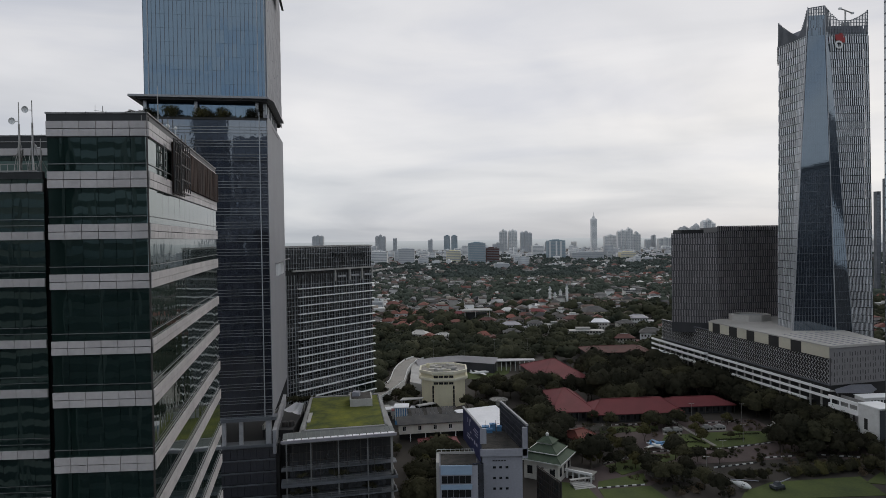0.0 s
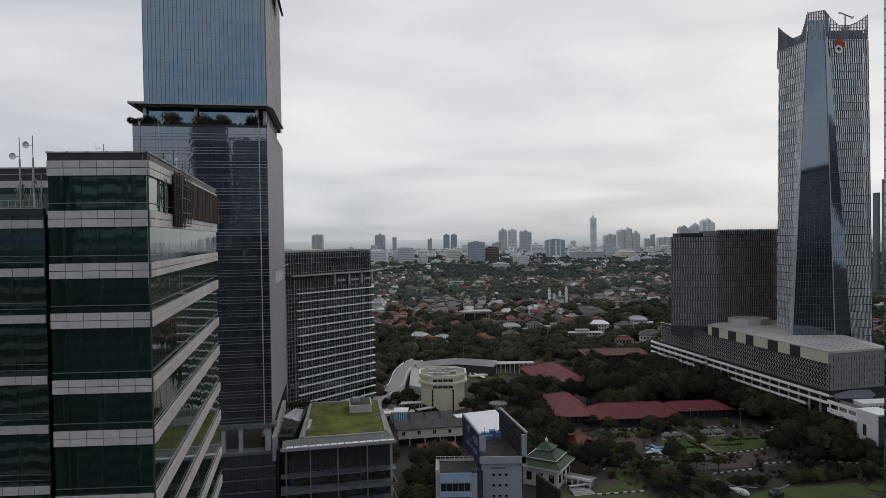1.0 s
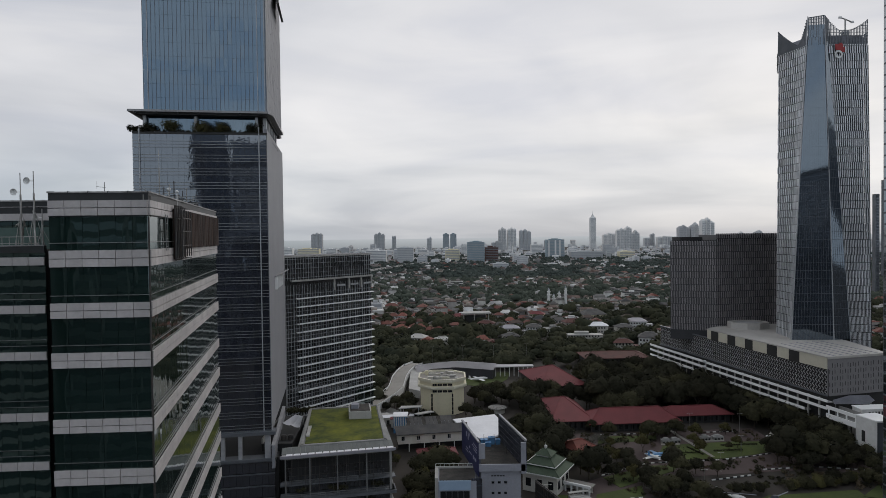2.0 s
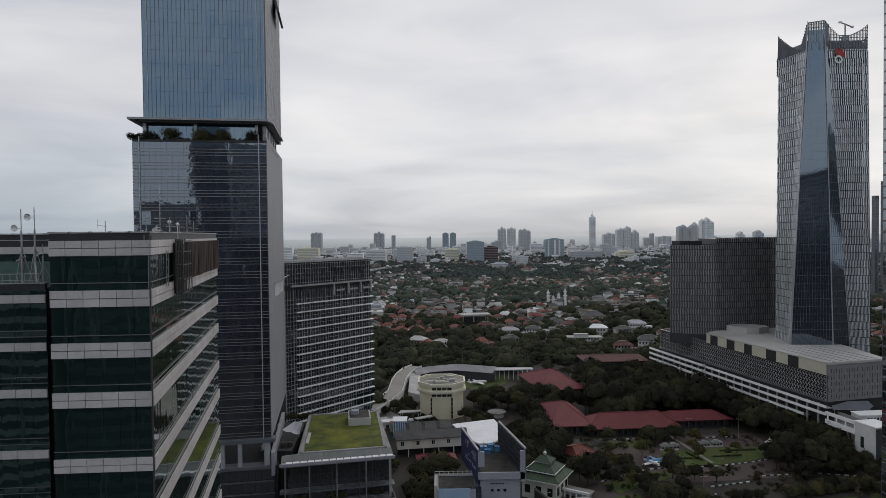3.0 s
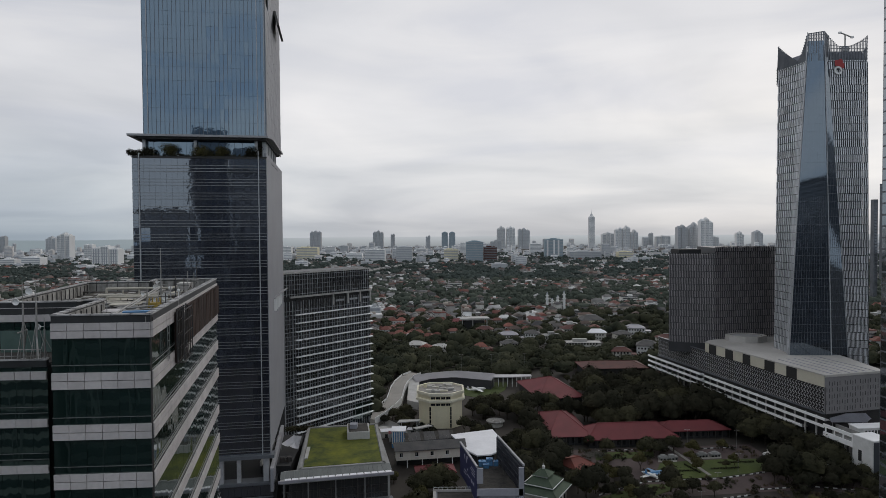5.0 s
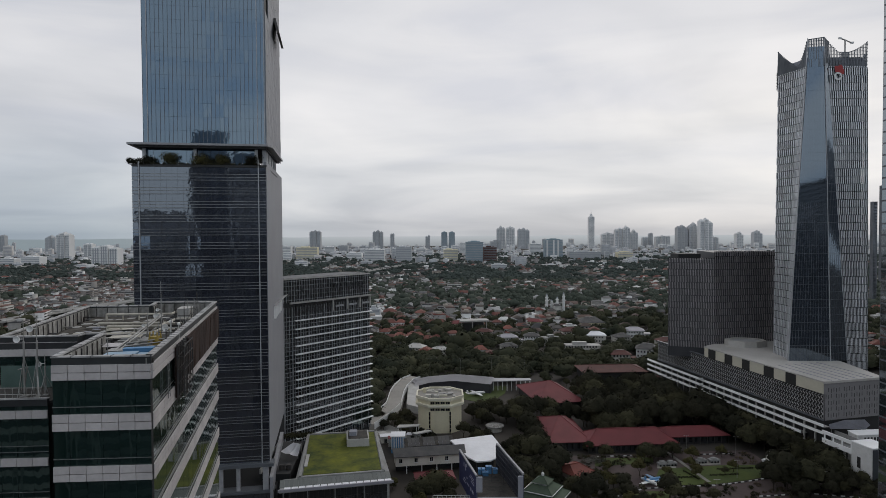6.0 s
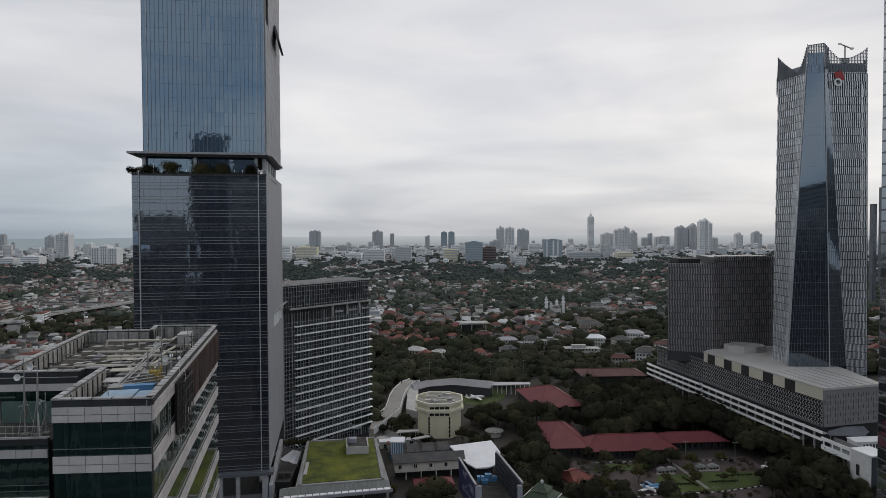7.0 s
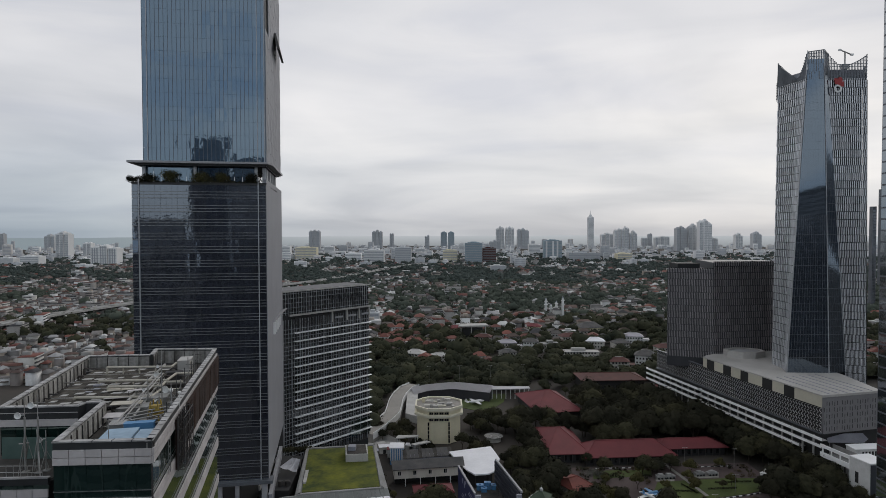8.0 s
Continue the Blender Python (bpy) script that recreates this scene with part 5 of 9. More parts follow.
hall("red_house", "small house with a worn orange-red roof among trees", 57.5, 272, 9, 12, 30, 4.0, 2.8, 5, material("orange_tile_roof", (0.19, 0.048, 0.034), (0.12, 0.036, 0.028), 0.8, grain=2, stain=0.3), CREAM_WHITE, "house", False)
hall("brown_hall", "long hall with a low brown tiled roof behind the trees", 123, 457, 44, 22, 2, 7.5, 3.2, 30, BROWN_TILE, DARK, windows=False)
hall("corner_house", "small house with a rusty red roof beside the car park", 150, 433, 12, 9, 10, 5, 2.5, 5, RED_TILE, CREAM_WHITE, "house")

hall("red_house", "low house with a faded red roof before the white house", -3.2, 267.0, 14, 6.5, 8, 3.6, 2.2, 7, RED_TILE, CREAM_WHITE, "house", False)

# white two-storey house with a long dark roof
wh = thing("long_white_house", "long off-white house with a dark tiled roof on posts", "house", (-5.8, 283.6, 0))
wh.rotation_euler = (0, 0, radians(9))
bm = bmesh.new()
box(bm, -15.4, 15.4, -3.2, 4.0, 3.6, 8.0)
part("wall", bm, CREAM_PAINT, wh)
bm = bmesh.new()
hexa(bm, [(-16.2, -4.4, 7.9), (16.2, -4.4, 7.9), (16.6, 1.4, 10.1), (-16.6, 1.4, 10.1), (-16.2, -4.4, 8.2), (16.2, -4.4, 8.2), (16.6, 1.4, 10.4), (-16.6, 1.4, 10.4)])
hexa(bm, [(-16.6, 1.4, 10.1), (16.6, 1.4, 10.1), (16.2, 5.6, 8.2), (-16.2, 5.6, 8.2), (-16.6, 1.4, 10.4), (16.6, 1.4, 10.4), (16.2, 5.6, 8.5), (-16.2, 5.6, 8.5)])
part("roof", bm, SLATE, wh, "dark tiled roof")
for k in range(5):
    bm = bmesh.new()
    x = -13.2 + k * 6.9
    box(bm, x - 0.65, x + 0.65, -3.32, -3.22, 5.2, 6.9)
    w = part("window", bm, WINDOW, wh)
    bm = bmesh.new()
    box(bm, x - 0.85, x + 0.85, -3.5, -3.34, 4.95, 5.15)
    box(bm, x - 0.04, x + 0.04, -3.4, -3.33, 5.2, 6.9)
    part("window_sill", bm, WHITE_PAINT, w)
bm = bmesh.new()
for k in range(5):
    x = -10.5 + k * 6.8
    box(bm, x - 0.18, x + 0.18, -3.1, -2.75, 0, 3.6)
part_each("post", bm, WHITE_PAINT, wh)
bm = bmesh.new()
box(bm, -15, 15, 1.0, 3.9, 0, 3.6)
part("ground_floor", bm, DARK, wh)
# the seamed lean-to roofs behind it
for k in range(13):
    lean = thing("shed_roof", "dark corrugated shed roof in a row behind the white house", "shed", (-17.0 + k * 1.80, 297.6 + k * 0.36, 0), "row of sheds")
    lean.rotation_euler = (0, 0, radians(9))
    bm = bmesh.new()
    box(bm, -0.82, 0.82, -2.6, 2.6, 0, 6.6)
    part("wall", bm, GREY_CLAD, lean)
    bm = bmesh.new()
    hexa(bm, [(-0.86, -2.9, 6.6), (0.86, -2.9, 6.6), (0.86, 2.9, 8.8), (-0.86, 2.9, 8.8), (-0.86, -2.9, 6.8), (0.86, -2.9, 6.8), (0.86, 2.9, 9.0), (-0.86, 2.9, 9.0)])
    part("roof", bm, SLATE if k % 4 else DECK, lean)
# small blue and white huts
hut = thing("blue_hut", "small white hut with a bright blue slatted side", "hut", (-21.5, 309, 0))
bm = bmesh.new()
box(bm, -3.2, 3.2, -3.5, 3.5, 0, 8.0)
part("wall", bm, TANK_BLUE, hut)
bm = bmesh.new()
box(bm, -3.6, 3.6, -3.9, 3.9, 8.0, 8.4)
part("roof", bm, WHITE_SHEET, hut)
bm = bmesh.new()
for k in range(6):
    box(bm, -3.1 + k * 1.1, -2.6 + k * 1.1, -3.6, -3.5, 2, 7.8)
part_each("slat", bm, WHITE_PAINT, hut)
hut2 = thing("flat_white_canopy", "flat pale canopy roof on posts", "canopy", (-17, 322, 0))
bm = bmesh.new()
prism(bm, [(-6, -3), (5, 0), (6, 2.6), (-5, 2)], 8.0, 8.4)
prism(bm, [(4, -9), (12, -4), (10, -2), (2, -7)], 6.5, 7.0)
part("roof", bm, PALE_CONCRETE, hut2)
bm = bmesh.new()
for x, y in ((-5, -2), (4, 0.3), (5, 2), (-4, 1.5), (4, -8), (10, -4)):
    beam(bm, (x, y, 0), (x, y, 8.0 if y > -4 or x < 0 else 6.5), 0.15, 6)
part_each("post", bm, WHITE_PAINT, hut2)

# low sheds and a pale forecourt between the pavilion and the octagonal building
slab("forecourt", [(-46, 342), (-30, 352), (-22, 341), (-16, 331), (-24, 323), (-38, 327)], 0.12, PALE_CONCRETE, "pale concrete forecourt beside the octagonal building", "paving")
for x, y, w, d, h, rz, mat, word in ((-28.5, 322, 6.0, 3.2, 3.4, 12, WHITE_SHEET, "white"), (-34.0, 317, 4.6, 3.0, 3.0, 20, GREY_CLAD, "grey"), (-25.0, 316, 3.6, 2.8, 4.2, 5, RED_TILE, "red"),
                                     (-14.5, 326, 7.0, 2.4, 2.6, -14, WHITE_SHEET, "white"), (-31.0, 328, 4.0, 2.6, 2.8, 30, PALE_CONCRETE, "pale"), (-38.5, 322, 5.0, 3.0, 3.2, 15, GREY_CLAD, "grey")):
    t = thing("yard_shed", "low shed with a flat %s roof on the forecourt" % word, "shed", (x, y, 0), "forecourt sheds")
    t.rotation_euler = (0, 0, radians(rz))
    bm = bmesh.new()
    box(bm, -w / 2, w / 2, -d / 2, d / 2, 0, h)
    part("wall", bm, CREAM_WHITE, t)
    bm = bmesh.new()
    hexa(bm, [(-w / 2 - 0.3, -d / 2 - 0.4, h), (w / 2 + 0.3, -d / 2 - 0.4, h), (w / 2 + 0.3, d / 2 + 0.3, h + 0.4), (-w / 2 - 0.3, d / 2 + 0.3, h + 0.4),
              (-w / 2 - 0.3, -d / 2 - 0.4, h + 0.12), (w / 2 + 0.3, -d / 2 - 0.4, h + 0.12), (w / 2 + 0.3, d / 2 + 0.3, h + 0.52), (-w / 2 - 0.3, d / 2 + 0.3, h + 0.52)])
    part("roof", bm, mat, t)
    bm = bmesh.new()
    box(bm, -w * 0.2, w * 0.05, -d / 2 - 0.06, -d / 2 - 0.01, 0.1, 2.1)
    part("door", bm, DARK, t)

# white sheet roof behind the billboards
tarp = thing("white_sheet_roof", "wide bright white sheet roof with a ragged edge", "roof cover", (16, 290, 0))
bm = bmesh.new()
pts = [(-12, 10), (8.6, 17.5), (10.0, 10), (11.5, 0.5), (9.8, -5), (10.2, -12), (5, -17.5), (-1.0, -18.5), (-4.5, -13), (-7.5, -4)]
prism(bm, pts, 7.6, 8.2)
part("sheet", bm, WHITE_SHEET, tarp)
bm = bmesh.new()
for x, y in pts:
    beam(bm, (x * 0.94, y * 0.94, -0.1), (x * 0.94, y * 0.94, 7.6), 0.15, 6)
part_each("post", bm, STEEL, tarp)
# near-black solid stands in for the shade in the open space below
bm = bmesh.new()
prism(bm, [(x * 0.7, y * 0.7) for x, y in pts], -0.1, 7.6)
part("body", bm, DARK, tarp)

# octagonal cream building
oc = thing("octagonal_building", "cream octagonal office building with a roof terrace", "office building", (-0.9, 347, 0))
oc.scale = (1, 1, 0.9)
PALE_CREAM = material("pale_cream_render", (0.76, 0.72, 0.58), (0.64, 0.60, 0.47), 0.8, grain=1.2, stain=0.15, streak=True)


def octo(r, sq=0.42):
    a = r * sq
    return [(-a, -r), (a, -r), (r, -a), (r, a), (a, r), (-a, r), (-r, a), (-r, -a)]


def ring(bm, r0, r1, z0, z1):
    k = len(r0)
    lo0, lo1 = [bm.verts.new((*p, z0)) for p in r0], [bm.verts.new((*p, z0)) for p in r1]
    hi0, hi1 = [bm.verts.new((*p, z1)) for p in r0], [bm.verts.new((*p, z1)) for p in r1]
    for i in range(k):
        j = (i + 1) % k
        for q in ((lo0[i], lo0[j], hi0[j], hi0[i]), (lo1[j], lo1[i], hi1[i], hi1[j]), (hi0[i], hi0[j], hi1[j], hi1[i]), (lo0[j], lo0[i], lo1[i], lo1[j])):
            bm.faces.new(q)


bm = bmesh.new()
prism(bm, octo(11.7, 0.5), -0.1, 15.4)
part("body", bm, CREAM, oc)
bm = bmesh.new()
prism(bm, octo(12.0, 0.46), 17.3, 19.4)
part("upper_storey", bm, CREAM, oc)
for r, z0, z1 in ((12.5, 15.4, 15.9), (13.2, 15.9, 17.0), (12.6, 17.0, 17.3), (12.5, 19.4, 19.8), (12.9, 19.8, 20.1)):
    bm = bmesh.new()
    prism(bm, octo(r, 0.46), z0, z1)
    part("band", bm, PALE_CREAM, oc)
bm = bmesh.new()
ring(bm, octo(12.9, 0.46), octo(12.1, 0.46), 20.1, 21.3)
part("parapet", bm, PALE_CREAM, oc)
bm = bmesh.new()
prism(bm, octo(12.05, 0.46), 20.1, 20.3)
part("terrace", bm, PAVING, oc)
for z, n in ((17.55, 12.0), (13.6, 11.7)):
    for k in range(8):
        bm = bmesh.new()
        x = -5.3 + k * 1.36 + (0.2 if k % 2 == 0 else 0.0)
        box(bm, x, x + 1.1, -n - 0.12, -n - 0.02, z, z + 1.35)
        part("window", bm, WINDOW, oc)
        bm = bmesh.new()
        box(bm, x - 0.06, x + 1.16, -n - 0.2, -n - 0.02, z - 0.16, z - 0.02)
        part("sill", bm, CREAM, oc)
for sx in (-5.9, 5.1):
    for r in range(5):
        bm = bmesh.new()
        box(bm, sx, sx + 0.8, -11.8, -11.72, 0.6 + r * 2.5, 2.9 + r * 2.5)
        part("window", bm, WINDOW, oc)
bm = bmesh.new()
for sx in (-4.9, 4.6):
    box(bm, sx, sx + 0.35, -12.05, -11.71, -0.1, 13.2)
part_each("pilaster", bm, CREAM, oc)
clutter = random.Random(31)
for k in range(26):
    x, y = clutter.uniform(-8.5, 8.5), clutter.uniform(-8.5, 8.5)
    if abs(x) + abs(y) > 13:
        continue
    w, d, h = clutter.uniform(0.8, 3.4), clutter.uniform(0.8, 2.6), clutter.uniform(0.4, 1.5)
    bm = bmesh.new()
    box(bm, x - w / 2, x + w / 2, y - d / 2, y + d / 2, 20.3, 20.3 + h)
    box(bm, x - w / 2 - 0.1, x + w / 2 + 0.1, y - d / 2 - 0.1, y + d / 2 + 0.1, 20.3 + h, 20.4 + h)
    part("terrace_box", bm, clutter.choice((PALE_CONCRETE, CREAM_PANEL, CONCRETE, CREAM_WHITE)), oc)
bm = bmesh.new()
box(bm, -9.3, -7.6, 3.0, 4.6, 20.3, 23.0)
part("stair_head", bm, CREAM, oc)
# lower block and wedge at its side
wedge = thing("wedge_wall", "pale wedge-shaped concrete wall beside the octagonal building", "wall", (-18, 395, 0))
bm = bmesh.new()
hexa(bm, [(-3, -18, 0), (4, -24, 0), (3, 26, 0), (-4, 26, 0), (-3, -18, 4.5), (4, -24, 4.5), (3, 26, 7.0), (-4, 26, 7.0)])
part("panel", bm, PALE_CONCRETE, wedge)

# arena: bent grey roof over a dark blue wall
arena = thing("arena", "low arena with a bent grey metal roof and dark wall", "arena", (10, 420, 0))
outer = [(-30, 3), (-20, 12), (-4, 18), (2, 18.5), (26, 9)]
inner = [(-27, -8), (-18, 2), (-4, 6), (0, 6), (23, -4)]
bm = bmesh.new()
ro = [bm.verts.new((x, y, 8.4)) for x, y in outer]
ri = [bm.verts.new((x, y, 6.6)) for x, y in inner]
for i in range(4):
    bm.faces.new((ri[i], ri[i + 1], ro[i + 1], ro[i]))
bmesh.ops.solidify(bm, geom=bm.faces[:], thickness=0.35)
part("roof", bm, PALE_SHEET, arena)
bm = bmesh.new()
prism(bm, [(x * 0.98, y - 1.5) for x, y in outer] + [(x * 0.98, y + 1.5) for x, y in inner[::-1]], 0, 6.2)
part("wall", bm, FACET_DARK, arena)
stand = thing("grandstand", "low grey stand roof beside the arena", "grandstand", (48, 427, 0))
bm = bmesh.new()
prism(bm, [(-14, -3), (13, -1), (13, 5), (-14, 6)], 6.4, 6.9)
part("roof", bm, PALE_SHEET, stand)
bm = bmesh.new()
for k in range(9):
    box(bm, -13 + k * 3.1, -12.6 + k * 3.1, -1.5, -1.1, 0, 6.4)
part_each("post", bm, WHITE_PAINT, stand)
# curved ramp with white walls
mid_line = [(-18, 434), (-23, 427), (-26.5, 412), (-28, 398), (-28.2, 384), (-28.5, 372), (-31.5, 361), (-35, 350), (-40, 338)]
ramp = thing("curved_ramp", "curved ramp with pale deck and white side walls", "ramp", (-27, 390, 0))
dk, wb = bmesh.new(), bmesh.new()
for i in range(len(mid_line) - 1):
    p, q = Vector((*mid_line[i], 0)) - Vector((-27, 390, 0)), Vector((*mid_line[i + 1], 0)) - Vector((-27, 390, 0))
    d = (q - p).normalized()
    s = Vector((-d.y, d.x, 0)) * 4.2
    za, zb = 8.0 - 0.4 * i, 7.6 - 0.4 * i
    hexa(dk, [p - s, p + s, q + s, q - s, p - s + Vector((0, 0, za)), p + s + Vector((0, 0, za)), q + s + Vector((0, 0, zb)), q - s + Vector((0, 0, zb))])
    for f in (-1.06, 1.0):
        a, b = s * f, s * (f + 0.06)
        hexa(wb, [p + a + Vector((0, 0, za - 2.6)), p + b + Vector((0, 0, za - 2.6)), q + b + Vector((0, 0, zb - 2.6)), q + a + Vector((0, 0, zb - 2.6)),
                  p + a + Vector((0, 0, za + 1)), p + b + Vector((0, 0, za + 1)), q + b + Vector((0, 0, zb + 1)), q + a + Vector((0, 0, zb + 1))])
part_each("deck", dk, PAVING, ramp)
part_each("side_wall", wb, WHITE_PAINT, ramp)
round_roof = thing("round_kiosk", "small round kiosk with a weathered grey roof", "kiosk", (28.8, 340, 0))
bm = bmesh.new()
beam(bm, (0, 0, 2.4), (0, 0, 2.8), 5.0, 24)
beam(bm, (0, 0, 2.8), (0, 0, 3.6), 5.0, 24, 0.6)
part("roof", bm, PARAPET_IN, round_roof)
bm = bmesh.new()
beam(bm, (0, 0, 0), (0, 0, 2.4), 4.0, 20)
part("wall", bm, CREAM_WHITE, round_roof)

# mosque with a green roof in three tiers
mq = thing("mosque", "small white mosque with a green hipped roof in three tiers", "mosque", (38.3, 238, 0))
mq.rotation_euler = (0, 0, radians(60))
bm = bmesh.new()
box(bm, -6.7, 6.7, -6.7, 6.7, 0, 7.5)
part("wall", bm, CREAM_WHITE, mq)
def skirt(bm, r0, r1, z0, z1):
    """A square roof skirt that narrows from half width r0 to r1."""
    hexa(bm, [(-r0, -r0, z0), (r0, -r0, z0), (r0, r0, z0), (-r0, r0, z0), (-r1, -r1, z1), (r1, -r1, z1), (r1, r1, z1), (-r1, r1, z1)])


for name, r0, r1, z0, z1 in (("lower_roof", 8.3, 5.3, 7.5, 9.5), ("middle_roof", 5.9, 2.7, 10.0, 12.3), ("upper_roof", 3.3, 0.15, 12.9, 15.0)):
    bm = bmesh.new()
    skirt(bm, r0, r1, z0, z1)
    part(name, bm, GREEN_TILE, mq)
    bm = bmesh.new()
    for a in range(4):
        c, q = math.cos(a * math.pi / 2), math.sin(a * math.pi / 2)
        beam(bm, (r0 * (c - q), r0 * (q + c), z0 + 0.05), (r1 * (c - q), r1 * (q + c), z1 + 0.05), 0.12, 5)
    part_each("hip_ridge", bm, GREEN_TILE, mq)
for r, z0, z1 in ((5.2, 9.5, 10.0), (2.6, 12.3, 12.9)):
    bm = bmesh.new()
    box(bm, -r, r, -r, r, z0, z1)
    part("white_cornice", bm, WHITE_PAINT, mq, "white cornice between roof tiers")
bm = bmesh.new()
bmesh.ops.create_uvsphere(bm, u_segments=14, v_segments=10, radius=0.62, matrix=Matrix.Translation((0, 0, 15.5)))
beam(bm, (0, 0, 14.8), (0, 0, 15.2), 0.5, 10)
beam(bm, (0, 0, 15.9), (0, 0, 17.0), 0.07, 6, 0.02)
part("dome", bm, WHITE_PAINT, mq, "small white dome")
bm = bmesh.new()
ring(bm, [(-8.35, -8.35), (8.35, -8.35), (8.35, 8.35), (-8.35, 8.35)], [(-8.0, -8.0), (8.0, -8.0), (8.0, 8.0), (-8.0, 8.0)], 7.2, 7.55)
ring(bm, [(-6.0, -6.0), (6.0, -6.0), (6.0, 6.0), (-6.0, 6.0)], [(-5.6, -5.6), (5.6, -5.6), (5.6, 5.6), (-5.6, 5.6)], 9.85, 10.1)
part("eave_board", bm, WHITE_PAINT, mq)
for sx, sy in ((-4.4, -6.76), (0, -6.76), (4.4, -6.76)):
    bm = bmesh.new()
    box(bm, sx - 1.0, sx + 1.0, sy - 0.08, sy + 0.02, 2.0, 5.0)
    part("window", bm, WINDOW, mq)
for sy in (-4.4, 0, 4.4):
    bm = bmesh.new()
    box(bm, -6.82, -6.7, sy - 1.0, sy + 1.0, 2.0, 5.0)
    part("window", bm, WINDOW, mq)
wall_t = thing("terrace_wall", "white terrace wall with openings before the mosque", "terrace wall", (46, 234, 0))
tw = Wall((-9, 5.5), (7, -5), (0, -60))
bm = bmesh.new()
tw.box(bm, 0, tw.length, -0.4, 0.4, 2.6, 3.5)
part("parapet", bm, WHITE_PAINT, wall_t)
bm = bmesh.new()
tw.box(bm, 0, tw.length, -5.5, -0.4, 2.2, 2.6)
part("terrace", bm, PAVING, wall_t)
bm = bmesh.new()
for k in range(9):
    tw.box(bm, k * 2.32, k * 2.32 + 0.5, -0.3, 0.3, 0, 2.6)
part_each("pier", bm, WHITE_PAINT, wall_t)
bm = bmesh.new()
tw.box(bm, 0.2, tw.length - 0.2, -3.0, -2.7, 0, 2.2)
part("back_wall", bm, CREAM_WHITE, wall_t)
porch = thing("porch_steps", "pale concrete porch with steps beside the mosque", "porch", (49, 226, 0))
porch.rotation_euler = (0, 0, radians(14))
porch.scale = (0.8, 0.8, 0.6)
bm = bmesh.new()
for k in range(4):
    box(bm, -5 + k * 0.0, 5 - k * 1.2, -3 + k, 3, 0, 0.5 + k * 0.5)
for k in range(5):
    box(bm, -4.8 + k * 2.2, -4.5 + k * 2.2, 2.4, 2.7, 0, 3.4)
box(bm, -5.2, 5.2, 1.6, 3.2, 3.4, 3.8)
part("steps", bm, PALE_CONCRETE, porch)

# ---- billboard building ----
bb = thing("billboard_building", "grey office block crowned by two big billboards", "office building", (18, 205, 0))
bm = bmesh.new()
box(bm, -6.6, 6.2, -5.0, 8, 0, 20.6)
prism(bm, [(-6.6, 8.0), (4.0, 8.0), (1.6, 22.8), (-9.6, 17.0)], 0, 20.6)
part("body", bm, GREY_CLAD, bb)
for r in range(4):
    for k in range(3):
        bm = bmesh.new()
        box(bm, -3.2 + k * 2.0, -2.3 + k * 2.0, -5.12, -5.02, 16.6 - r * 3.4, 17.3 - r * 3.4)
        part("window", bm, WINDOW, bb)
bm = bmesh.new()
for k in range(5):
    box(bm, -3.3 + k * 0.9, -2.6 + k * 0.9, -5.1, -5.02, 18.9, 19.3)
part_each("name_bar", bm, SIGN_GREY, bb)
bm = bmesh.new()
box(bm, -7.2, 7.6, -6.0, -5.4, 20.8, 23.0)
box(bm, -7.2, -5.2, -6.0, -5.2, 24.8, 29.6)
box(bm, 6.2, 7.8, -6.0, -5.2, 20.0, 29.8)
part("front_beam", bm, GREY_CLAD, bb, "pale grey front beam and pillars")
bm = bmesh.new()
prism(bm, [(-6.8, -5.4), (7.2, -5.4), (4.0, 12.0), (1.8, 23.6), (-10.6, 17.4)], 20.6, 21.2)
part("roof_deck", bm, DECK, bb)
left_board = Wall((-7.1, -5.6), (-11.6, 18.0), (-40, 0))
right_board = Wall((7.9, -4.6), (2.2, 24.0), (40, 0))
bm = bmesh.new()
left_board.box(bm, 0, left_board.length, 0, 0.25, 19.0, 30.0)
lb = part("left_board", bm, BOARD_BLUE, bb, "dark blue poster board with pale bars")
bm = bmesh.new()
for u, z, l, h in ((2, 27.5, 5, 0.35), (2, 26.6, 6.5, 0.35), (2, 25.7, 4.5, 0.35), (12, 28.2, 1.0, 1.0), (13.5, 26.5, 0.9, 2.2), (16, 27, 0.9, 1.6), (11.5, 24.4, 1.2, 0.6),
                  (3, 22.6, 2.2, 0.9), (6, 22.4, 1.4, 1.2), (9, 22.8, 3.6, 0.4), (14, 22, 4.0, 0.4), (14, 23, 3.0, 0.4)):
    left_board.box(bm, u, u + l, 0.25, 0.27, z, z + h)
part("poster_bars", bm, BOARD_MARK, lb)
bm = bmesh.new()
left_board.box(bm, -0.2, left_board.length + 0.2, -0.3, 0.35, 29.9, 30.4)
right_board.box(bm, -0.2, right_board.length + 0.2, -0.3, 0.35, 29.9, 30.5)
part("board_coping", bm, LEDGE, bb)
bm = bmesh.new()
right_board.box(bm, 0, right_board.length, 0.0, 0.2, 20.0, 30.0)
part("right_board", bm, BOARD_BLUE, bb, "billboard seen from its dark framed back")
for w in (left_board, right_board):
    bm = bmesh.new()
    k = 0.0
    while k < w.length:
        w.box(bm, k, k + 0.15, -0.55, -0.02, 20.8, 29.9)
        k += 1.45
    for z in (21.5, 23.4, 25.3, 27.2, 29.0):
        w.box(bm, 0, w.length, -0.6, -0.45, z, z + 0.14)
    k = 0.0
    while k < w.length - 1.5:
        for z in (20.9, 25.4):
            hexa(bm, [w.at(k + du + (1.45 if up else 0), n, z + (4.4 if up else 0)) for up in (False, True) for du, n in ((0, -0.5), (0.1, -0.5), (0.1, -0.4), (0, -0.4))])
        k += 1.45
    part("board_frame", bm, BOARD_STEEL, bb)
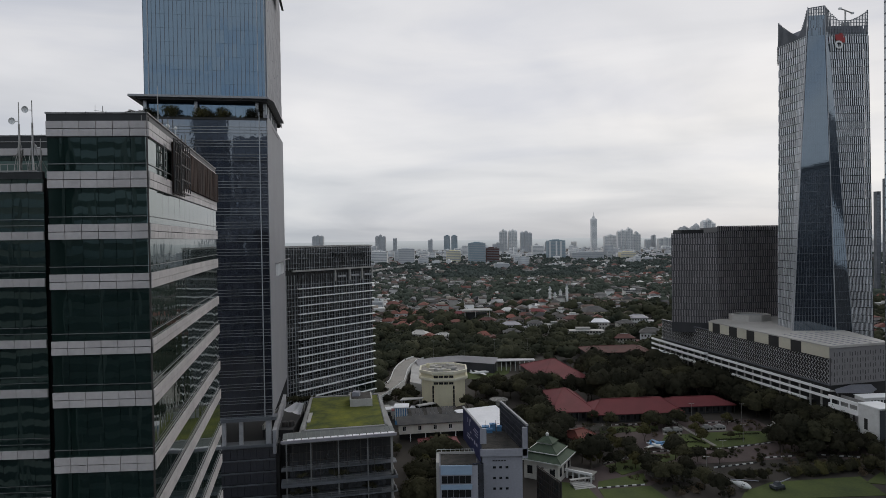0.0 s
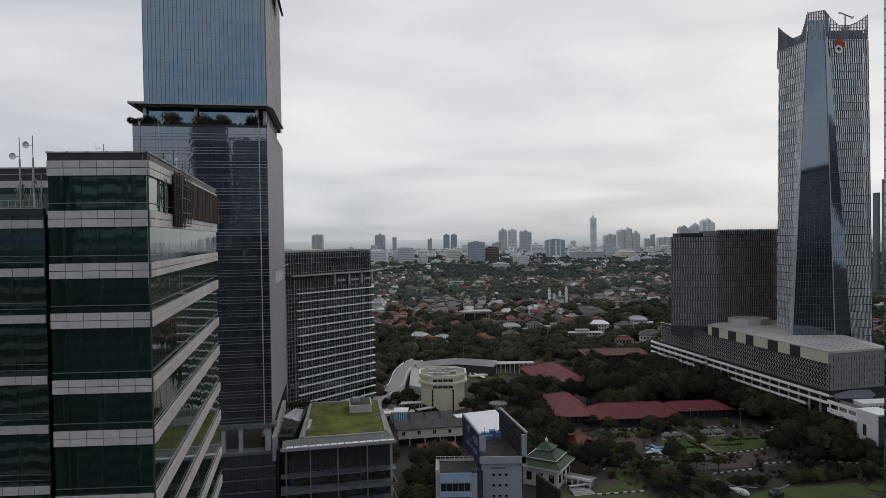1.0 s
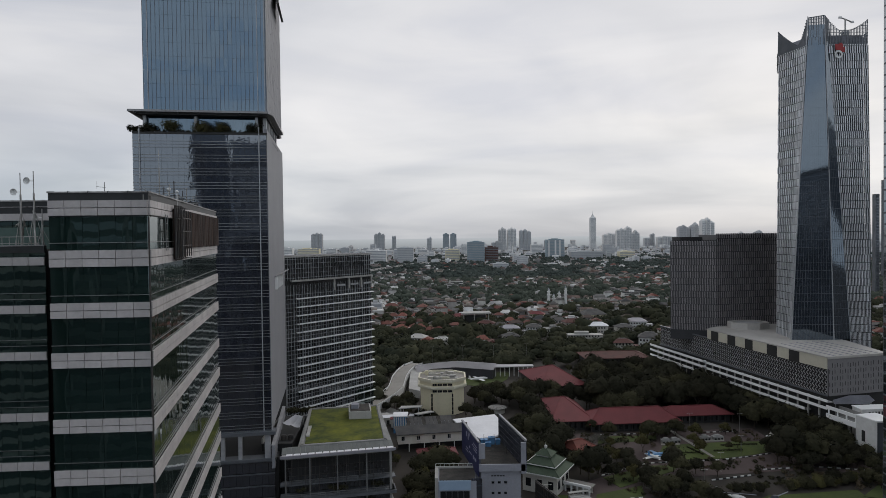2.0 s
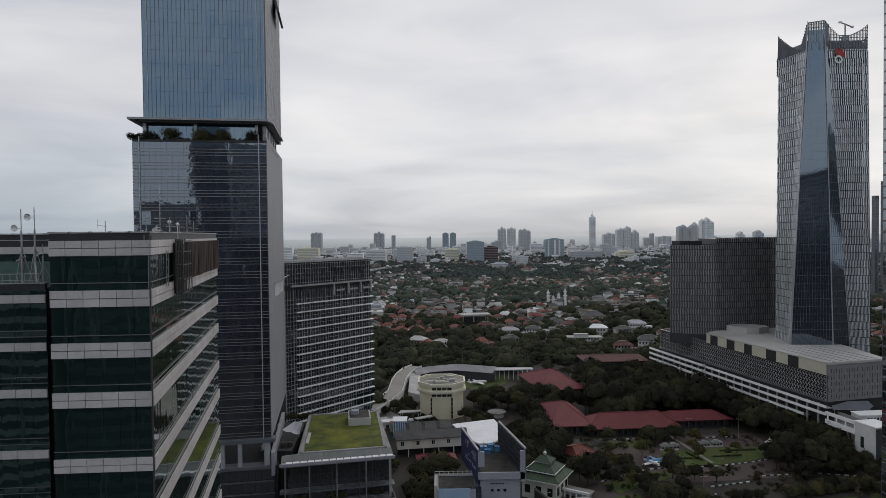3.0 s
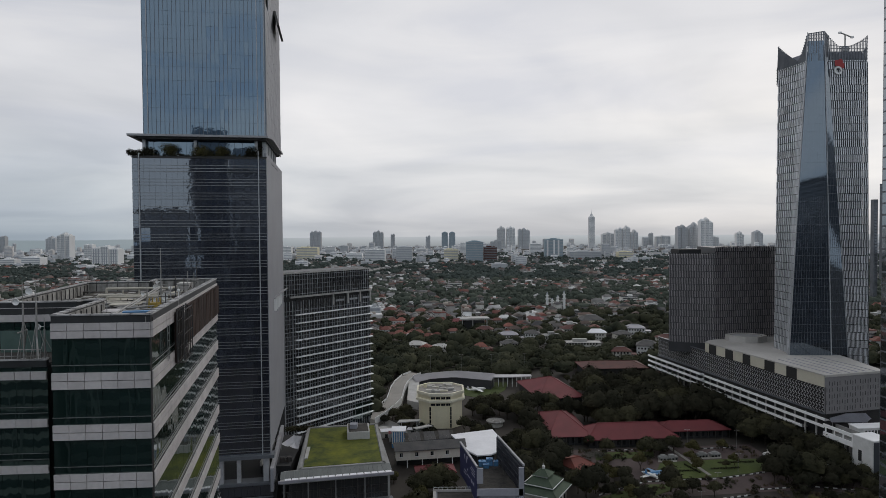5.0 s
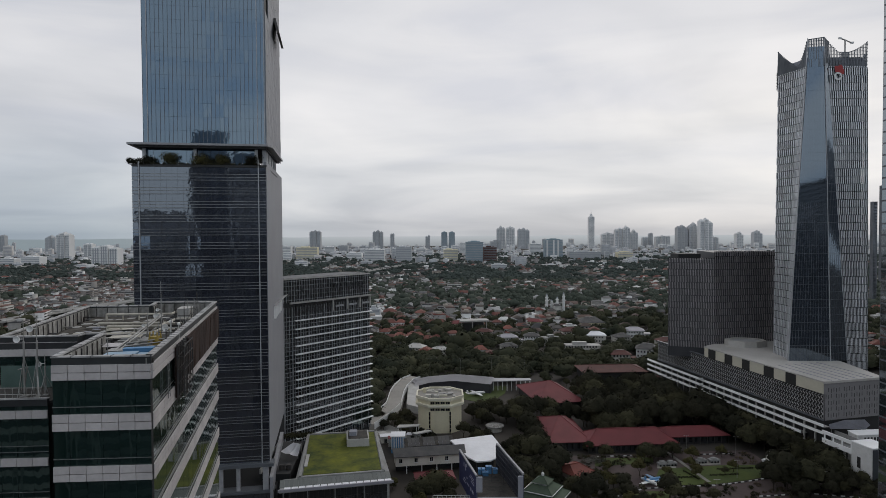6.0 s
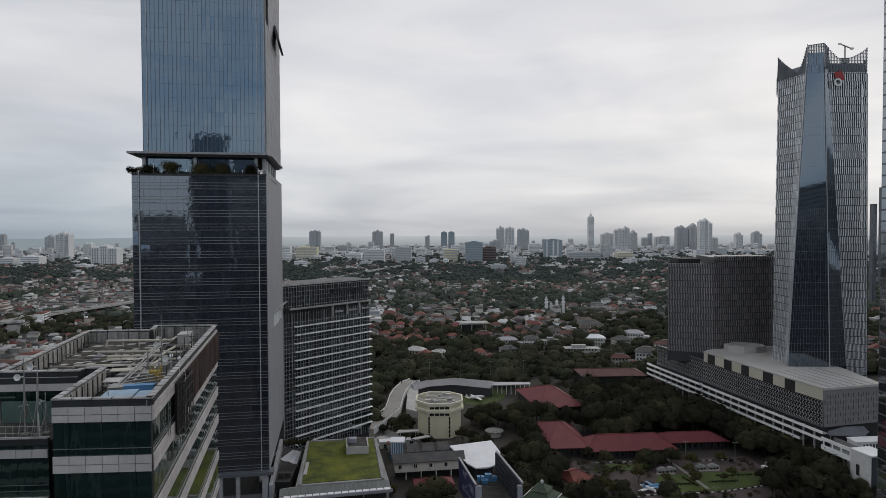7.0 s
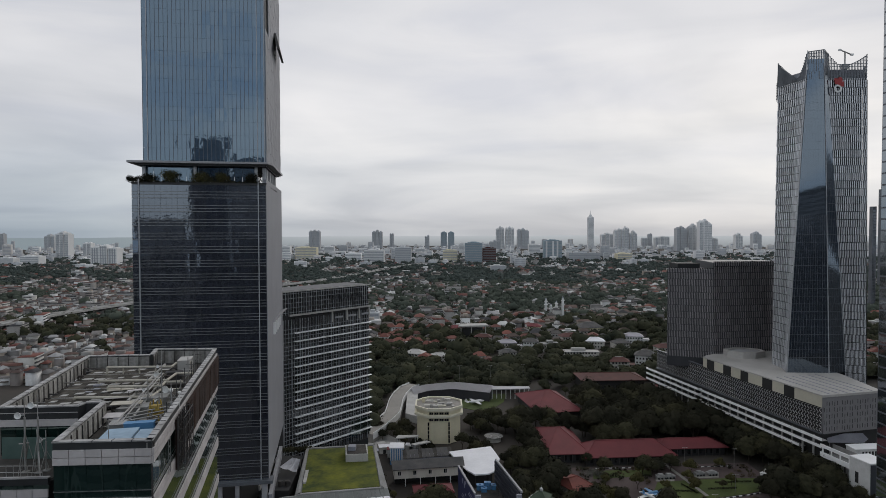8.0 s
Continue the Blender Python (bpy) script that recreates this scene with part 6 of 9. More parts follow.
for x, y, w, h in ((-3.9, 19.0, 2.4, 1.7), (-1.2, 19.6, 2.2, 2.3), (1.0, 19.4, 1.6, 1.5), (-2.6, 17.4, 2.0, 1.2)):
    bm = bmesh.new()
    box(bm, x - w / 2, x + w / 2, y - 0.9, y + 0.9, 21.2, 21.2 + h)
    tank = part("water_tank", bm, TANK_BLUE, bb, "blue roof tank")
    bm = bmesh.new()
    box(bm, x - w / 2 - 0.1, x + w / 2 + 0.1, y - 1.0, y + 1.0, 21.2 + h, 21.4 + h)
    box(bm, x - 0.3, x + 0.3, y - 0.3, y + 0.3, 21.4 + h, 21.6 + h)
    part("lid", bm, TANK_BLUE, tank)
bm = bmesh.new()
for x in (-4.5, -1.0, 2.0):
    beam(bm, (x, 10.5, 21), (x, 10.5, 27.5), 0.06, 6)
beam(bm, (-4.5, 10.5, 25), (2, 10.5, 27), 0.05, 5)
for x in (-5.0, 3.0):
    beam(bm, (x, 8.5, 21), (x, 8.5, 24.0), 0.08, 6)
beam(bm, (-5.0, 8.5, 23.6), (3.0, 8.5, 23.6), 0.08, 5)
beam(bm, (-5.0, 8.5, 22.2), (3.0, 8.5, 22.2), 0.06, 5)
part_each("roof_pole", bm, STEEL, bb)

blue = thing("pale_blue_office", "pale blue clad office block with ribbon windows", "office building", (3.4, 202, 0))
blue.scale = (1, 1, 1.045)
bm = bmesh.new()
box(bm, -5.6, 6.4, -6.0, 4.4, 0, 18.2)
part("body", bm, GREY_CLAD, blue)
bm = bmesh.new()
box(bm, -5.2, 4.6, -6.3, -5.9, 15.6, 18.4)
box(bm, -5.2, 4.6, -6.3, -5.9, 11.2, 12.6)
box(bm, -5.2, 4.6, -6.3, -5.9, 7.0, 8.4)
box(bm, -5.2, 4.6, -6.3, -5.9, 0, 4.0)
part("cladding", bm, PALE_BLUE, blue, "pale blue metal cladding")
for z in (12.6, 8.4, 4.0):
    for k in range(5):
        bm = bmesh.new()
        box(bm, -4.9 + k * 1.85, -3.2 + k * 1.85, -6.15, -6.02, z + 0.4, z + 2.6)
        part("window", bm, WINDOW, blue)
bm = bmesh.new()
box(bm, -6.6, -5.6, -4.5, 4.4, 0, 18.8)
box(bm, -6.6, 6.4, 4.4, 4.9, 0, 19.0)
part("side_wall", bm, PALE_CONCRETE, blue)
bm = bmesh.new()
box(bm, -5.2, 6.2, -5.4, 4.3, 18.2, 18.45)
part("roof_deck", bm, DECK, blue)
bm = bmesh.new()
box(bm, 4.8, 8.2, -5.8, -5.0, 0, 18.6)
for r in range(4):
    box(bm, 4.9, 8.1, -5.95, -5.85, 1.5 + r * 4.2, 4.2 + r * 4.2)
part("glass_link", bm, NAVY_GLASS, blue)
bm = bmesh.new()
for k in range(9):
    box(bm, -6.5 + k * 1.5, -6.4 + k * 1.5, 4.5, 4.6, 19.0, 19.9)
box(bm, -6.5, 5.6, 4.5, 4.6, 19.8, 19.9)
part("roof_rail", bm, WHITE_PAINT, blue)
# leaning lattice frame beside the block
lean = thing("lattice_board_back", "dark lattice back of a roadside billboard", "billboard", (31.5, 200, 0))
w = Wall((-1.5, 6), (3.5, -8), (40, 0))
bm = bmesh.new()
w.box(bm, 0, w.length, 0, 0.2, 3, 15)
for k in range(11):
    w.box(bm, k * 1.4, k * 1.4 + 0.15, -0.5, -0.05, 0, 15.2)
for z in (4, 6, 8, 10, 12, 14.8):
    w.box(bm, 0, w.length, -0.6, -0.45, z, z + 0.15)
part("frame", bm, STEEL, lean)

# ---- the podium, the faceted tower and the slab beside it ----
P_C, P_D, P_E = (174.2, 285.4), (156.6, 373.3), (207.0, 293.7)
P_F = (146.4, 424.3)
pod = thing("podium", "long podium with a pale lattice screen and cream and black panels", "podium building", (190, 350, 0))
ps, pe = Wall(P_C, P_F, (0, 300)), Wall(P_C, P_E, (180, 200))
split = (Vector(P_D) - Vector(P_C)).length
bm = bmesh.new()
prism(bm, [(174.9, 286.2), (157.4, 373.0), (147.2, 424), (205, 436), (211, 330), (206.2, 294.6)], 0, 32.2)
rest(part("core", bm, DARK), pod)
bm = bmesh.new()
prism(bm, [(174.6, 286.0), (157.1, 373.3), (182, 392), (205, 390), (209.2, 328), (206.2, 294.6)], 32.2, 38.0)
rest(part("upper_core", bm, GREY_CLAD), pod)
bm = bmesh.new()
prism(bm, [P_C, P_D, (160, 378), (184, 394), (206, 392), (209.8, 327), P_E], 38.0, 38.6)
rest(part("roof", bm, POD_ROOF, label="pale ribbed roof"), pod)
for k in range(1, 7):
    a = Vector(P_C).lerp(Vector(P_E), k / 7)
    bm = bmesh.new()
    w = Wall(tuple(a), (a.x - 12, a.y + 60), (300, 300))
    w.box(bm, 0.5, 35, -0.15, 0.15, 38.6, 38.8)
    rest(part("roof_rib", bm, GREY_CLAD), pod)
# cream and black panels under the roof edge
marks = [285.45, 301.8, 308.6, 316.5, 323.7, 334.2, 340.3, 348.1, 354.8, 362.8, 369.5, 373.2]
sy = (Vector(P_D) - Vector(P_C)).y
for i in range(len(marks) - 1):
    u0, u1 = ((m - P_C[1]) / sy * split for m in marks[i:i + 2])
    k = 1 if i % 2 else max(1, int((u1 - u0) / 9))
    for j in range(k):
        piece("edge_panel", pod, ps, u0 + (u1 - u0) * j / k + 0.03, 0.0, 32.9, (u1 - u0) / k - 0.06, 0.35, 5.2, BLACK_PANEL if i % 2 else CREAM_PANEL)
bm = bmesh.new()
ps.box(bm, -0.3, split + 0.3, -0.4, 0.5, 38.1, 38.7)
pe.box(bm, -0.3, pe.length, -0.4, 0.5, 37.6, 38.7)
rest(part("roof_edge", bm, POD_ROOF), pod)
# slanted lattice screen in rows
lat = bmesh.new()
rows, cols = 10, 78
zl, zh = 21.5, 32.8
rh, cw = (zh - zl) / rows, ps.length / cols
for r in range(rows):
    for c in range(cols):
        u = c * cw
        z = zl + r * rh
        lean = 0.62 if r % 2 else -0.62
        hexa(lat, [ps.at(u + cw * 0.36 + lean * cw * 0.5, n, z) if i < 1 else ps.at(u + cw * 0.56 + lean * cw * 0.5, n, z) for n, i in ((0.1, 0), (0.1, 1), (0.4, 1), (0.4, 0))] +
             [ps.at(u + cw * 0.36 - lean * cw * 0.5, n, z + rh * 0.78) if i < 1 else ps.at(u + cw * 0.56 - lean * cw * 0.5, n, z + rh * 0.78) for n, i in ((0.1, 0), (0.1, 1), (0.4, 1), (0.4, 0))])
tagged(rest(part("lattice", lat, LATTICE, label="pale slanted lattice screen"), pod), kind="stuff")
bm = bmesh.new()
ps.box(bm, 0, ps.length, -0.6, -0.3, 18.6, 33.0)
rest(part("screen_back", bm, BLACK_PANEL), pod)
bm = bmesh.new()
ps.box(bm, 0, ps.length, -0.3, 0.8, 20.7, 21.2)
ps.box(bm, split, ps.length, -0.3, 0.8, 33.0, 33.6)
rest(part("screen_edge", bm, MULLION), pod)
# grey end wall with slots
bm = bmesh.new()
pe.box(bm, 0, pe.length, -0.3, 0.0, 20.6, 37.6)
rest(part("end_wall", bm, material("end_wall_grey", (0.25, 0.24, 0.245), (0.19, 0.183, 0.186), 0.7, grain=0.8, stain=0.06), label="grey end wall with rows of slots"), pod)
bm = bmesh.new()
for r in range(5):
    for k in range(22):
        if (k * 7 + r * 3) % 6:
            pe.box(bm, 1.0 + k * 1.46, 1.32 + k * 1.46, 0.0, 0.03, 21.6 + r * 2.9 + 0.4 * ((k + r) % 2), 23.5 + r * 2.9 + 0.4 * ((k + r) % 2))
tagged(rest(part("slot_field", bm, BLACK_PANEL), pod), kind="stuff")
# car park decks under the screen
for i, (z, out) in enumerate(((18.9, 3.2), (15.7, 3.4), (12.3, 3.6))):
    bm = bmesh.new()
    ps.box(bm, -3.0 if i < 2 else 10, ps.length + 3, out - 0.4, out, z - 0.1, z + 1.05)
    rest(part("deck_edge", bm, WHITE_EDGE, label="white car park deck edge"), pod)
    bm = bmesh.new()
    ps.box(bm, -3.0 if i < 2 else 10, ps.length + 3, -0.3, out - 0.4, z - 0.35, z - 0.05)
    rest(part("deck_slab", bm, CONCRETE), pod)
for z in (20.0, 16.8, 13.4):
    bm = bmesh.new()
    ps.box(bm, 86, ps.length + 4, 5.2, 5.6, z - 0.2, z + 1.0)
    ps.box(bm, 86, 86.4, 3.6, 5.6, z - 0.2, z + 1.0)
    rest(part("outer_deck_edge", bm, WHITE_EDGE, label="white outer deck edge"), pod)
    bm = bmesh.new()
    ps.box(bm, 86.4, ps.length + 4, 3.3, 5.2, z - 0.4, z - 0.1)
    rest(part("outer_deck_slab", bm, CONCRETE), pod)
bm = bmesh.new()
for k in range(22):
    ps.box(bm, 2 + k * 6.6, 2.6 + k * 6.6, 2.0, 2.6, 0, 20.0)
part_each("deck_column", bm, PALE_CONCRETE, pod, at=pod.location)
# drum on the roof
bm = bmesh.new()
c = [(182 + 7.5 * math.cos(k * math.tau / 8 + 0.3) * (1.6 if k % 4 in (0, 3) else 1.2), 376 + 9 * math.sin(k * math.tau / 8 + 0.3)) for k in range(8)]
ring(bm, c, [(182 + (x - 182) * 0.8, 376 + (y - 376) * 0.8) for x, y in c], 38.6, 42.2)
rest(part("roof_drum", bm, POD_ROOF), pod)
bm = bmesh.new()
prism(bm, [(182 + (x - 182) * 0.79, 376 + (y - 376) * 0.79) for x, y in c], 38.6, 41.6)
rest(part("drum_cap", bm, LATTICE), pod)

# white gate building and exit bridge at the near end, in line with the decks
gate = thing("gate_building", "white rendered gate building with an exit bridge from the car park", "gate building", tuple(ps.at(-24, 0, 0)))
bm = bmesh.new()
ps.box(bm, -29.2, -19.0, -6.0, 3.6, 0, 17.6)
rest(part("body", bm, WHITE_PAINT), gate)
bm = bmesh.new()
ps.box(bm, -29.4, -18.8, -6.2, 3.75, 17.6, 17.95)
rest(part("roof_edge", bm, WHITE_EDGE), gate)
# near side set much darker than the white body
bm = bmesh.new()
ps.box(bm, -29.5, -29.2, -5.8, 3.4, 0, 17.2)
rest(part("dark_side", bm, BLOCK_DARK, label="dark near side of the gate building"), gate)
bm = bmesh.new()
ps.box(bm, -23.6, -21.9, 3.6, 3.66, 7.6, 12.2)
rest(part("doorway", bm, BLACK_PANEL), gate)
bm = bmesh.new()
ps.box(bm, -19.0, -3.0, 3.2, 3.6, 16.2, 17.7)
ps.box(bm, -19.0, -3.0, 3.2, 3.6, 12.0, 14.2)
for u in (-19.0, -14.2, -9.4, -4.6):
    ps.box(bm, u, u + 0.5, 3.2, 3.6, 14.2, 16.2)
rest(part("bridge_wall", bm, WHITE_EDGE, label="white bridge wall with long slots"), gate)
bm = bmesh.new()
ps.box(bm, -19.0, -3.0, -3.0, 3.2, 12.2, 12.7)
ps.box(bm, -19.0, -3.0, -3.4, -3.0, 12.2, 17.0)
rest(part("bridge_deck", bm, CONCRETE), gate)
bm = bmesh.new()
for u in (-8.4, -13.5):
    ps.box(bm, u, u + 0.8, 1.0, 1.8, 0, 12.2)
for x in part_each("bridge_pier", bm, PALE_CONCRETE):
    rest(x, gate)
annex = thing("white_annex", "white annex with a slatted front beside the gate", "annex", (191, 276, 0))
bm = bmesh.new()
prism(bm, [(-9.5, -3), (12, -1), (12, 5), (-9.5, 3.4)], 0, 17.8)
part("body", bm, WHITE_PAINT, annex)
bm = bmesh.new()
prism(bm, [(-9.8, -3.3), (12.2, -1.3), (12.2, 5.2), (-9.8, 3.7)], 17.8, 18.1)
part("roof", bm, WHITE_EDGE, annex)
bm = bmesh.new()
w = Wall((-9.5, -3), (12, -1), (0, -50))
for k in range(11):
    w.box(bm, 3.2 + k * 1.5, 4.1 + k * 1.5, 0, 0.06, 14.2, 16.8)
part_each("slot", bm, BLACK_PANEL, annex)
can = thing("tent_canopy", "low grey tent canopy before the podium end", "canopy", (184, 284, 0))
bm = bmesh.new()
tent = [bm.verts.new(p) for p in ((-9, -2, 18.0), (6, -3.4, 18.2), (10, -1, 19.2), (10, 3, 20.6), (0, 1.6, 20.9), (-8, 0.6, 19.2))]
bm.faces.new((tent[0], tent[1], tent[4], tent[5]))
bm.faces.new((tent[1], tent[2], tent[3], tent[4]))
bmesh.ops.solidify(bm, geom=bm.faces[:], thickness=0.2)
part("cloth", bm, GREY_CLAD, can)
bm = bmesh.new()
for p in ((-8, -1.6, 18.0), (5, -2.6, 18.2), (9, 0, 19.2)):
    beam(bm, (p[0], p[1], 0), p, 0.15, 6)
part_each("pole", bm, PIPE, can)


class Patch:
    """A ruled face between a foot line and a top line, for walls that lean or taper."""

    def __init__(self, a0, b0, a1, b1, z0, z1, out):
        self.p = [Vector((*q, 0)) for q in (a0, b0, a1, b1)]
        self.z0, self.z1 = z0, z1
        d = self.p[1] - self.p[0]
        self.n = Vector((-d.y, d.x, 0)).normalized()
        if self.n.dot(Vector((*out, 0)) - self.p[0]) < 0:
            self.n = -self.n

    def at(self, u, n, z):
        t = min(1.0, (z - self.z0) / (self.z1 - self.z0))
        a, b = self.p[0].lerp(self.p[2], t), self.p[1].lerp(self.p[3], t)
        q = a.lerp(b, u) + self.n * n
        return Vector((q.x, q.y, z))

    def cell(self, bm, ua0, ua1, ub0, ub1, n0, n1, z0, z1):
        return hexa(bm, [self.at(ua0, n0, z0), self.at(ua1, n0, z0), self.at(ua1, n1, z0), self.at(ua0, n1, z0),
                         self.at(ub0, n0, z1), self.at(ub1, n0, z1), self.at(ub1, n1, z1), self.at(ub0, n1, z1)])


def zigzag(fins, panes, patch, z0, z1, floor, count, top_of, fin_part=0.38, swing=0.10, depth=0.7, glass_top=193.0):
    """Folded fins that lean one way on one floor and the other way on the next."""
    r, z = 0, z0
    while z < z1:
        for k in range(count):
            c0, c1 = (k + 0.3 + (swing if r % 2 else -swing)) / count, (k + 0.36 + (swing if r % 2 else -swing)) / count
            h = fin_part / count
            top = min(z + floor - 0.3, top_of((k + 0.5) / count))
            if top > z + 0.3:
                patch.cell(fins, max(0, c0), min(1, c0 + h), max(0, c1), min(1, c1 + h), 0.0, depth, z, top)
        if z < glass_top - 0.5:
            for k in range(count):
                patch.cell(panes, k / count + 0.003, (k + 1) / count - 0.003, k / count + 0.003, (k + 1) / count - 0.003, -0.3, -0.1, z + 0.05, min(z + floor, z1, glass_top) - 0.05)
        r, z = r + 1, z + floor


ft = thing("faceted_tower", "tall silver-grey tower with folded fins and a jagged crown", "office tower", (210, 355, 38.6))
TZ0, TZ1 = 38.6, 193.0
FOOT = [(187.3, 354), (186.3, 339), (183.3, 332), (204.8, 330.5), (214.4, 332), (222.9, 328), (240, 356), (207, 392)]
HEAD = [(188.0, 353), (191.3, 339), (192.0, 332), (199.8, 330.5), (202.8, 332), (223.5, 332), (238, 356), (207, 390)]
bm = bmesh.new()
lo = [bm.verts.new((x + (210 - x) * 0.09, y + (360 - y) * 0.09, 0)) for x, y in FOOT]
hi = [bm.verts.new((x + (210 - x) * 0.09, y + (360 - y) * 0.09, 193.2)) for x, y in HEAD]
bm.faces.new(lo[::-1])
bm.faces.new(hi)
for i in range(8):
    bm.faces.new((lo[i], lo[(i + 1) % 8], hi[(i + 1) % 8], hi[i]))
rest(part("core", bm, FACET_DARK), ft)
faces = [Patch(FOOT[i], FOOT[(i + 1) % 8], HEAD[i], HEAD[(i + 1) % 8], TZ0, TZ1, ((100, 330), (100, 300), (200, 200), (230, 200), (240, 200))[i] if i < 5 else (300, 500)) for i in range(8)]
FL = 4.05
fins, panes = bmesh.new(), bmesh.new()


zigzag(fins, panes, faces[0], TZ0, TZ1, FL, 9, lambda u: TZ1, 0.41, depth=0.35)
zigzag(fins, panes, faces[1], TZ0, TZ1, FL, 5, lambda u: TZ1, 0.41, depth=0.35)
zigzag(fins, panes, faces[4], TZ0 - 5 * FL, TZ1, FL, 17, lambda u: TZ1, 0.46, depth=0.35)
zigzag(fins, panes, faces[5], TZ0 - 5 * FL, TZ1, FL, 12, lambda u: TZ1, 0.46, depth=0.35)
# open crown of close bars under a jagged rim
bars = bmesh.new()
for i, count, top_of in ((0, 22, lambda u: 206.5 - 12.5 * u ** 0.85), (1, 12, lambda u: 195 + 12.2 * u ** 1.5), (2, 10, lambda u: 207.0 + 0.8 * u), (3, 5, lambda u: 207.8 - 2.2 * u),
                         (4, 26, lambda u: 205.4 - 20 * u if u < 0.25 else (200.4 if u < 0.5 else 200.4 + ((u - 0.5) / 0.5) ** 1.5 * 5.4)),
                         (5, 26, lambda u: 206 - 6 * math.sin(math.pi * u)), (6, 26, lambda u: 204 - 4 * math.sin(math.pi * u)), (7, 30, lambda u: 204 + 2.5 * u - 5 * math.sin(math.pi * u))):
    for k in range(count):
        u = (k + 0.2) / count
        z = top_of(u)
        faces[i].cell(bars, u, u + 0.52 / count, u, u + 0.52 / count, 0.0, 0.3, 192.6, z)
        zz = 194.0
        while zz < z - 0.4:
            faces[i].cell(bars, u, u + 1.0 / count, u, u + 1.0 / count, -0.15, 0.0, zz, zz + 0.25)
            zz += 1.7
        faces[i].cell(bars, u - 0.2 / count, u + 0.8 / count, u - 0.2 / count, u + 0.8 / count, -0.1, 0.35, z - 0.35, z)
tagged(rest(part("crown_lattice", bars, MULLION, label="open crown of close upright bars"), ft), kind="stuff")
tagged(rest(part("fin_field", fins, FACET_FIN, label="folded silver fins"), ft), kind="stuff")
tagged(rest(part("pane_field", panes, FACET_GLASS), ft), kind="stuff")
sheer = bmesh.new()
for i, count, top in ((2, 14, 203.0), (3, 6, 194.5)):
    z = TZ0
    while z < top:
        for k in range(count):
            j = random.gauss(0, 0.01)
            faces[i].cell(sheer, k / count + 0.0012, (k + 1) / count - 0.0012, k / count + 0.0012, (k + 1) / count - 0.0012, 0.1, 0.3 + j, z + 0.015, min(z + FL, top) - 0.015)
        z += FL
tagged(rest(part("sheer_panes", sheer, SHEER_GLASS, label="tall smooth glass wedge"), ft), kind="stuff")
bm = bmesh.new()
for i in (2, 3):
    for u in (0.0, 1.0):
        faces[i].cell(bm, u - 0.012, u + 0.012, u - 0.012, u + 0.012, 0.1, 0.55, TZ0, 207.6 if i == 2 else 206)
rest(part("wedge_edges", bm, PALE_MULLION), ft)
bm = bmesh.new()
for i, count, top in ((2, 14, 122), (3, 6, 140)):
    for k in range(1, count):
        faces[i].cell(bm, k / count - 0.0035, k / count + 0.0035, k / count - 0.0035, k / count + 0.0035, 0.2, 0.38, TZ0, top)
    z = TZ0 + FL
    while z < top - 1:
        faces[i].cell(bm, 0, 1, 0, 1, 0.2, 0.36, z - 0.07, z + 0.07)
        z += FL
tagged(rest(part("wedge_mullions", bm, MULLION), ft), kind="stuff")
bm = bmesh.new()
prism(bm, [(x + (210 - x) * 0.05, y + (355 - y) * 0.05) for x, y in HEAD], TZ1 - 0.6, TZ1)
rest(part("roof", bm, GREY_CLAD), ft)
# grey backing wall added inside the open crown to close its gaps
bm = bmesh.new()
prism(bm, [(x + (212 - x) * 0.10, y + (355 - y) * 0.10) for x, y in HEAD], TZ1, 198.3)
rest(part("plant_screen", bm, GREY_CLAD, label="grey backing wall behind the crown bars"), ft)
# roof crane
crane = thing("roof_crane", "white roof maintenance crane", "crane", (223.2, 350, 197.5))
bm = bmesh.new()
beam(bm, (0, 0, 0), (0, 0, 14.6), 0.42, 8)
beam(bm, (-2.6, 0, 15.4), (0, 0, 14.4), 0.34, 6)
beam(bm, (0, 0, 14.4), (3.6, 0, 12.9), 0.34, 6)
box(bm, -1.6, 1.6, -1.2, 1.2, 5.0, 7.6)
beam(bm, (-3.4, -1, 6.4), (-0.6, 0, 6.6), 0.3, 6)
part("mast", bm, PIPE, crane)
bm = bmesh.new()
box(bm, -3.6, -2.2, -0.5, 0.5, 15.0, 15.9)
box(bm, 3.2, 4.6, -0.5, 0.5, 12.4, 13.4)
part("head", bm, WHITE_PAINT, crane)
# sign as plain shapes
sign = faces[4]
bm = bmesh.new()
for k in range(18):
    a, b = k * math.tau / 18, (k + 1) * math.tau / 18
    q = []
    for n in (1.0, 1.3):
        for ang, r in ((a, 1.2), (b, 1.2), (b, 2.1), (a, 2.1)):
            q.append(sign.at(0.245 + r * math.cos(ang) / 20.0, n, 187.6 + r * math.sin(ang)))
    hexa(bm, q)
rest(part("sign_ring", bm, WHITE_PAINT, label="pale ring of a wall sign"), ft)
bm = bmesh.new()
for u, z, s in ((0.23, 191.4, 1.5), (0.30, 191.0, 1.7), (0.35, 190.0, 1.3), (0.31, 192.6, 0.9)):
    sign.cell(bm, u - s / 26, u + s / 26, u - s / 22, u + s / 22, 0.9, 1.2, z - s, z + s)
rest(part("sign_blob", bm, RED_MARK, label="red shape of a wall sign"), ft)

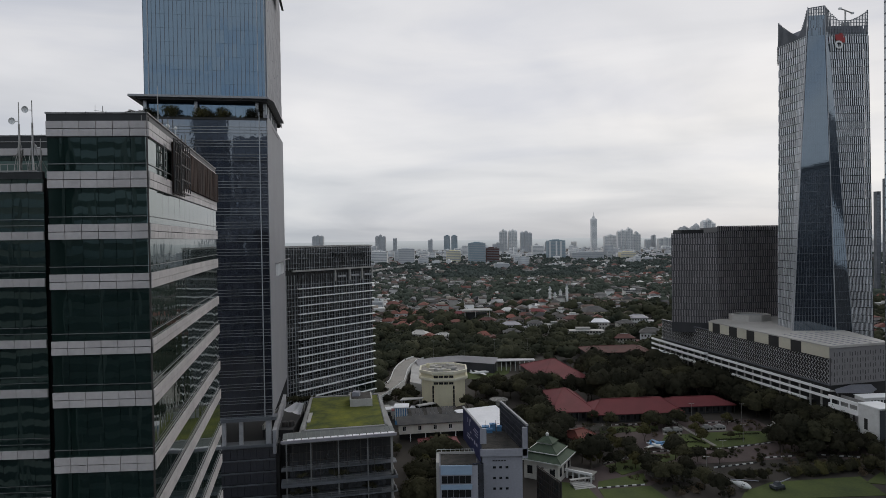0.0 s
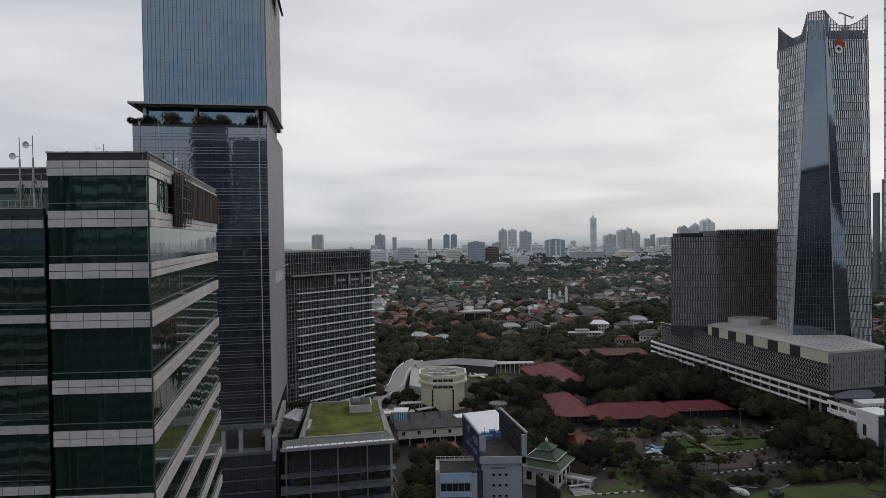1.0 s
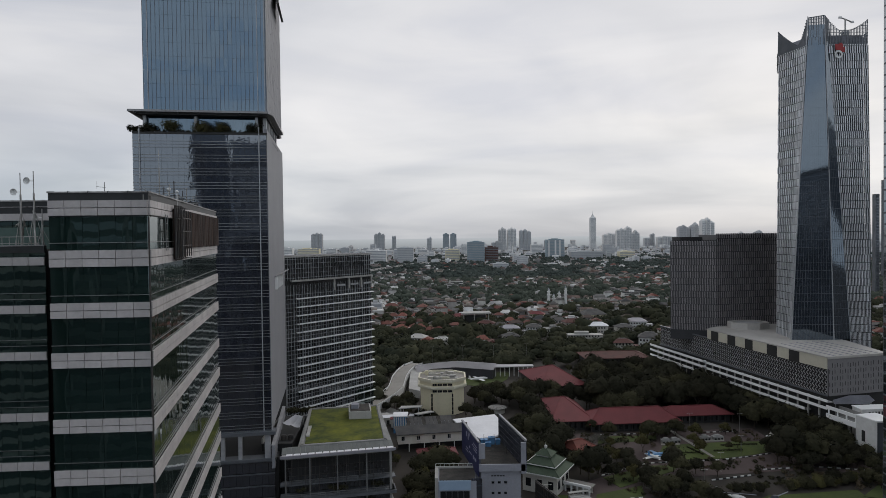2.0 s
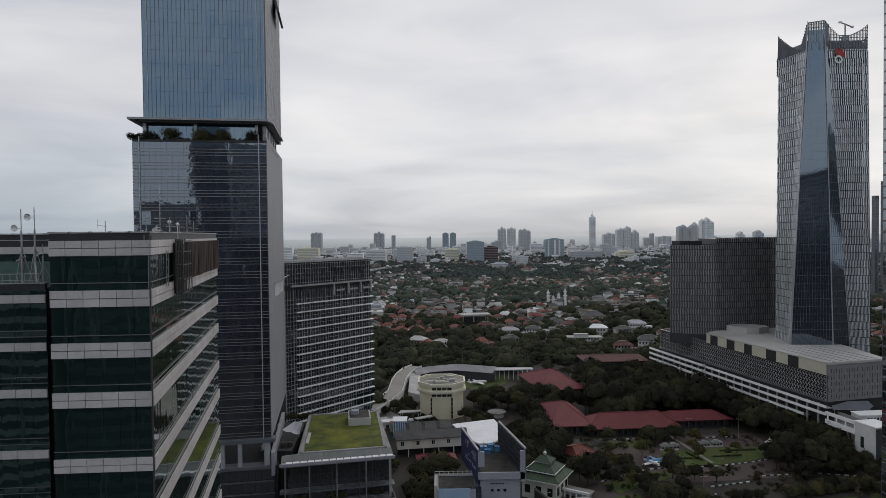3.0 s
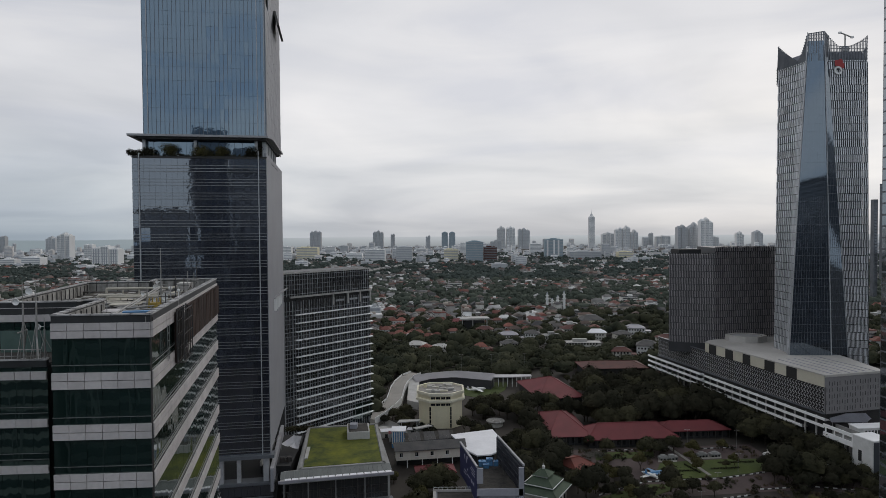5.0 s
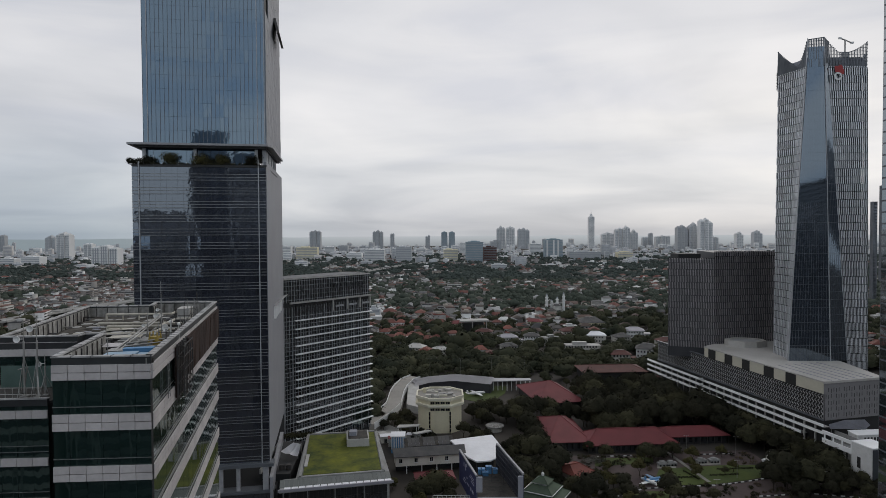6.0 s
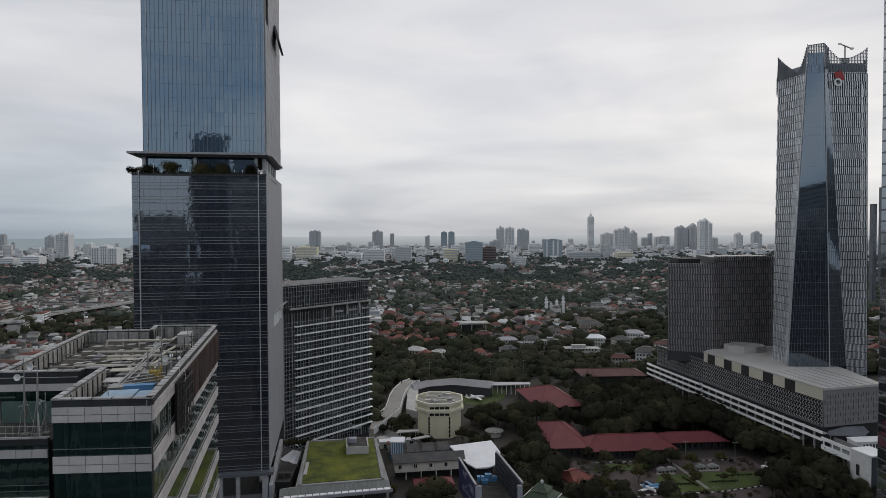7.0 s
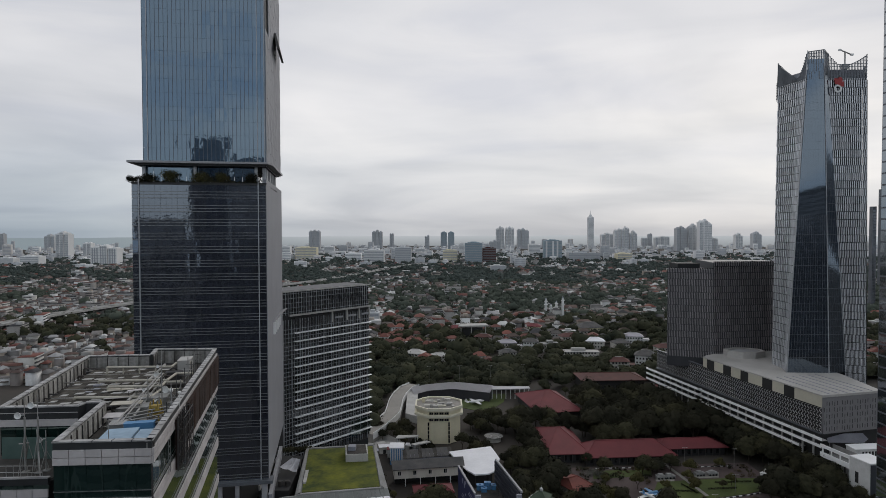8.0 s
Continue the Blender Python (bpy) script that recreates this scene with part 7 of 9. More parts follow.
# dark slab beside it
sb = thing("dark_slab_block", "dark brown-grey office slab with fine upright fins", "office building", (175, 400, 30))
SF = [(141.5, 392), (165.8, 382), (211, 392), (213, 418), (160, 428)]
bm = bmesh.new()
prism(bm, SF, 30, 90.0)
prism(bm, [(166.2, 382.6), (211, 392.4), (213, 417), (172, 424)], 90, 94.2)
rest(part("core", bm, FACET_DARK), sb)
fins, panes = bmesh.new(), bmesh.new()
p1 = Patch(SF[0], SF[1], SF[0], SF[1], 36, 91, (100, 200))
p2 = Patch(SF[1], SF[2], SF[1], SF[2], 36, 95, (180, 200))
zigzag(fins, panes, p1, 36.0, 91, 4.0, 28, lambda u: 90.6, 0.42, 0.08, 0.3)
zigzag(fins, panes, p2, 36.0, 95, 4.0, 36, lambda u: 94.8, 0.36, 0.09, 0.3)
tagged(rest(part("fin_field", fins, BROWN_FIN), sb), kind="stuff")
tagged(rest(part("pane_field", panes, FACET_GLASS), sb), kind="stuff")
bm = bmesh.new()
for k in range(9):
    u = k / 8 * 0.96 + 0.01
    p1.cell(bm, u, u + 0.025, u, u + 0.025, -1.0, -0.4, 32, 36.5)
part_each("foot_column", bm, CONCRETE, sb, at=sb.location)
bm = bmesh.new()
box(bm, 150, 164, 398, 412, 90, 93)
rest(part("roof_plant", bm, DARK), sb)

# towers at the edge of the view
PALE_CROWN = material("pale_blue_storeys", (0.22, 0.27, 0.34), (0.15, 0.19, 0.25), 0.3, grain=0.3, stain=0.08)
EDGE_MIRROR = facade_glass("pale_mirror_glass", (0.03, 0.036, 0.042), 4.2, 0.04, (0.9, 0.96, 1.0), 0.004, 0.1)


def edge_tower(x, y, w, d, z, label, mat, floors, glass=NAVY_GLASS, fin=0.4, crown=0.0):
    t = thing("office_tower", label, "office tower", (x, y, 0))
    bm = bmesh.new()
    box(bm, -w / 2, w / 2, -d / 2, d / 2, 0, z)
    part("body", bm, mat, t)
    bm = bmesh.new()
    k = 3.0
    while k < z - 2:
        box(bm, -w / 2 - 0.12, w / 2 + 0.12, -d / 2 - 0.12, d / 2 + 0.12, k, k + z / floors * (0.55 if fin > 0.1 else 0.85))
        k += z / floors
    part_each("window_band", bm, glass, t)
    bm = bmesh.new()
    for sx in (-0.5, -0.17, 0.17, 0.5):
        box(bm, sx * w - fin, sx * w + fin, -d / 2 - 0.4, d / 2 + 0.4, 0, z + 2)
    box(bm, -w / 2 - 0.4, w / 2 + 0.4, -d / 2 - 0.4, d / 2 + 0.4, z + 1.2, z + 2)
    part_each("fin", bm, MULLION, t)
    if crown:
        bm = bmesh.new()
        box(bm, -w / 2 + 1, w / 2 - 1, -d / 2 + 1, d / 2 - 1, z, z + crown)
        part("crown", bm, PALE_CROWN, t, "paler glazed upper storeys")
        bm = bmesh.new()
        k = z + 1.5
        while k < z + crown - 1:
            box(bm, -w / 2 + 0.8, w / 2 - 0.8, -d / 2 + 0.8, d / 2 - 0.8, k, k + 0.9)
            k += 3.8
        part_each("crown_band", bm, MULLION, t)
    return t


edge_tower(618, 900, 5, 6, 145, "dark far office tower with an open frame top", BLOCK_DARK, 34)
edge_tower(164.0, 210, 20, 20, 222, "mirror glass tower at the edge of the grounds", BLOCK_DARK, 56, EDGE_MIRROR, 0.05)
edge_tower(856, 1220, 9, 8, 190, "dark slim office tower far beyond the podium", BLOCK_DARK, 38)

# ---- trees ----
rng = np.random.default_rng(7)


def leaf_cloud(centres, radii, per, size, seed):
    """Small leaf cards in clumps: centres (n, 3), radii (n,), per: cards a clump."""
    g = np.random.default_rng(seed)
    n = len(centres) * per
    c = np.repeat(np.asarray(centres, float), per, 0)
    r = np.repeat(np.asarray(radii, float), per)[:, None]
    d = g.normal(size=(n, 3))
    d /= np.linalg.norm(d, axis=1)[:, None]
    p = c + d * r * (0.55 + 0.5 * g.random((n, 1))) * np.array([1, 1, 0.75])
    up = d * 1.0 + g.normal(size=(n, 3)) * 0.38 + np.array([0, 0, 0.35])
    up /= np.linalg.norm(up, axis=1)[:, None]
    a = np.cross(up, g.normal(size=(n, 3)))
    a /= np.linalg.norm(a, axis=1)[:, None]
    b = np.cross(up, a)
    s = size * (0.6 + 0.8 * g.random((n, 1)))
    v = np.stack([p - a * s, p - b * s * 0.7, p + a * s, p + b * s * 0.7], 1).reshape(-1, 3)
    return v, np.arange(len(v)).reshape(-1, 4)


def leafage(centres, radii, tall, per, size, seed, inner=0.86):
    """Uneven leafy domes: centres (n, 3), radii (n,), tall: height against width, per: leaf cards a dome.
    A swelling inner hull keeps each dome from being see-through."""
    g = np.random.default_rng(seed)
    c, r = np.asarray(centres, float), np.asarray(radii, float)
    n = len(c)
    waves, phase = g.normal(size=(n, 6, 3)) * 3.4, g.uniform(0, math.tau, (n, 6))

    def swell(d):
        return 1 + 0.50 * np.sin(np.einsum("nmk,njk->nmj", d, waves) + phase[:, None, :]).mean(2)

    shape = np.array([1, 1, tall])
    d = g.normal(size=(n, per, 3))
    d /= np.linalg.norm(d, axis=2)[..., None]
    d[..., 2] = np.where(d[..., 2] < -0.25, -d[..., 2], d[..., 2])
    out = swell(d) * (1.06 - 0.24 * g.random((n, per)) ** 2)
    p = (c[:, None] + d * shape * (out * r[:, None])[..., None]).reshape(-1, 3)
    m = n * per
    up = d.reshape(-1, 3) * 0.8 + g.normal(size=(m, 3)) * 0.48 + np.array([0, 0, 0.45])
    up /= np.linalg.norm(up, axis=1)[:, None]
    a = np.cross(up, g.normal(size=(m, 3)))
    a /= np.linalg.norm(a, axis=1)[:, None]
    b = np.cross(up, a)
    s = size * (0.5 + g.random((m, 1)))
    v = np.stack([p - a * s, p - b * s * 0.65, p + a * s, p + b * s * 0.65], 1).reshape(-1, 3)
    f = np.arange(len(v)).reshape(-1, 4)
    rings, side = (-0.45, 0.0, 0.5, 1.0, 1.4), 7
    turn = np.arange(side) * math.tau / side
    hd = np.array([(math.cos(e) * math.cos(q), math.cos(e) * math.sin(q), math.sin(e)) for e in rings for q in turn])
    hd = np.repeat(hd[None], n, 0)
    hv = (c[:, None] + hd * shape * (swell(hd) * r[:, None] * inner)[..., None]).reshape(-1, 3)
    one = np.array([(j * side + k, j * side + (k + 1) % side, (j + 1) * side + (k + 1) % side, (j + 1) * side + k) for j in range(len(rings) - 1) for k in range(side)])
    hf = (one[None] + (np.arange(n) * side * len(rings))[:, None, None]).reshape(-1, 4)
    return np.concatenate([v, hv]), np.concatenate([f, hf + len(v)])


def tree(seed, height, spread, mat, label, lobes=7, per=230, size=0.40):
    g = np.random.default_rng(seed)
    t = thing("tree", label, "tree", (0, 0, 0), "park trees")
    bm = bmesh.new()
    fork = height * 0.24
    beam(bm, (0, 0, -0.3), (0.2, 0.1, fork), 0.045 * height * 0.55, 8, 0.03 * height * 0.5)
    cs, rs = [(0, 0, height * 0.60)], [spread * 0.66]
    for k in range(lobes - 1):
        a, q = (k + 0.7 * g.random()) * math.tau / (lobes - 1), 0.42 + 0.26 * g.random()
        x, y = spread * q * math.cos(a), spread * q * math.sin(a)
        r = spread * g.uniform(0.34, 0.52)
        z = height * g.uniform(0.44, 0.64)
        cs.append((x, y, z))
        rs.append(r)
        beam(bm, (0.2, 0.1, fork - 0.3), (x * 0.8, y * 0.8, z - 0.4), 0.012 * height, 5, 0.004 * height)
    part("trunk", bm, TRUNK, t)
    tall = min(1.0, height * 0.40 / (spread * 0.66))
    v, f = leafage(cs, rs, tall, per, size, seed + 100)
    quads("crown", v, f, mat, t)
    return t


def shrub(name, label, cat, x, y, z, w, d, h, mat, seed, n=12, per=40, size=0.22):
    g = np.random.default_rng(seed)
    cs = [(g.uniform(-w / 2, w / 2), g.uniform(-d / 2, d / 2), h * g.uniform(0.25, 0.7)) for _ in range(n)]
    v, f = leaf_cloud(cs, [h * 0.38] * n, per, size, seed)
    ob = quads(name, v, f, mat)
    ob.location = (x, y, z)
    return tagged(ob, label, cat)


KINDS = [tree(11, 13, 5.6, LEAF_A, "broad green park tree with a rounded crown"), tree(12, 16, 7.0, LEAF_B, "tall dark green park tree with a wide crown"),
         tree(13, 11, 5.0, LEAF_B, "dark green park tree with an uneven crown"), tree(14, 15, 8.2, LEAF_A, "wide spreading green park tree"),
         tree(15, 9, 3.8, LEAF_C, "small olive green garden tree", lobes=5), tree(16, 18, 7.6, LEAF_B, "very tall dark green park tree", lobes=8),
         tree(17, 7, 3.0, LEAF_A, "small round green garden tree", lobes=4, size=0.32)]

# nothing grows here: x0, x1, y0, y1
CLEAR = [(49, 86, 370, 424), (49, 75, 303, 351), (68, 118, 298, 320), (106, 146, 309, 326), (52, 63, 264, 280), (99, 148, 443, 471), (-25, 14, 272, 296), (-27, 8, 294, 312),
         (2, 30, 268, 310), (-14, 15, 331, 362), (-30, 66, 402, 440), (-35, -14, 355, 432), (12, 52, 378, 404), (24, 44, 316, 345), (95, 152, 424, 471), (24, 54, 222, 252), (3, 28, 192, 232),
         (-7, 12, 192, 213), (-60, -12, 188, 256), (140, 300, 285, 440), (176, 225, 270, 310), (-110, -30, 190, 340), (28, 38, 188, 210), (-29, -16, 303, 330), (50, 66, 252, 284), (-10, 10, 256, 270), (96, 152, 214, 232), (36, 56, 226, 242)]


def free(x, y, gap=0.0):
    return not any(a - gap < x < b + gap and c - gap < y < d + gap for a, b, c, d in CLEAR)


def grove(x0, x1, y0, y1, count, kinds, gap=2.0, small=0.75, large=1.15, apart=4.5, keep=None):
    spots, tries = [], 0
    while len(spots) < count and tries < count * 12:
        tries += 1
        x, y = rng.uniform(x0, x1), rng.uniform(y0, y1)
        if not free(x, y, gap) or (keep and not keep(x, y)) or any((x - a) ** 2 + (y - b) ** 2 < apart ** 2 for a, b in spots):
            continue
        spots.append((x, y))
        s = rng.uniform(small, large)
        ob = copy_thing(KINDS[kinds[int(rng.integers(len(kinds)))]], pose(x, y, 0, 0, 0, rng.uniform(0, 360)))
        ob.scale = (s, s, s * rng.uniform(0.9, 1.1))


def off_drive(x, y):
    return not (78 < x < 150 and 252 < y < 306)


# belt between the red halls and the podium, and the wood behind
grove(84, 152, 326, 398, 35, (1, 3, 5, 1), 5.0, 0.95, 1.25, 6.5, lambda x, y: x < 152 - (y - 320) * 0.16)
for x, y, s, k in ((55, 362, 0.9, 1), (62, 364, 0.8, 3), (48, 352, 0.9, 5), (46, 364, 0.9, 3), (86, 338, 0.75, 3), (80, 345, 0.7, 1), (44, 318, 0.9, 5), (46, 305, 0.95, 1), (44, 293, 0.9, 3), (49, 284, 0.8, 1), (71, 303, 0.55, 0), (104, 299, 0.55, 2), (110, 300, 0.45, 0), (54, 260.5, 0.5, 0), (60, 258.5, 0.45, 2), (65.5, 265, 0.55, 0), (149, 318, 1.0, 1), (152, 308, 0.9, 3), (146, 326, 1.05, 5), (141, 345, 1.25, 5), (133, 350, 1.2, 3), (146, 356, 1.25, 1), (138, 336, 1.15, 5), (128, 340, 1.1, 1), (149, 340, 1.1, 5), (122, 352, 1.1, 3)):
    copy_thing(KINDS[k], pose(x, y, 0, 0, 0, x * 7)).scale = (s, s, s)
grove(16, 48, 352, 372, 9, (0, 1, 3), 1.0, 0.5, 0.75, 5.5)
grove(36, 50, 318, 352, 8, (1, 3), 2.0, 0.7, 0.9, 5.0)
grove(32, 50, 268, 330, 12, (0, 2), 2.0, 0.6, 0.85, 4.5)
grove(86, 148, 402, 440, 22, (0, 2, 1), 0.0, 0.45, 0.6, 5.0, lambda x, y: y < 424 or x < 94)
BACK_WOOD = [(x, y) for x, y in ((rng.uniform(-70, 150), rng.uniform(444, 474)) for _ in range(70)) if free(x, y, 1.0)]
# round the mosque and along the drive
grove(56, 78, 238, 284, 12, (0, 2, 4, 6), 1.0, 0.5, 0.75, 4.0)
grove(28, 52, 252, 268, 12, (0, 1, 2), 1.0, 0.6, 0.85, 4.0)
grove(74, 100, 212, 262, 17, (0, 1, 6, 2), 0, 0.45, 0.75, 4.0, off_drive)
grove(150, 176, 214, 250, 6, (1, 2, 0), 0, 0.4, 0.6, 3.6)
grove(124, 176, 232, 250, 10, (2, 6, 0), 0, 0.4, 0.65, 4.0)
for k in range(7):
    copy_thing(KINDS[6], pose(104 + k * 2.3, 229 + k * 0.2, 0, 0, 0, k * 50)).scale = (0.5, 0.5, 0.6)
grove(140, 164, 250, 296, 17, (1, 2, 4, 0), 0, 0.45, 0.75, 4.0, lambda x, y: not (140 < x < 158 and y > 276))
grove(164, 182, 254, 268, 12, (1, 2, 3), 0, 0.42, 0.58, 3.0)
for k in range(16):
    yy = 272 + k * 4.6
    s = rng.uniform(0.82, 1.0)
    copy_thing(KINDS[(3, 1, 2)[k % 3]], pose(167.5 - (yy - 285.4) * 0.2 + rng.uniform(-1.5, 0.5), yy, 0, 0, 0, rng.uniform(0, 360))).scale = (s, s, s * 0.95)
grove(154, 170, 296, 330, 10, (1, 3), 0, 0.6, 0.8, 5.0, lambda x, y: x < 168 - (y - 290) * 0.25)
grove(70, 112, 288, 299, 5, (0, 2), 0, 0.6, 0.8, 5.0)
grove(84, 136, 264, 300, 9, (4, 6), 0, 0.6, 0.9, 6.0)
# by the pavilion, the white house and the blue block
grove(-14, 3, 206, 257, 18, (0, 4, 6, 3), 1.0, 0.55, 0.85, 3.6)
grove(-26, -13, 258, 270, 4, (4, 6), 0.5, 0.45, 0.6, 3.6)
grove(-14, 32, 314, 328, 6, (0, 2), 0.5, 0.6, 0.8, 4.0)
grove(-60, -28, 258, 300, 9, (2, 0), 1.0, 0.6, 0.9, 4.0, lambda x, y: x > -58 + (y - 258) * 0.9)
grove(14, 30, 348, 364, 5, (0, 1, 2), 0.5, 0.7, 0.95, 4.2)
grove(-36, -16, 332, 356, 8, (2, 0), 0.5, 0.6, 0.8, 4.0)
BACK_WOOD += [(x, y) for x, y in ((rng.uniform(-69, -38), rng.uniform(346, 450)) for _ in range(46)) if free(x, y, 1.0)]
grove(-12, 12, 364, 400, 8, (0, 2), 0.5, 0.5, 0.7, 4.5)
# a close row along the podium's foot
for k in range(16):
    yy = 298 + k * 7.4
    s = rng.uniform(0.82, 1.05)
    ob = copy_thing(KINDS[(1, 3, 1)[k % 3]], pose(162.0 - (yy - 285.4) * 0.2 + rng.uniform(-2.5, 1.0), yy, 0, 0, 0, rng.uniform(0, 360)))
    ob.scale = (s, s, s * 0.9)
for ob in KINDS:
    ob.location = (60 + 9 * KINDS.index(ob), 345, 0)

# low bushes and bare brownish shrubs over the grounds
LEAF_DRY = foliage("dry_leaves", (0.075, 0.058, 0.040), (0.10, 0.080, 0.055))
GROUPS = ((62, 96, 268, 300, 34), (100, 150, 250, 264, 22), (140, 164, 252, 300, 26), (60, 90, 226, 262, 18), (96, 146, 296, 303, 14), (122, 172, 231, 250, 46), (74, 100, 214, 240, 22))
n = 0
for x0, x1, y0, y1, many in GROUPS:
    for k in range(many):
        h = rng.uniform(1.0, 2.8)
        w = rng.uniform(1.6, 3.8)
        shrub("bush", "low dark bush in the museum grounds" if k % 3 else "dry brownish bush in the museum grounds", "bush", rng.uniform(x0, x1), rng.uniform(y0, y1), -0.2, w, w, h, LEAF_DRY if k % 3 == 0 else (LEAF_B, LEAF_A)[k % 2], 500 + n, 6, 26, 0.24)
        n += 1

LEAF_PALE = foliage("pale_flowering_leaves", (0.10, 0.10, 0.085), (0.20, 0.19, 0.165))
for i in range(14):
    a = i / 13
    x, y = 127 + 38 * a + rng.uniform(-1, 1), 232.5 + 7 * a + rng.uniform(-1.2, 1.2)
    r = rng.uniform(2.0, 3.0)
    v, f = leafage([(0, 0, r * 0.75)], [r], 0.95, 420, 0.2, 900 + i)
    ob = tagged(quads("clipped_shrub", v, f, (LEAF_A, LEAF_C, LEAF_A)[i % 3]), "round clipped green shrub beside the lawn", "shrub", "clipped shrubs")
    ob.location = (x, y, 0)
for i, (x, y) in enumerate(((106.6, 229.2), (110.6, 229.4), (114.7, 228.9))):
    v, f = leafage([(0, 0, 2.0)], [2.1], 1.15, 420, 0.2, 930 + i)
    ob = tagged(quads("clipped_shrub", v, f, LEAF_B), "round dark clipped shrub at the lawn's edge", "shrub", "clipped shrubs")
    ob.location = (x, y, 0)
for i in range(22):
    x, y = (78 + rng.uniform(-7, 9), 235 + rng.uniform(-7, 7)) if i < 14 else (70 + rng.uniform(-4, 4), 290 + rng.uniform(-4, 3))
    shrub("flowering_shrub", "pale flowering shrub in the museum grounds", "shrub", x, y, -0.1, 3.6, 3.6, rng.uniform(2.6, 4.2), LEAF_PALE, 950 + i, 12, 22, 0.16)
for x, y, q, k in ((144, 262, 1.05, 1), (151, 259, 0.9, 3), (137, 258, 0.8, 1), (91.5, 251, 0.75, 1), (95, 248, 0.6, 2), (56, 244, 0.8, 5), (61, 250, 0.8, 1), (54, 250, 0.7, 3), (107, 246, 0.55, 0), (98.5, 291, 0.6, 0), (49, 271, 0.9, 5), (45, 262, 0.9, 1)):
    copy_thing(KINDS[k], pose(x, y, 0, 0, 0, x * 11)).scale = (q, q, q)

# ---- lawns, kerbs and displays in the museum grounds ----
slab("lawn", [(93, 272), (96, 263.5), (117, 265), (132, 269), (142, 273), (147, 286), (132, 286.5), (114, 284.5), (98, 282)], 0.25, LAWN, "bright green lawn with low hedges", "lawn")
slab("lawn", [(34, 222), (38, 231), (50, 228), (52, 214), (40, 208)], 0.2, LAWN, "green lawn before the terrace wall", "lawn")
slab("lawn", [(54, 209), (54, 222.6), (73, 225.4), (76, 212)], 0.2, LAWN, "green lawn below the painted kerb", "lawn")
slab("lawn", [(66, 236), (92, 252), (96, 258), (84, 258), (62, 246)], 0.2, LAWN, "green lawn among trees", "lawn")
slab("lawn", [(99, 212), (104, 219), (117, 227), (152, 231), (150, 214)], 0.2, LAWN, "green lawn beside the drive", "lawn")
slab("lawn", [(150, 225), (176, 246), (196, 238), (190, 215)], 0.2, LAWN, "green lawn at the edge of the grounds", "lawn")
slab("lawn", [(14, 404), (29, 392), (42, 417), (46, 437), (36, 438), (14, 420)], 0.2, LAWN, "green lawn before the arena", "lawn")
slab("lawn", [(70, 286), (98, 290), (100, 297), (72, 296)], 0.2, LAWN, "strip of lawn before the long hall", "lawn")
slab("display_floor", [(97.5, 283), (106, 283), (108.4, 289.4), (99.8, 290.2)], 0.3, PAVING, "pale paved display floor", "paving")
slab("display_floor", [(116, 286.2), (128, 287.2), (130.6, 293.3), (117.6, 292.8)], 0.3, PAVING, "pale paved display floor", "paving")
slab("lawn_path", [(108.0, 305.7), (109.6, 305.8), (115.0, 267), (113.2, 267)], 0.33, PAVING, "narrow pale path across the lawn", "path")


def kerb(points, step=1.6):
    k = tagged(new("kerb"), "low kerb of black and white painted stones", "kerb", kind="structure")
    me = [None, None]
    for i, mat in enumerate((WHITE_PAINT, BLACK_PANEL)):
        bm = bmesh.new()
        box(bm, 0, step * 0.98, -0.15, 0.15, 0, 0.45)
        m = bpy.data.meshes.new("kerb_stone")
        bmesh.ops.recalc_face_normals(bm, faces=bm.faces)
        bm.to_mesh(m)
        bm.free()
        m.materials.append(mat)
        me[i] = m
    n = 0
    for a, b in zip(points, points[1:]):
        a, b = Vector(a), Vector(b)
        d = b - a
        for j in range(int(d.length / step)):
            p = a + d * (j * step / d.length)
            ob = new("kerb_stone", me[n % 2])
            ob.parent = k
            ob.matrix_basis = pose(p.x, p.y, 0.0, 0, 0, math.degrees(math.atan2(d.y, d.x)))
            n += 1


kerb([(94.5, 261.8), (116.7, 263.6), (131.5, 267.6), (142, 271)])
kerb([(161, 302.4), (166, 290), (170, 273), (172.3, 259.7)])
kerb([(122, 300), (142, 301.5)])
kerb([(62, 248), (84, 260.5), (96, 262)])
kerb([(128, 252), (150, 254.5), (176, 248)])
kerb([(74, 298.3), (112, 301)])
kerb([(54, 224), (72.5, 226.7)])
kerb([(103, 242), (123, 247)])
slab("lawn", [(54, 224.6), (72.4, 227.3), (74.6, 237.5), (55.6, 230)], 0.2, LAWN, "small green lawn beside the drive", "lawn")


def hedge(x0, y0, x1, y1, seed, h=1.0):
    l = math.hypot(x1 - x0, y1 - y0)
    cs = [(x0 + (x1 - x0) * i / int(l), y0 + (y1 - y0) * i / int(l), h * 0.5) for i in range(int(l) + 1)]
    v, f = leaf_cloud(cs, [h * 0.62] * len(cs), 34, 0.2, seed)
    tagged(quads("hedge", v, f, LEAF_B), "low clipped dark green hedge on the lawn", "hedge")


for i, q in enumerate(((100, 272, 110, 272), (100, 272, 101, 279), (118, 274, 130, 275), (124, 281, 140, 282), (108, 279, 111, 270))):
    hedge(*q, 50 + i)


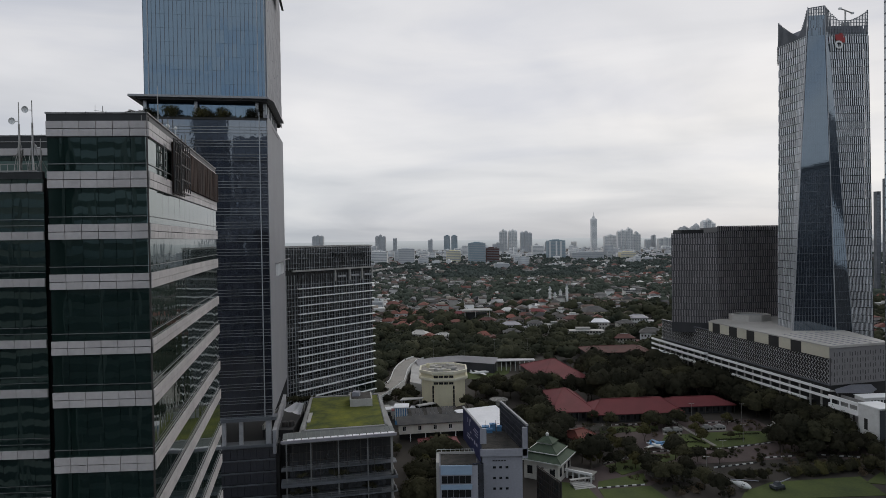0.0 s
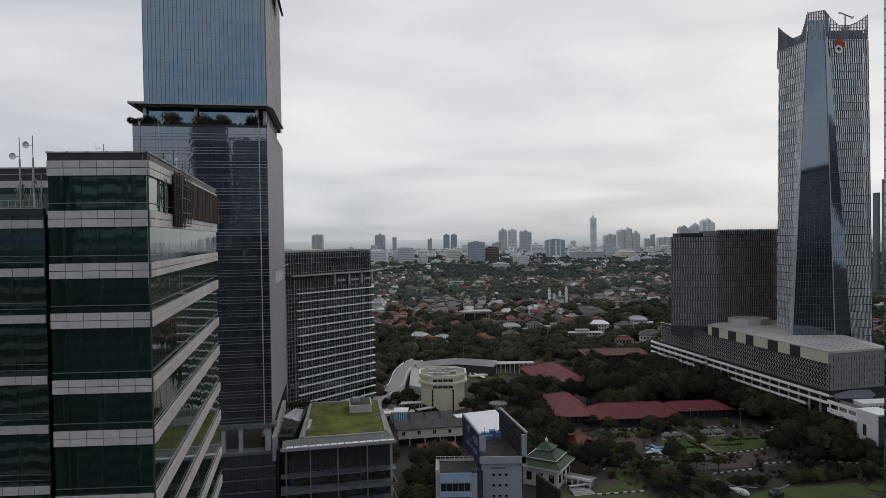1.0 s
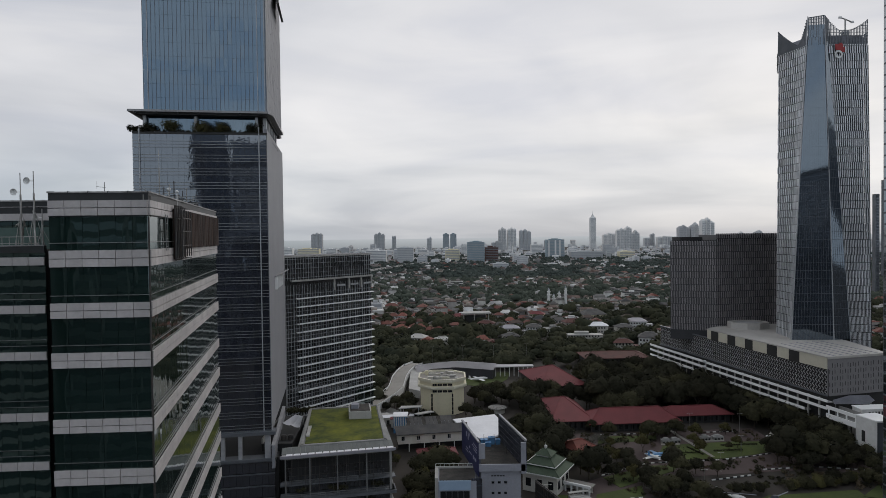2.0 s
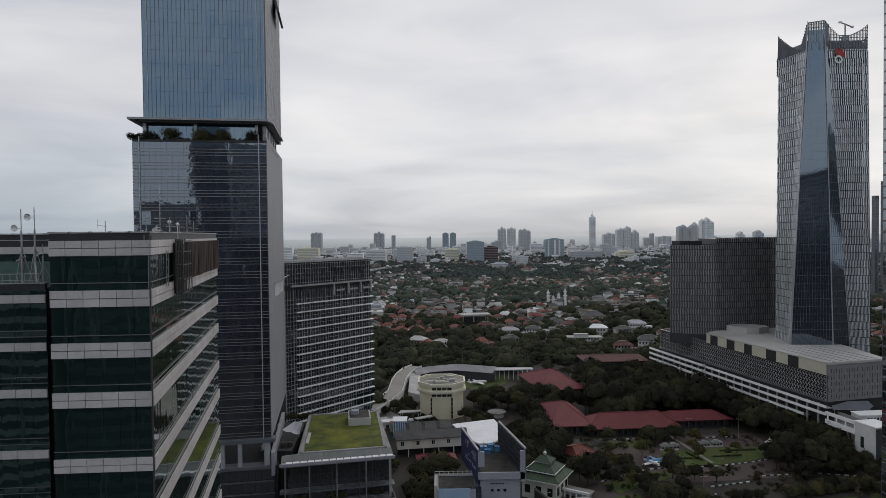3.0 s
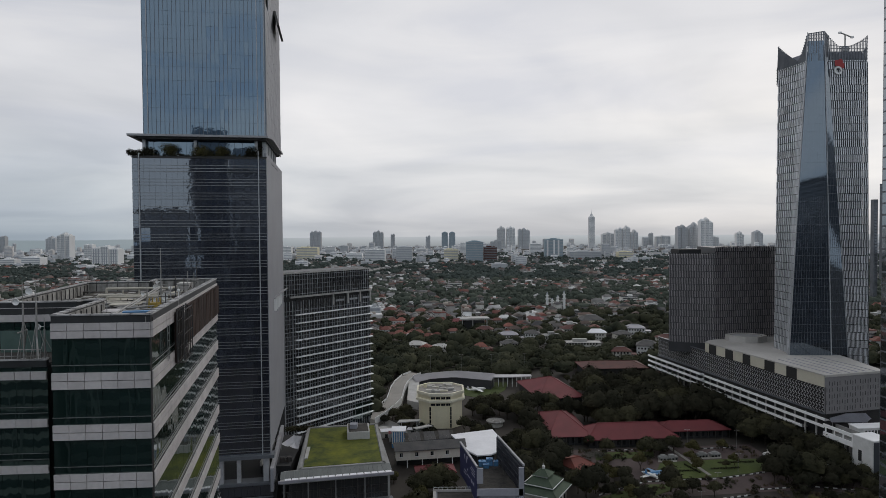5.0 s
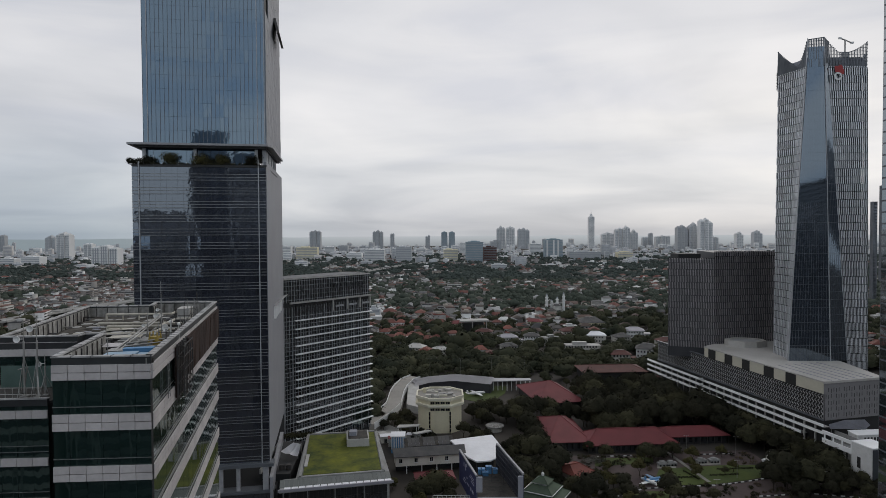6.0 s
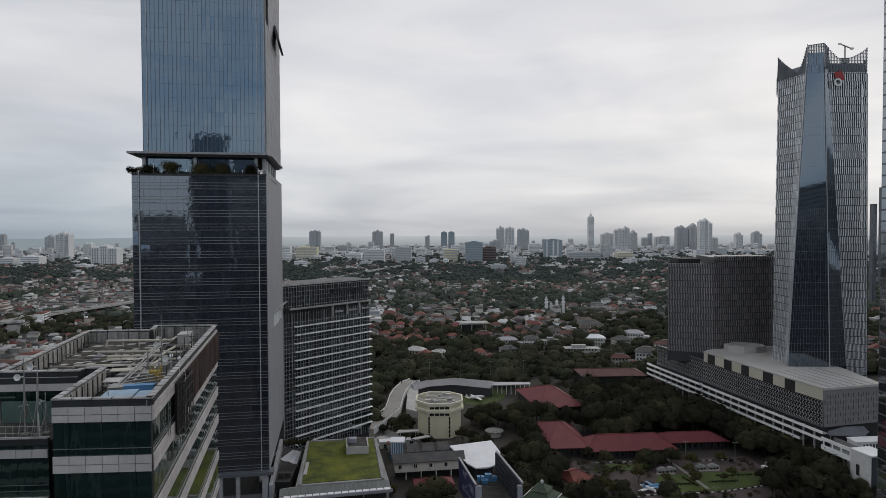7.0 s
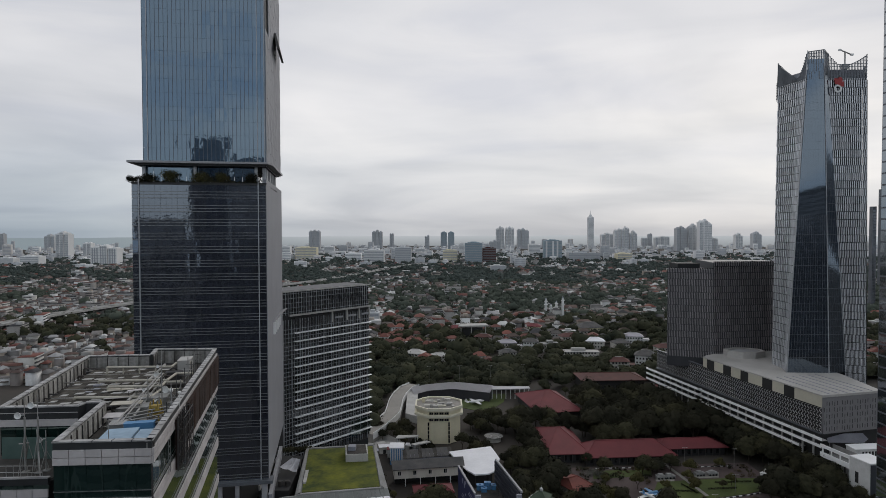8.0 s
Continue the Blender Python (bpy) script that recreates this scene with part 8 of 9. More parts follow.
def aircraft(x, y, rz, mat, label, size=0.85):
    t = thing("display_aircraft", label, "aircraft", (x, y, 0.2))
    t.scale = (size, size, size)
    t.rotation_euler = (0, 0, radians(rz))
    bm = bmesh.new()
    prev = None
    for px, r, z in ((-6.0, 0.25, 1.9), (-4.5, 0.5, 1.7), (-2, 0.8, 1.55), (1, 0.95, 1.5), (3.4, 0.85, 1.45), (5.0, 0.5, 1.35), (5.8, 0.08, 1.3)):
        rg = [bm.verts.new((px, r * math.cos(k * math.tau / 12), z + r * math.sin(k * math.tau / 12))) for k in range(12)]
        if prev:
            for k in range(12):
                bm.faces.new((prev[k], prev[(k + 1) % 12], rg[(k + 1) % 12], rg[k]))
        prev = rg
    part("fuselage", bm, mat, t)
    bm = bmesh.new()
    hexa(bm, [(-0.6, -6.5, 1.45), (0.7, -6.5, 1.45), (1.6, 0, 1.35), (-1.2, 0, 1.35), (-0.6, -6.5, 1.55), (0.7, -6.5, 1.55), (1.6, 0, 1.6), (-1.2, 0, 1.6)])
    hexa(bm, [(-1.2, 0, 1.35), (1.6, 0, 1.35), (0.7, 6.5, 1.45), (-0.6, 6.5, 1.45), (-1.2, 0, 1.6), (1.6, 0, 1.6), (0.7, 6.5, 1.55), (-0.6, 6.5, 1.55)])
    part("wing", bm, mat, t)
    bm = bmesh.new()
    hexa(bm, [(-6.2, -0.06, 1.9), (-4.6, -0.06, 1.9), (-4.6, 0.06, 1.9), (-6.2, 0.06, 1.9), (-6.4, -0.05, 3.8), (-5.6, -0.05, 3.8), (-5.6, 0.05, 3.8), (-6.4, 0.05, 3.8)])
    box(bm, -6.1, -5.2, -2.2, 2.2, 1.95, 2.05)
    part("tail", bm, mat, t)
    bm = bmesh.new()
    for px, py in ((3.2, 0), (-0.4, -1.3), (-0.4, 1.3)):
        beam(bm, (px, py, 0), (px, py * 0.7, 1.2), 0.1, 6)
    part_each("leg", bm, STEEL, t)


boat = thing("display_boat", "white display boat on the lawn", "boat", (152.4, 289, 0.2))
boat.rotation_euler = (0, 0, radians(24))
bm = bmesh.new()
prev = None
for px, hw_, z in ((-5, 1.3, 2.0), (-2, 1.7, 1.9), (2, 1.6, 2.0), (4.5, 0.8, 2.4), (6.0, 0.06, 2.8)):
    rg = [bm.verts.new(p) for p in ((px, -hw_, z), (px, -hw_ * 0.7, 0.5), (px, 0, 0.1), (px, hw_ * 0.7, 0.5), (px, hw_, z))]
    if prev:
        for k in range(4):
            bm.faces.new((prev[k], prev[k + 1], rg[k + 1], rg[k]))
        bm.faces.new((prev[4], prev[0], rg[0], rg[4]))
    else:
        bm.faces.new(rg)
    prev = rg
part("hull", bm, WHITE_PAINT, boat)
bm = bmesh.new()
hexa(bm, [(-3, -1.1, 1.9), (1.4, -1.0, 1.9), (1.4, 1.0, 1.9), (-3, 1.1, 1.9), (-2.6, -0.9, 3.5), (0.6, -0.8, 3.5), (0.6, 0.8, 3.5), (-2.6, 0.9, 3.5)])
part("cabin", bm, CREAM_WHITE, boat)
bm = bmesh.new()
beam(bm, (-1, 0, 3.5), (-1, 0, 6.4), 0.08, 6)
beam(bm, (-1.6, 0, 5.4), (-0.4, 0, 5.4), 0.05, 5)
part("mast", bm, PIPE, boat)
aircraft(91, 267.5, 20, TANK_BLUE, "blue display aircraft beside the lawn")
aircraft(88, 265, 120, WHITE_PAINT, "white and blue display aircraft among trees")


def helicopter(x, y, rz):
    """A small helicopter at rest: cabin, glazing, boom, fin, rotor blades and skids."""
    t = thing("display_helicopter", "white display helicopter on the lawn", "helicopter", (x, y, 0.2))
    t.rotation_euler = (0, 0, radians(rz))
    bm = bmesh.new()
    prev = None
    for px, r, z in ((3.2, 0.15, 1.3), (2.6, 0.75, 1.4), (1.4, 1.15, 1.6), (-0.2, 1.2, 1.75), (-1.6, 0.85, 1.9), (-2.6, 0.4, 2.0), (-7.0, 0.2, 2.3)):
        rg = [bm.verts.new((px, r * math.cos(k * math.tau / 12), z + r * math.sin(k * math.tau / 12))) for k in range(12)]
        if prev:
            for k in range(12):
                bm.faces.new((prev[k], prev[(k + 1) % 12], rg[(k + 1) % 12], rg[k]))
        prev = rg
    bm.faces.new(prev)
    part("fuselage", bm, WHITE_PAINT, t)
    bm = bmesh.new()
    for side in (-1, 1):
        hexa(bm, [(0.2, side * 1.1, 1.5), (1.6, side * 0.98, 1.5), (1.6, side * 1.12, 1.5), (0.2, side * 1.25, 1.5), (0.3, side * 0.85, 2.4), (1.2, side * 0.8, 2.4), (1.2, side * 0.95, 2.4), (0.3, side * 1.0, 2.4)])
    part_each("cabin_window", bm, WINDOW, t)
    bm = bmesh.new()
    hexa(bm, [(-7.4, -0.06, 2.2), (-6.4, -0.06, 2.2), (-6.4, 0.06, 2.2), (-7.4, 0.06, 2.2), (-7.9, -0.05, 4.2), (-7.3, -0.05, 4.2), (-7.3, 0.05, 4.2), (-7.9, 0.05, 4.2)])
    part("tail_fin", bm, WHITE_PAINT, t)
    bm = bmesh.new()
    beam(bm, (0, 0, 2.7), (0, 0, 3.5), 0.14, 8)
    part("mast", bm, STEEL, t)
    for a in (25, 205):
        bm = bmesh.new()
        c, q = math.cos(radians(a)), math.sin(radians(a))
        beam(bm, (0, 0, 3.45), (5.6 * c, 5.6 * q, 3.35), 0.13, 4)
        part("rotor_blade", bm, GREY_CLAD, t)
    for side in (-1, 1):
        bm = bmesh.new()
        beam(bm, (-1.6, side * 1.1, 0.08), (2.0, side * 1.1, 0.08), 0.07, 6)
        beam(bm, (-0.8, side * 1.1, 0.08), (-0.8, side * 0.6, 1.0), 0.05, 5)
        beam(bm, (1.0, side * 1.1, 0.08), (1.0, side * 0.6, 0.9), 0.05, 5)
        part("skid", bm, STEEL, t)


helicopter(103.6, 220.8, -38)
gun = thing("display_gun", "dark display gun on a wheeled carriage", "gun", (116.3, 220.6, 0.2))
gun.rotation_euler = (0, 0, radians(18))
bm = bmesh.new()
box(bm, -2.6, 1.8, -1.3, 1.3, 0.7, 1.6)
hexa(bm, [(-1.4, -1.0, 1.6), (0.8, -1.0, 1.6), (0.8, 1.0, 1.6), (-1.4, 1.0, 1.6), (-1.0, -0.6, 2.7), (0.4, -0.6, 2.7), (0.4, 0.6, 2.7), (-1.0, 0.6, 2.7)])
part("carriage", bm, BLOCK_DARK, gun)
bm = bmesh.new()
beam(bm, (0.2, 0, 2.2), (5.6, 0, 3.2), 0.24, 8, 0.16)
part("barrel", bm, GREY_CLAD, gun, "grey barrel")
bm = bmesh.new()
for sx in (-1.8, 0, 1.4):
    for sy in (-1.3, 1.3):
        beam(bm, (sx, sy - 0.18, 0.5), (sx, sy + 0.18, 0.5), 0.5, 10)
part_each("wheel", bm, BLACK_PANEL, gun)
aircraft(23, 412, 25, WHITE_PAINT, "white display aircraft before the arena", 1.15)
for x, y, rz in ((101, 286, 5), (105, 286.5, 5), (120, 289.5, 10), (126, 290, 10)):
    t = thing("display_vehicle", "grey display vehicle on the paved floor", "vehicle", (x, y, 0.3), "display vehicles")
    t.rotation_euler = (0, 0, radians(rz))
    bm = bmesh.new()
    box(bm, -2.4, 2.4, -1.2, 1.2, 0.5, 1.5)
    hexa(bm, [(-1.6, -1.0, 1.5), (1.2, -1.0, 1.5), (1.2, 1.0, 1.5), (-1.6, 1.0, 1.5), (-1.2, -0.8, 2.2), (0.8, -0.8, 2.2), (0.8, 0.8, 2.2), (-1.2, 0.8, 2.2)])
    part("body", bm, CONCRETE, t)
    bm = bmesh.new()
    for sx in (-1.6, 0, 1.6):
        for sy in (-1.2, 1.2):
            beam(bm, (sx, sy - 0.15, 0.45), (sx, sy + 0.15, 0.45), 0.45, 10)
    part_each("wheel", bm, BLACK_PANEL, t)

def lamp_post(x, y, h=9.0):
    t = thing("lamp_post", "thin tall grey lamp post with two short arms", "lamp post", (x, y, 0), "lamp posts")
    bm = bmesh.new()
    beam(bm, (0, 0, 0), (0, 0, h), 0.12, 6, 0.06)
    beam(bm, (-0.8, 0, h), (0.8, 0, h), 0.05, 5)
    part("pole", bm, PIPE, t)
    bm = bmesh.new()
    for s in (-1, 1):
        box(bm, s * 1.0 - 0.3, s * 1.0 + 0.3, -0.12, 0.12, h - 0.1, h + 0.06)
    part_each("lamp_head", bm, PIPE, t)


for x, y, h in ((36, 452, 17), (14, 452, 17), (-8, 450, 17), (60, 455, 17), (141, 300, 9), (128, 271, 8), (110, 250, 8), (158, 258, 8), (96, 232, 8), (118, 302, 9), (33.5, 205, 14)):
    lamp_post(x, y, h)

# shrubs on the tower's open floor
for i, (u, v, w, h, mat, word) in enumerate(((0.8, 0.3, 3.2, 2.6, LEAF_B, "dark green"), (4.6, 0.6, 2.6, 3.6, LEAF_B, "dark green"), (10.6, 0.8, 3.4, 4.6, LEAF_C, "olive green"), (19.6, 0.8, 3.4, 4.4, LEAF_C, "olive green"),
                                             (22.6, 0.9, 2.2, 3.2, LEAF_A, "green"), (26.8, 0.8, 3.0, 4.2, LEAF_C, "olive green"), (36.2, 0.6, 3.4, 4.2, LEAF_B, "dark green"))):
    x, y = tp(u, v)
    shrub("planter_shrub", word + " shrub in the planter of the open floor", "shrub", x, y, LOW_TOP + 0.4, w, 1.4, h, mat, 300 + i, 16, 60, 0.2)
for i in range(12):
    x, y = tp(2.0 + i * 3.2, 0.4)
    shrub("planter_grass", "low green planting along the open floor's edge", "plant", x, y, LOW_TOP + 0.4, 3.0, 0.8, 1.3, (LEAF_B, LEAF_A)[i % 2], 320 + i, 8, 30, 0.16)
# plants on the pavilion's balconies
for i, (u, z) in enumerate(((4, 10.5), (9, 10.5), (16, 15.5), (19, 15.5), (27, 10.5), (30, 15.5), (6, 15.5))):
    p = fw.at(u, -2.8, z)
    shrub("balcony_plant", "potted green plants on the pavilion balcony", "plant", p.x, p.y, z, 3.5, 1.2, 2.2, LEAF_A, 340 + i, 10, 40, 0.2)
for i in range(6):
    shrub("roof_shrub", "green shrubs on the service roof", "shrub", -60 + i * 1.6, 246 + (i % 3), 26.9, 3.0, 2.0, 2.6, LEAF_A, 360 + i, 10, 40, 0.25)

# ---- the city beyond ----
def houses_near():
    """A few house shapes, each with walls, roof and openings."""
    made = []
    g = np.random.default_rng(3)
    roofs = [material("roof_" + n, c, tuple(q * 0.65 for q in c), 0.85, grain=1.2, stain=0.2, relief=0.03, piece=0.25) for n, c in
             (("terracotta", (0.20, 0.072, 0.054)), ("rust", (0.14, 0.055, 0.044)), ("slate", (0.050, 0.050, 0.054)), ("weathered", (0.115, 0.105, 0.098)), ("pale", (0.46, 0.455, 0.45)), ("umber", (0.085, 0.060, 0.050)))]
    walls = [CREAM_WHITE, PALE_CONCRETE, WHITE_PAINT, CREAM]
    names = ("red tiled", "rust-brown tiled", "dark slate", "weathered grey tiled", "pale sheet", "brown tiled")
    for i in range(18):
        w, d, h = g.uniform(9, 15), g.uniform(7, 11), float(g.choice([3.4, 6.4, 6.8]))
        t = thing("house", "small pale house with a " + names[i % 6] + " roof", "house", (0, 0, 0), "city houses")
        bm = bmesh.new()
        box(bm, -w / 2, w / 2, -d / 2, d / 2, 0, h)
        if i % 3 == 0:
            box(bm, w / 2, w / 2 + 4, -d / 2, d / 3, 0, 3.2)
        part("wall", bm, walls[i % 4], t)
        bm = bmesh.new()
        if i % 6 == 4:
            box(bm, -w / 2 - 0.4, w / 2 + 0.4, -d / 2 - 0.4, d / 2 + 0.4, h, h + 0.35)
            box(bm, -w / 4, w / 5, -d / 5, d / 4, h + 0.35, h + 2.2)
        else:
            hip_roof(bm, w, d, h, d * 0.30, w * g.uniform(0.25, 0.75), 0.7)
        if i % 3 == 0:
            hexa(bm, [(w / 2 - 0.2, -d / 2 - 0.4, 3.2), (w / 2 + 4.4, -d / 2 - 0.4, 3.0), (w / 2 + 4.4, d / 3 + 0.4, 3.0), (w / 2 - 0.2, d / 3 + 0.4, 3.2),
                      (w / 2 - 0.2, -d / 2 - 0.4, 4.3), (w / 2 + 4.4, -d / 2 - 0.4, 3.2), (w / 2 + 4.4, d / 3 + 0.4, 3.2), (w / 2 - 0.2, d / 3 + 0.4, 4.3)])
        part("roof", bm, roofs[i % 6], t)
        for s in (-1, 1):
            for zz in ([1.0, 4.2] if h > 5 else [1.0]):
                for k in range(3):
                    bm = bmesh.new()
                    x = (-0.32 + 0.32 * k) * w
                    box(bm, x - 0.7, x + 0.7, s * d / 2 - 0.05, s * d / 2 + 0.05, zz, zz + 1.4)
                    part("window", bm, WINDOW, t)
        made.append(t)
    return made


def wooded(x, y):
    """Whether trees rather than houses stand here."""
    n = noise.noise((x * 0.006, y * 0.0045, 3.0)) + 0.5 * noise.noise((x * 0.02, y * 0.02, 9.0))
    if y < 620 and x > -70:
        return n > (-0.35 if x > 50 else -0.16) - (620 - y) * 0.003
    if x < -300 and y < 1500:
        return n > 0.16
    return n > 0.07


def villa(x, y, w, d, h, rz, roof, wall, word, wing=0.0, flat=False):
    """A large house with a hipped or flat roof, its ridge cap, chimney, windows and sometimes a wing."""
    t = thing("villa", "large pale house with a " + word + " roof among trees", "house", (x, y, 0), "large houses")
    t.rotation_euler = (0, 0, radians(rz))
    bm = bmesh.new()
    box(bm, -w / 2, w / 2, -d / 2, d / 2, 0, h)
    part("wall", bm, wall, t)
    bm = bmesh.new()
    if flat:
        box(bm, -w / 2 - 0.5, w / 2 + 0.5, -d / 2 - 0.5, d / 2 + 0.5, h, h + 0.5)
        box(bm, -w / 5, w / 6, -d / 5, d / 4, h + 0.5, h + 3.0)
    else:
        hip_roof(bm, w, d, h, d * 0.28, w * 0.45, 0.9)
    part("roof", bm, roof, t)
    if not flat:
        bm = bmesh.new()
        box(bm, -w * 0.225, w * 0.225, -0.3, 0.3, h + d * 0.27, h + d * 0.27 + 0.4)
        part("ridge_cap", bm, PALE_CONCRETE, t)
    if wing:
        bm = bmesh.new()
        box(bm, w / 2, w / 2 + wing, -d * 0.4, d * 0.3, 0, h * 0.55)
        part("wing", bm, wall, t)
        bm = bmesh.new()
        box(bm, w / 2 + 0.1, w / 2 + wing + 0.6, -d * 0.4 - 0.6, d * 0.3 + 0.6, h * 0.55, h * 0.55 + 0.4)
        part("wing_roof", bm, roof, t)
    bm = bmesh.new()
    for zz in ([1.0, 4.4] if h > 5 else [1.0]):
        k = -w / 2 + 1.2
        while k < w / 2 - 1.8:
            box(bm, k, k + 1.3, -d / 2 - 0.06, -d / 2 + 0.02, zz, zz + 1.5)
            k += 2.6
    part_each("window", bm, WINDOW, t)


VILLAS = [(-22, 556, 15, 11, 6.5, -15, POD_ROOF, CREAM_WHITE, "pale sheet", 0, False), (-1, 545, 14, 10, 6, 12, PALE_CONCRETE, CREAM_WHITE, "pale grey", 0, False), (64, 604, 17, 11, 6.8, 4, GREY_SHEET, CREAM_WHITE, "grey sheet", 6, False),
          (88, 612, 14, 10, 6.5, -8, SLATE, WHITE_PAINT, "dark slate", 5, False), (104, 596, 16, 12, 7, 6, CONCRETE, CREAM_WHITE, "flat grey", 0, True), (124, 562, 34, 10, 6, -3, PALE_CONCRETE, CREAM_WHITE, "pale flat", 0, True),
          (166, 700, 26, 19, 7, 5, SLATE, CREAM, "dark hipped", 8, False), (176, 538, 17, 14, 7.5, -20, SLATE, WHITE_PAINT, "black tiled", 6, False), (173, 604, 15, 11, 6.5, 10, SLATE, CREAM_WHITE, "dark slate", 7, False),
          (150, 612, 18, 12, 7, -6, WHITE_SHEET, CREAM_WHITE, "white sheet", 0, False), (106, 708, 15, 11, 6.8, -20, RED_TILE, CREAM, "red tiled", 5, False), (-83, 782, 15, 14, 11, 5, PALE_CONCRETE, CREAM_WHITE, "pale flat", 0, True),
          (132, 640, 20, 13, 6.8, 8, BROWN_TILE, CREAM_WHITE, "brown tiled", 0, False), (196, 640, 19, 12, 6.8, -10, GREY_SHEET, WHITE_PAINT, "grey sheet", 6, False), (208, 580, 18, 12, 6.5, 6, BROWN_TILE, CREAM_WHITE, "brown tiled", 0, False),
          (44, 640, 16, 11, 6.5, -12, BROWN_TILE, CREAM_WHITE, "brown tiled", 0, False), (60, 560, 14, 10, 6.2, 8, SLATE, CREAM_WHITE, "dark slate", 0, False), (148, 520, 15, 11, 6.2, -6, BROWN_TILE, CREAM_WHITE, "brown tiled", 5, False),
          (18, 700, 15, 11, 6.5, 15, RED_TILE, CREAM, "red tiled", 0, False), (190, 470, 16, 12, 6.5, 10, BROWN_TILE, CREAM_WHITE, "brown tiled", 0, False)]
for v in VILLAS:
    villa(*v)
    CLEAR.append((v[0] - v[2] / 2 - 1, v[0] + v[2] / 2 + 1, v[1] - v[3] / 2 - 5, v[1] + v[3] / 2))
NEAR = houses_near()
spots = []
y = 478.0
while y < 1330:
    step = 14.0 + y * 0.002
    x = -0.78 * y
    while x < 0.74 * y:
        if x < -0.40 * y and y < 1250:
            x += step
            continue
        spots.append((x + rng.uniform(-4, 4), y + rng.uniform(-4, 4)))
        x += step
    y += step
# the closely built quarter beyond the striped building
y = 470.0
while y < 1250:
    x = -0.74 * y
    while x < -0.40 * y:
        spots.append((x + rng.uniform(-3, 3), y + rng.uniform(-3, 3)))
        x += 9.6 + y * 0.004
    y += 9.6 + y * 0.004
used = 0
hv, hf, rv, rf, bv, bf = [], [], [], [], [], []
tc = [(x, y, 0) for x, y in BACK_WOOD]


def add_block(vs, fs, x, y, w, d, z0, z1, rz, top=1.0, topd=None):
    """A box or, with a narrow top, a roof, joined to a larger mesh."""
    c, s = math.cos(rz), math.sin(rz)
    topd = top if topd is None else topd
    o = len(vs)
    for z, fx, fy in ((z0, 1, 1), (z1, top, topd)):
        for sx, sy in ((-1, -1), (1, -1), (1, 1), (-1, 1)):
            px, py = sx * w / 2 * fx, sy * d / 2 * fy
            vs.append((x + c * px - s * py, y + s * px + c * py, z))
    fs.extend(((o, o + 1, o + 5, o + 4), (o + 1, o + 2, o + 6, o + 5), (o + 2, o + 3, o + 7, o + 6), (o + 3, o, o + 4, o + 7), (o + 4, o + 5, o + 6, o + 7)))


def joined_house(x, y, big=1.0):
    kind = rng.random()
    w, d = rng.uniform(8, 16) * big, rng.uniform(6, 12) * big
    h = float(rng.choice([3.4, 6.5, 6.8, 9.8], p=[0.34, 0.34, 0.22, 0.10]))
    rz = rng.choice([0.0, math.pi / 2]) + 0.75 * noise.noise((x * 0.002, y * 0.002, 5.0)) + rng.uniform(-0.15, 0.15)
    if kind < 0.045:
        # a longer block of several storeys with window bands under a flat roof
        w, d, h = rng.uniform(17, 32), rng.uniform(9, 14), rng.uniform(8, 15)
        add_block(hv, hf, x, y, w, d, 0, h, rz)
        for k in range(int(h / 3.3)):
            add_block(bv, bf, x, y, w * 0.94, d + 0.3, 1.2 + k * 3.3, 2.6 + k * 3.3, rz)
        add_block(rv, rf, x, y, w * 1.02, d * 1.04, h, h + 0.5, rz)
        add_block(hv, hf, x + rng.uniform(-5, 5), y, w * 0.25, d * 0.5, h + 0.5, h + 3.2, rz)
    elif kind < 0.28:
        # flat roofs in steps, with a tank or stair head
        add_block(hv, hf, x, y, w, d, 0, h, rz)
        add_block(rv, rf, x, y, w * 1.04, d * 1.04, h, h + 0.35, rz)
        add_block(hv, hf, x + rng.uniform(-3, 3), y + rng.uniform(-2, 2), w * rng.uniform(0.2, 0.4), d * 0.4, h + 0.35, h + rng.uniform(1.6, 3.0), rz)
        add_block(hv, hf, x + rng.uniform(-5, 5), y - d * 0.6, w * 0.5, d * 0.5, 0, h * 0.55, rz)
    elif kind < 0.50:
        # two gables at right angles
        add_block(hv, hf, x, y, w, d, 0, h, rz)
        add_block(rv, rf, x, y, w + 1.2, d + 1.2, h, h + d * 0.30, rz, 0.97, 0.04)
        add_block(hv, hf, x + rng.uniform(-3, 3), y - d * 0.4, w * 0.45, d * 0.8, 0, h * 0.9, rz)
        add_block(rv, rf, x + rng.uniform(-3, 3), y - d * 0.4, w * 0.5, d * 0.9, h * 0.9, h * 0.9 + w * 0.16, rz, 0.05, 0.95)
    elif kind < 0.66:
        # a lean-to roof over a low row
        w *= 1.3
        add_block(hv, hf, x, y, w, d * 0.8, 0, h * 0.8, rz)
        add_block(rv, rf, x, y, w * 1.05, d * 0.95, h * 0.8, h * 0.8 + 1.5, rz, 0.98, 0.5)
        add_block(rv, rf, x + rng.uniform(-4, 4), y - d * 0.55, w * 0.4, d * 0.5, 2.6, 3.1, rz)
    else:
        add_block(hv, hf, x, y, w, d, 0, h, rz)
        add_block(rv, rf, x, y, w + 1.4, d + 1.4, h, h + d * 0.30, rz, rng.uniform(0.2, 0.85), 0.05)


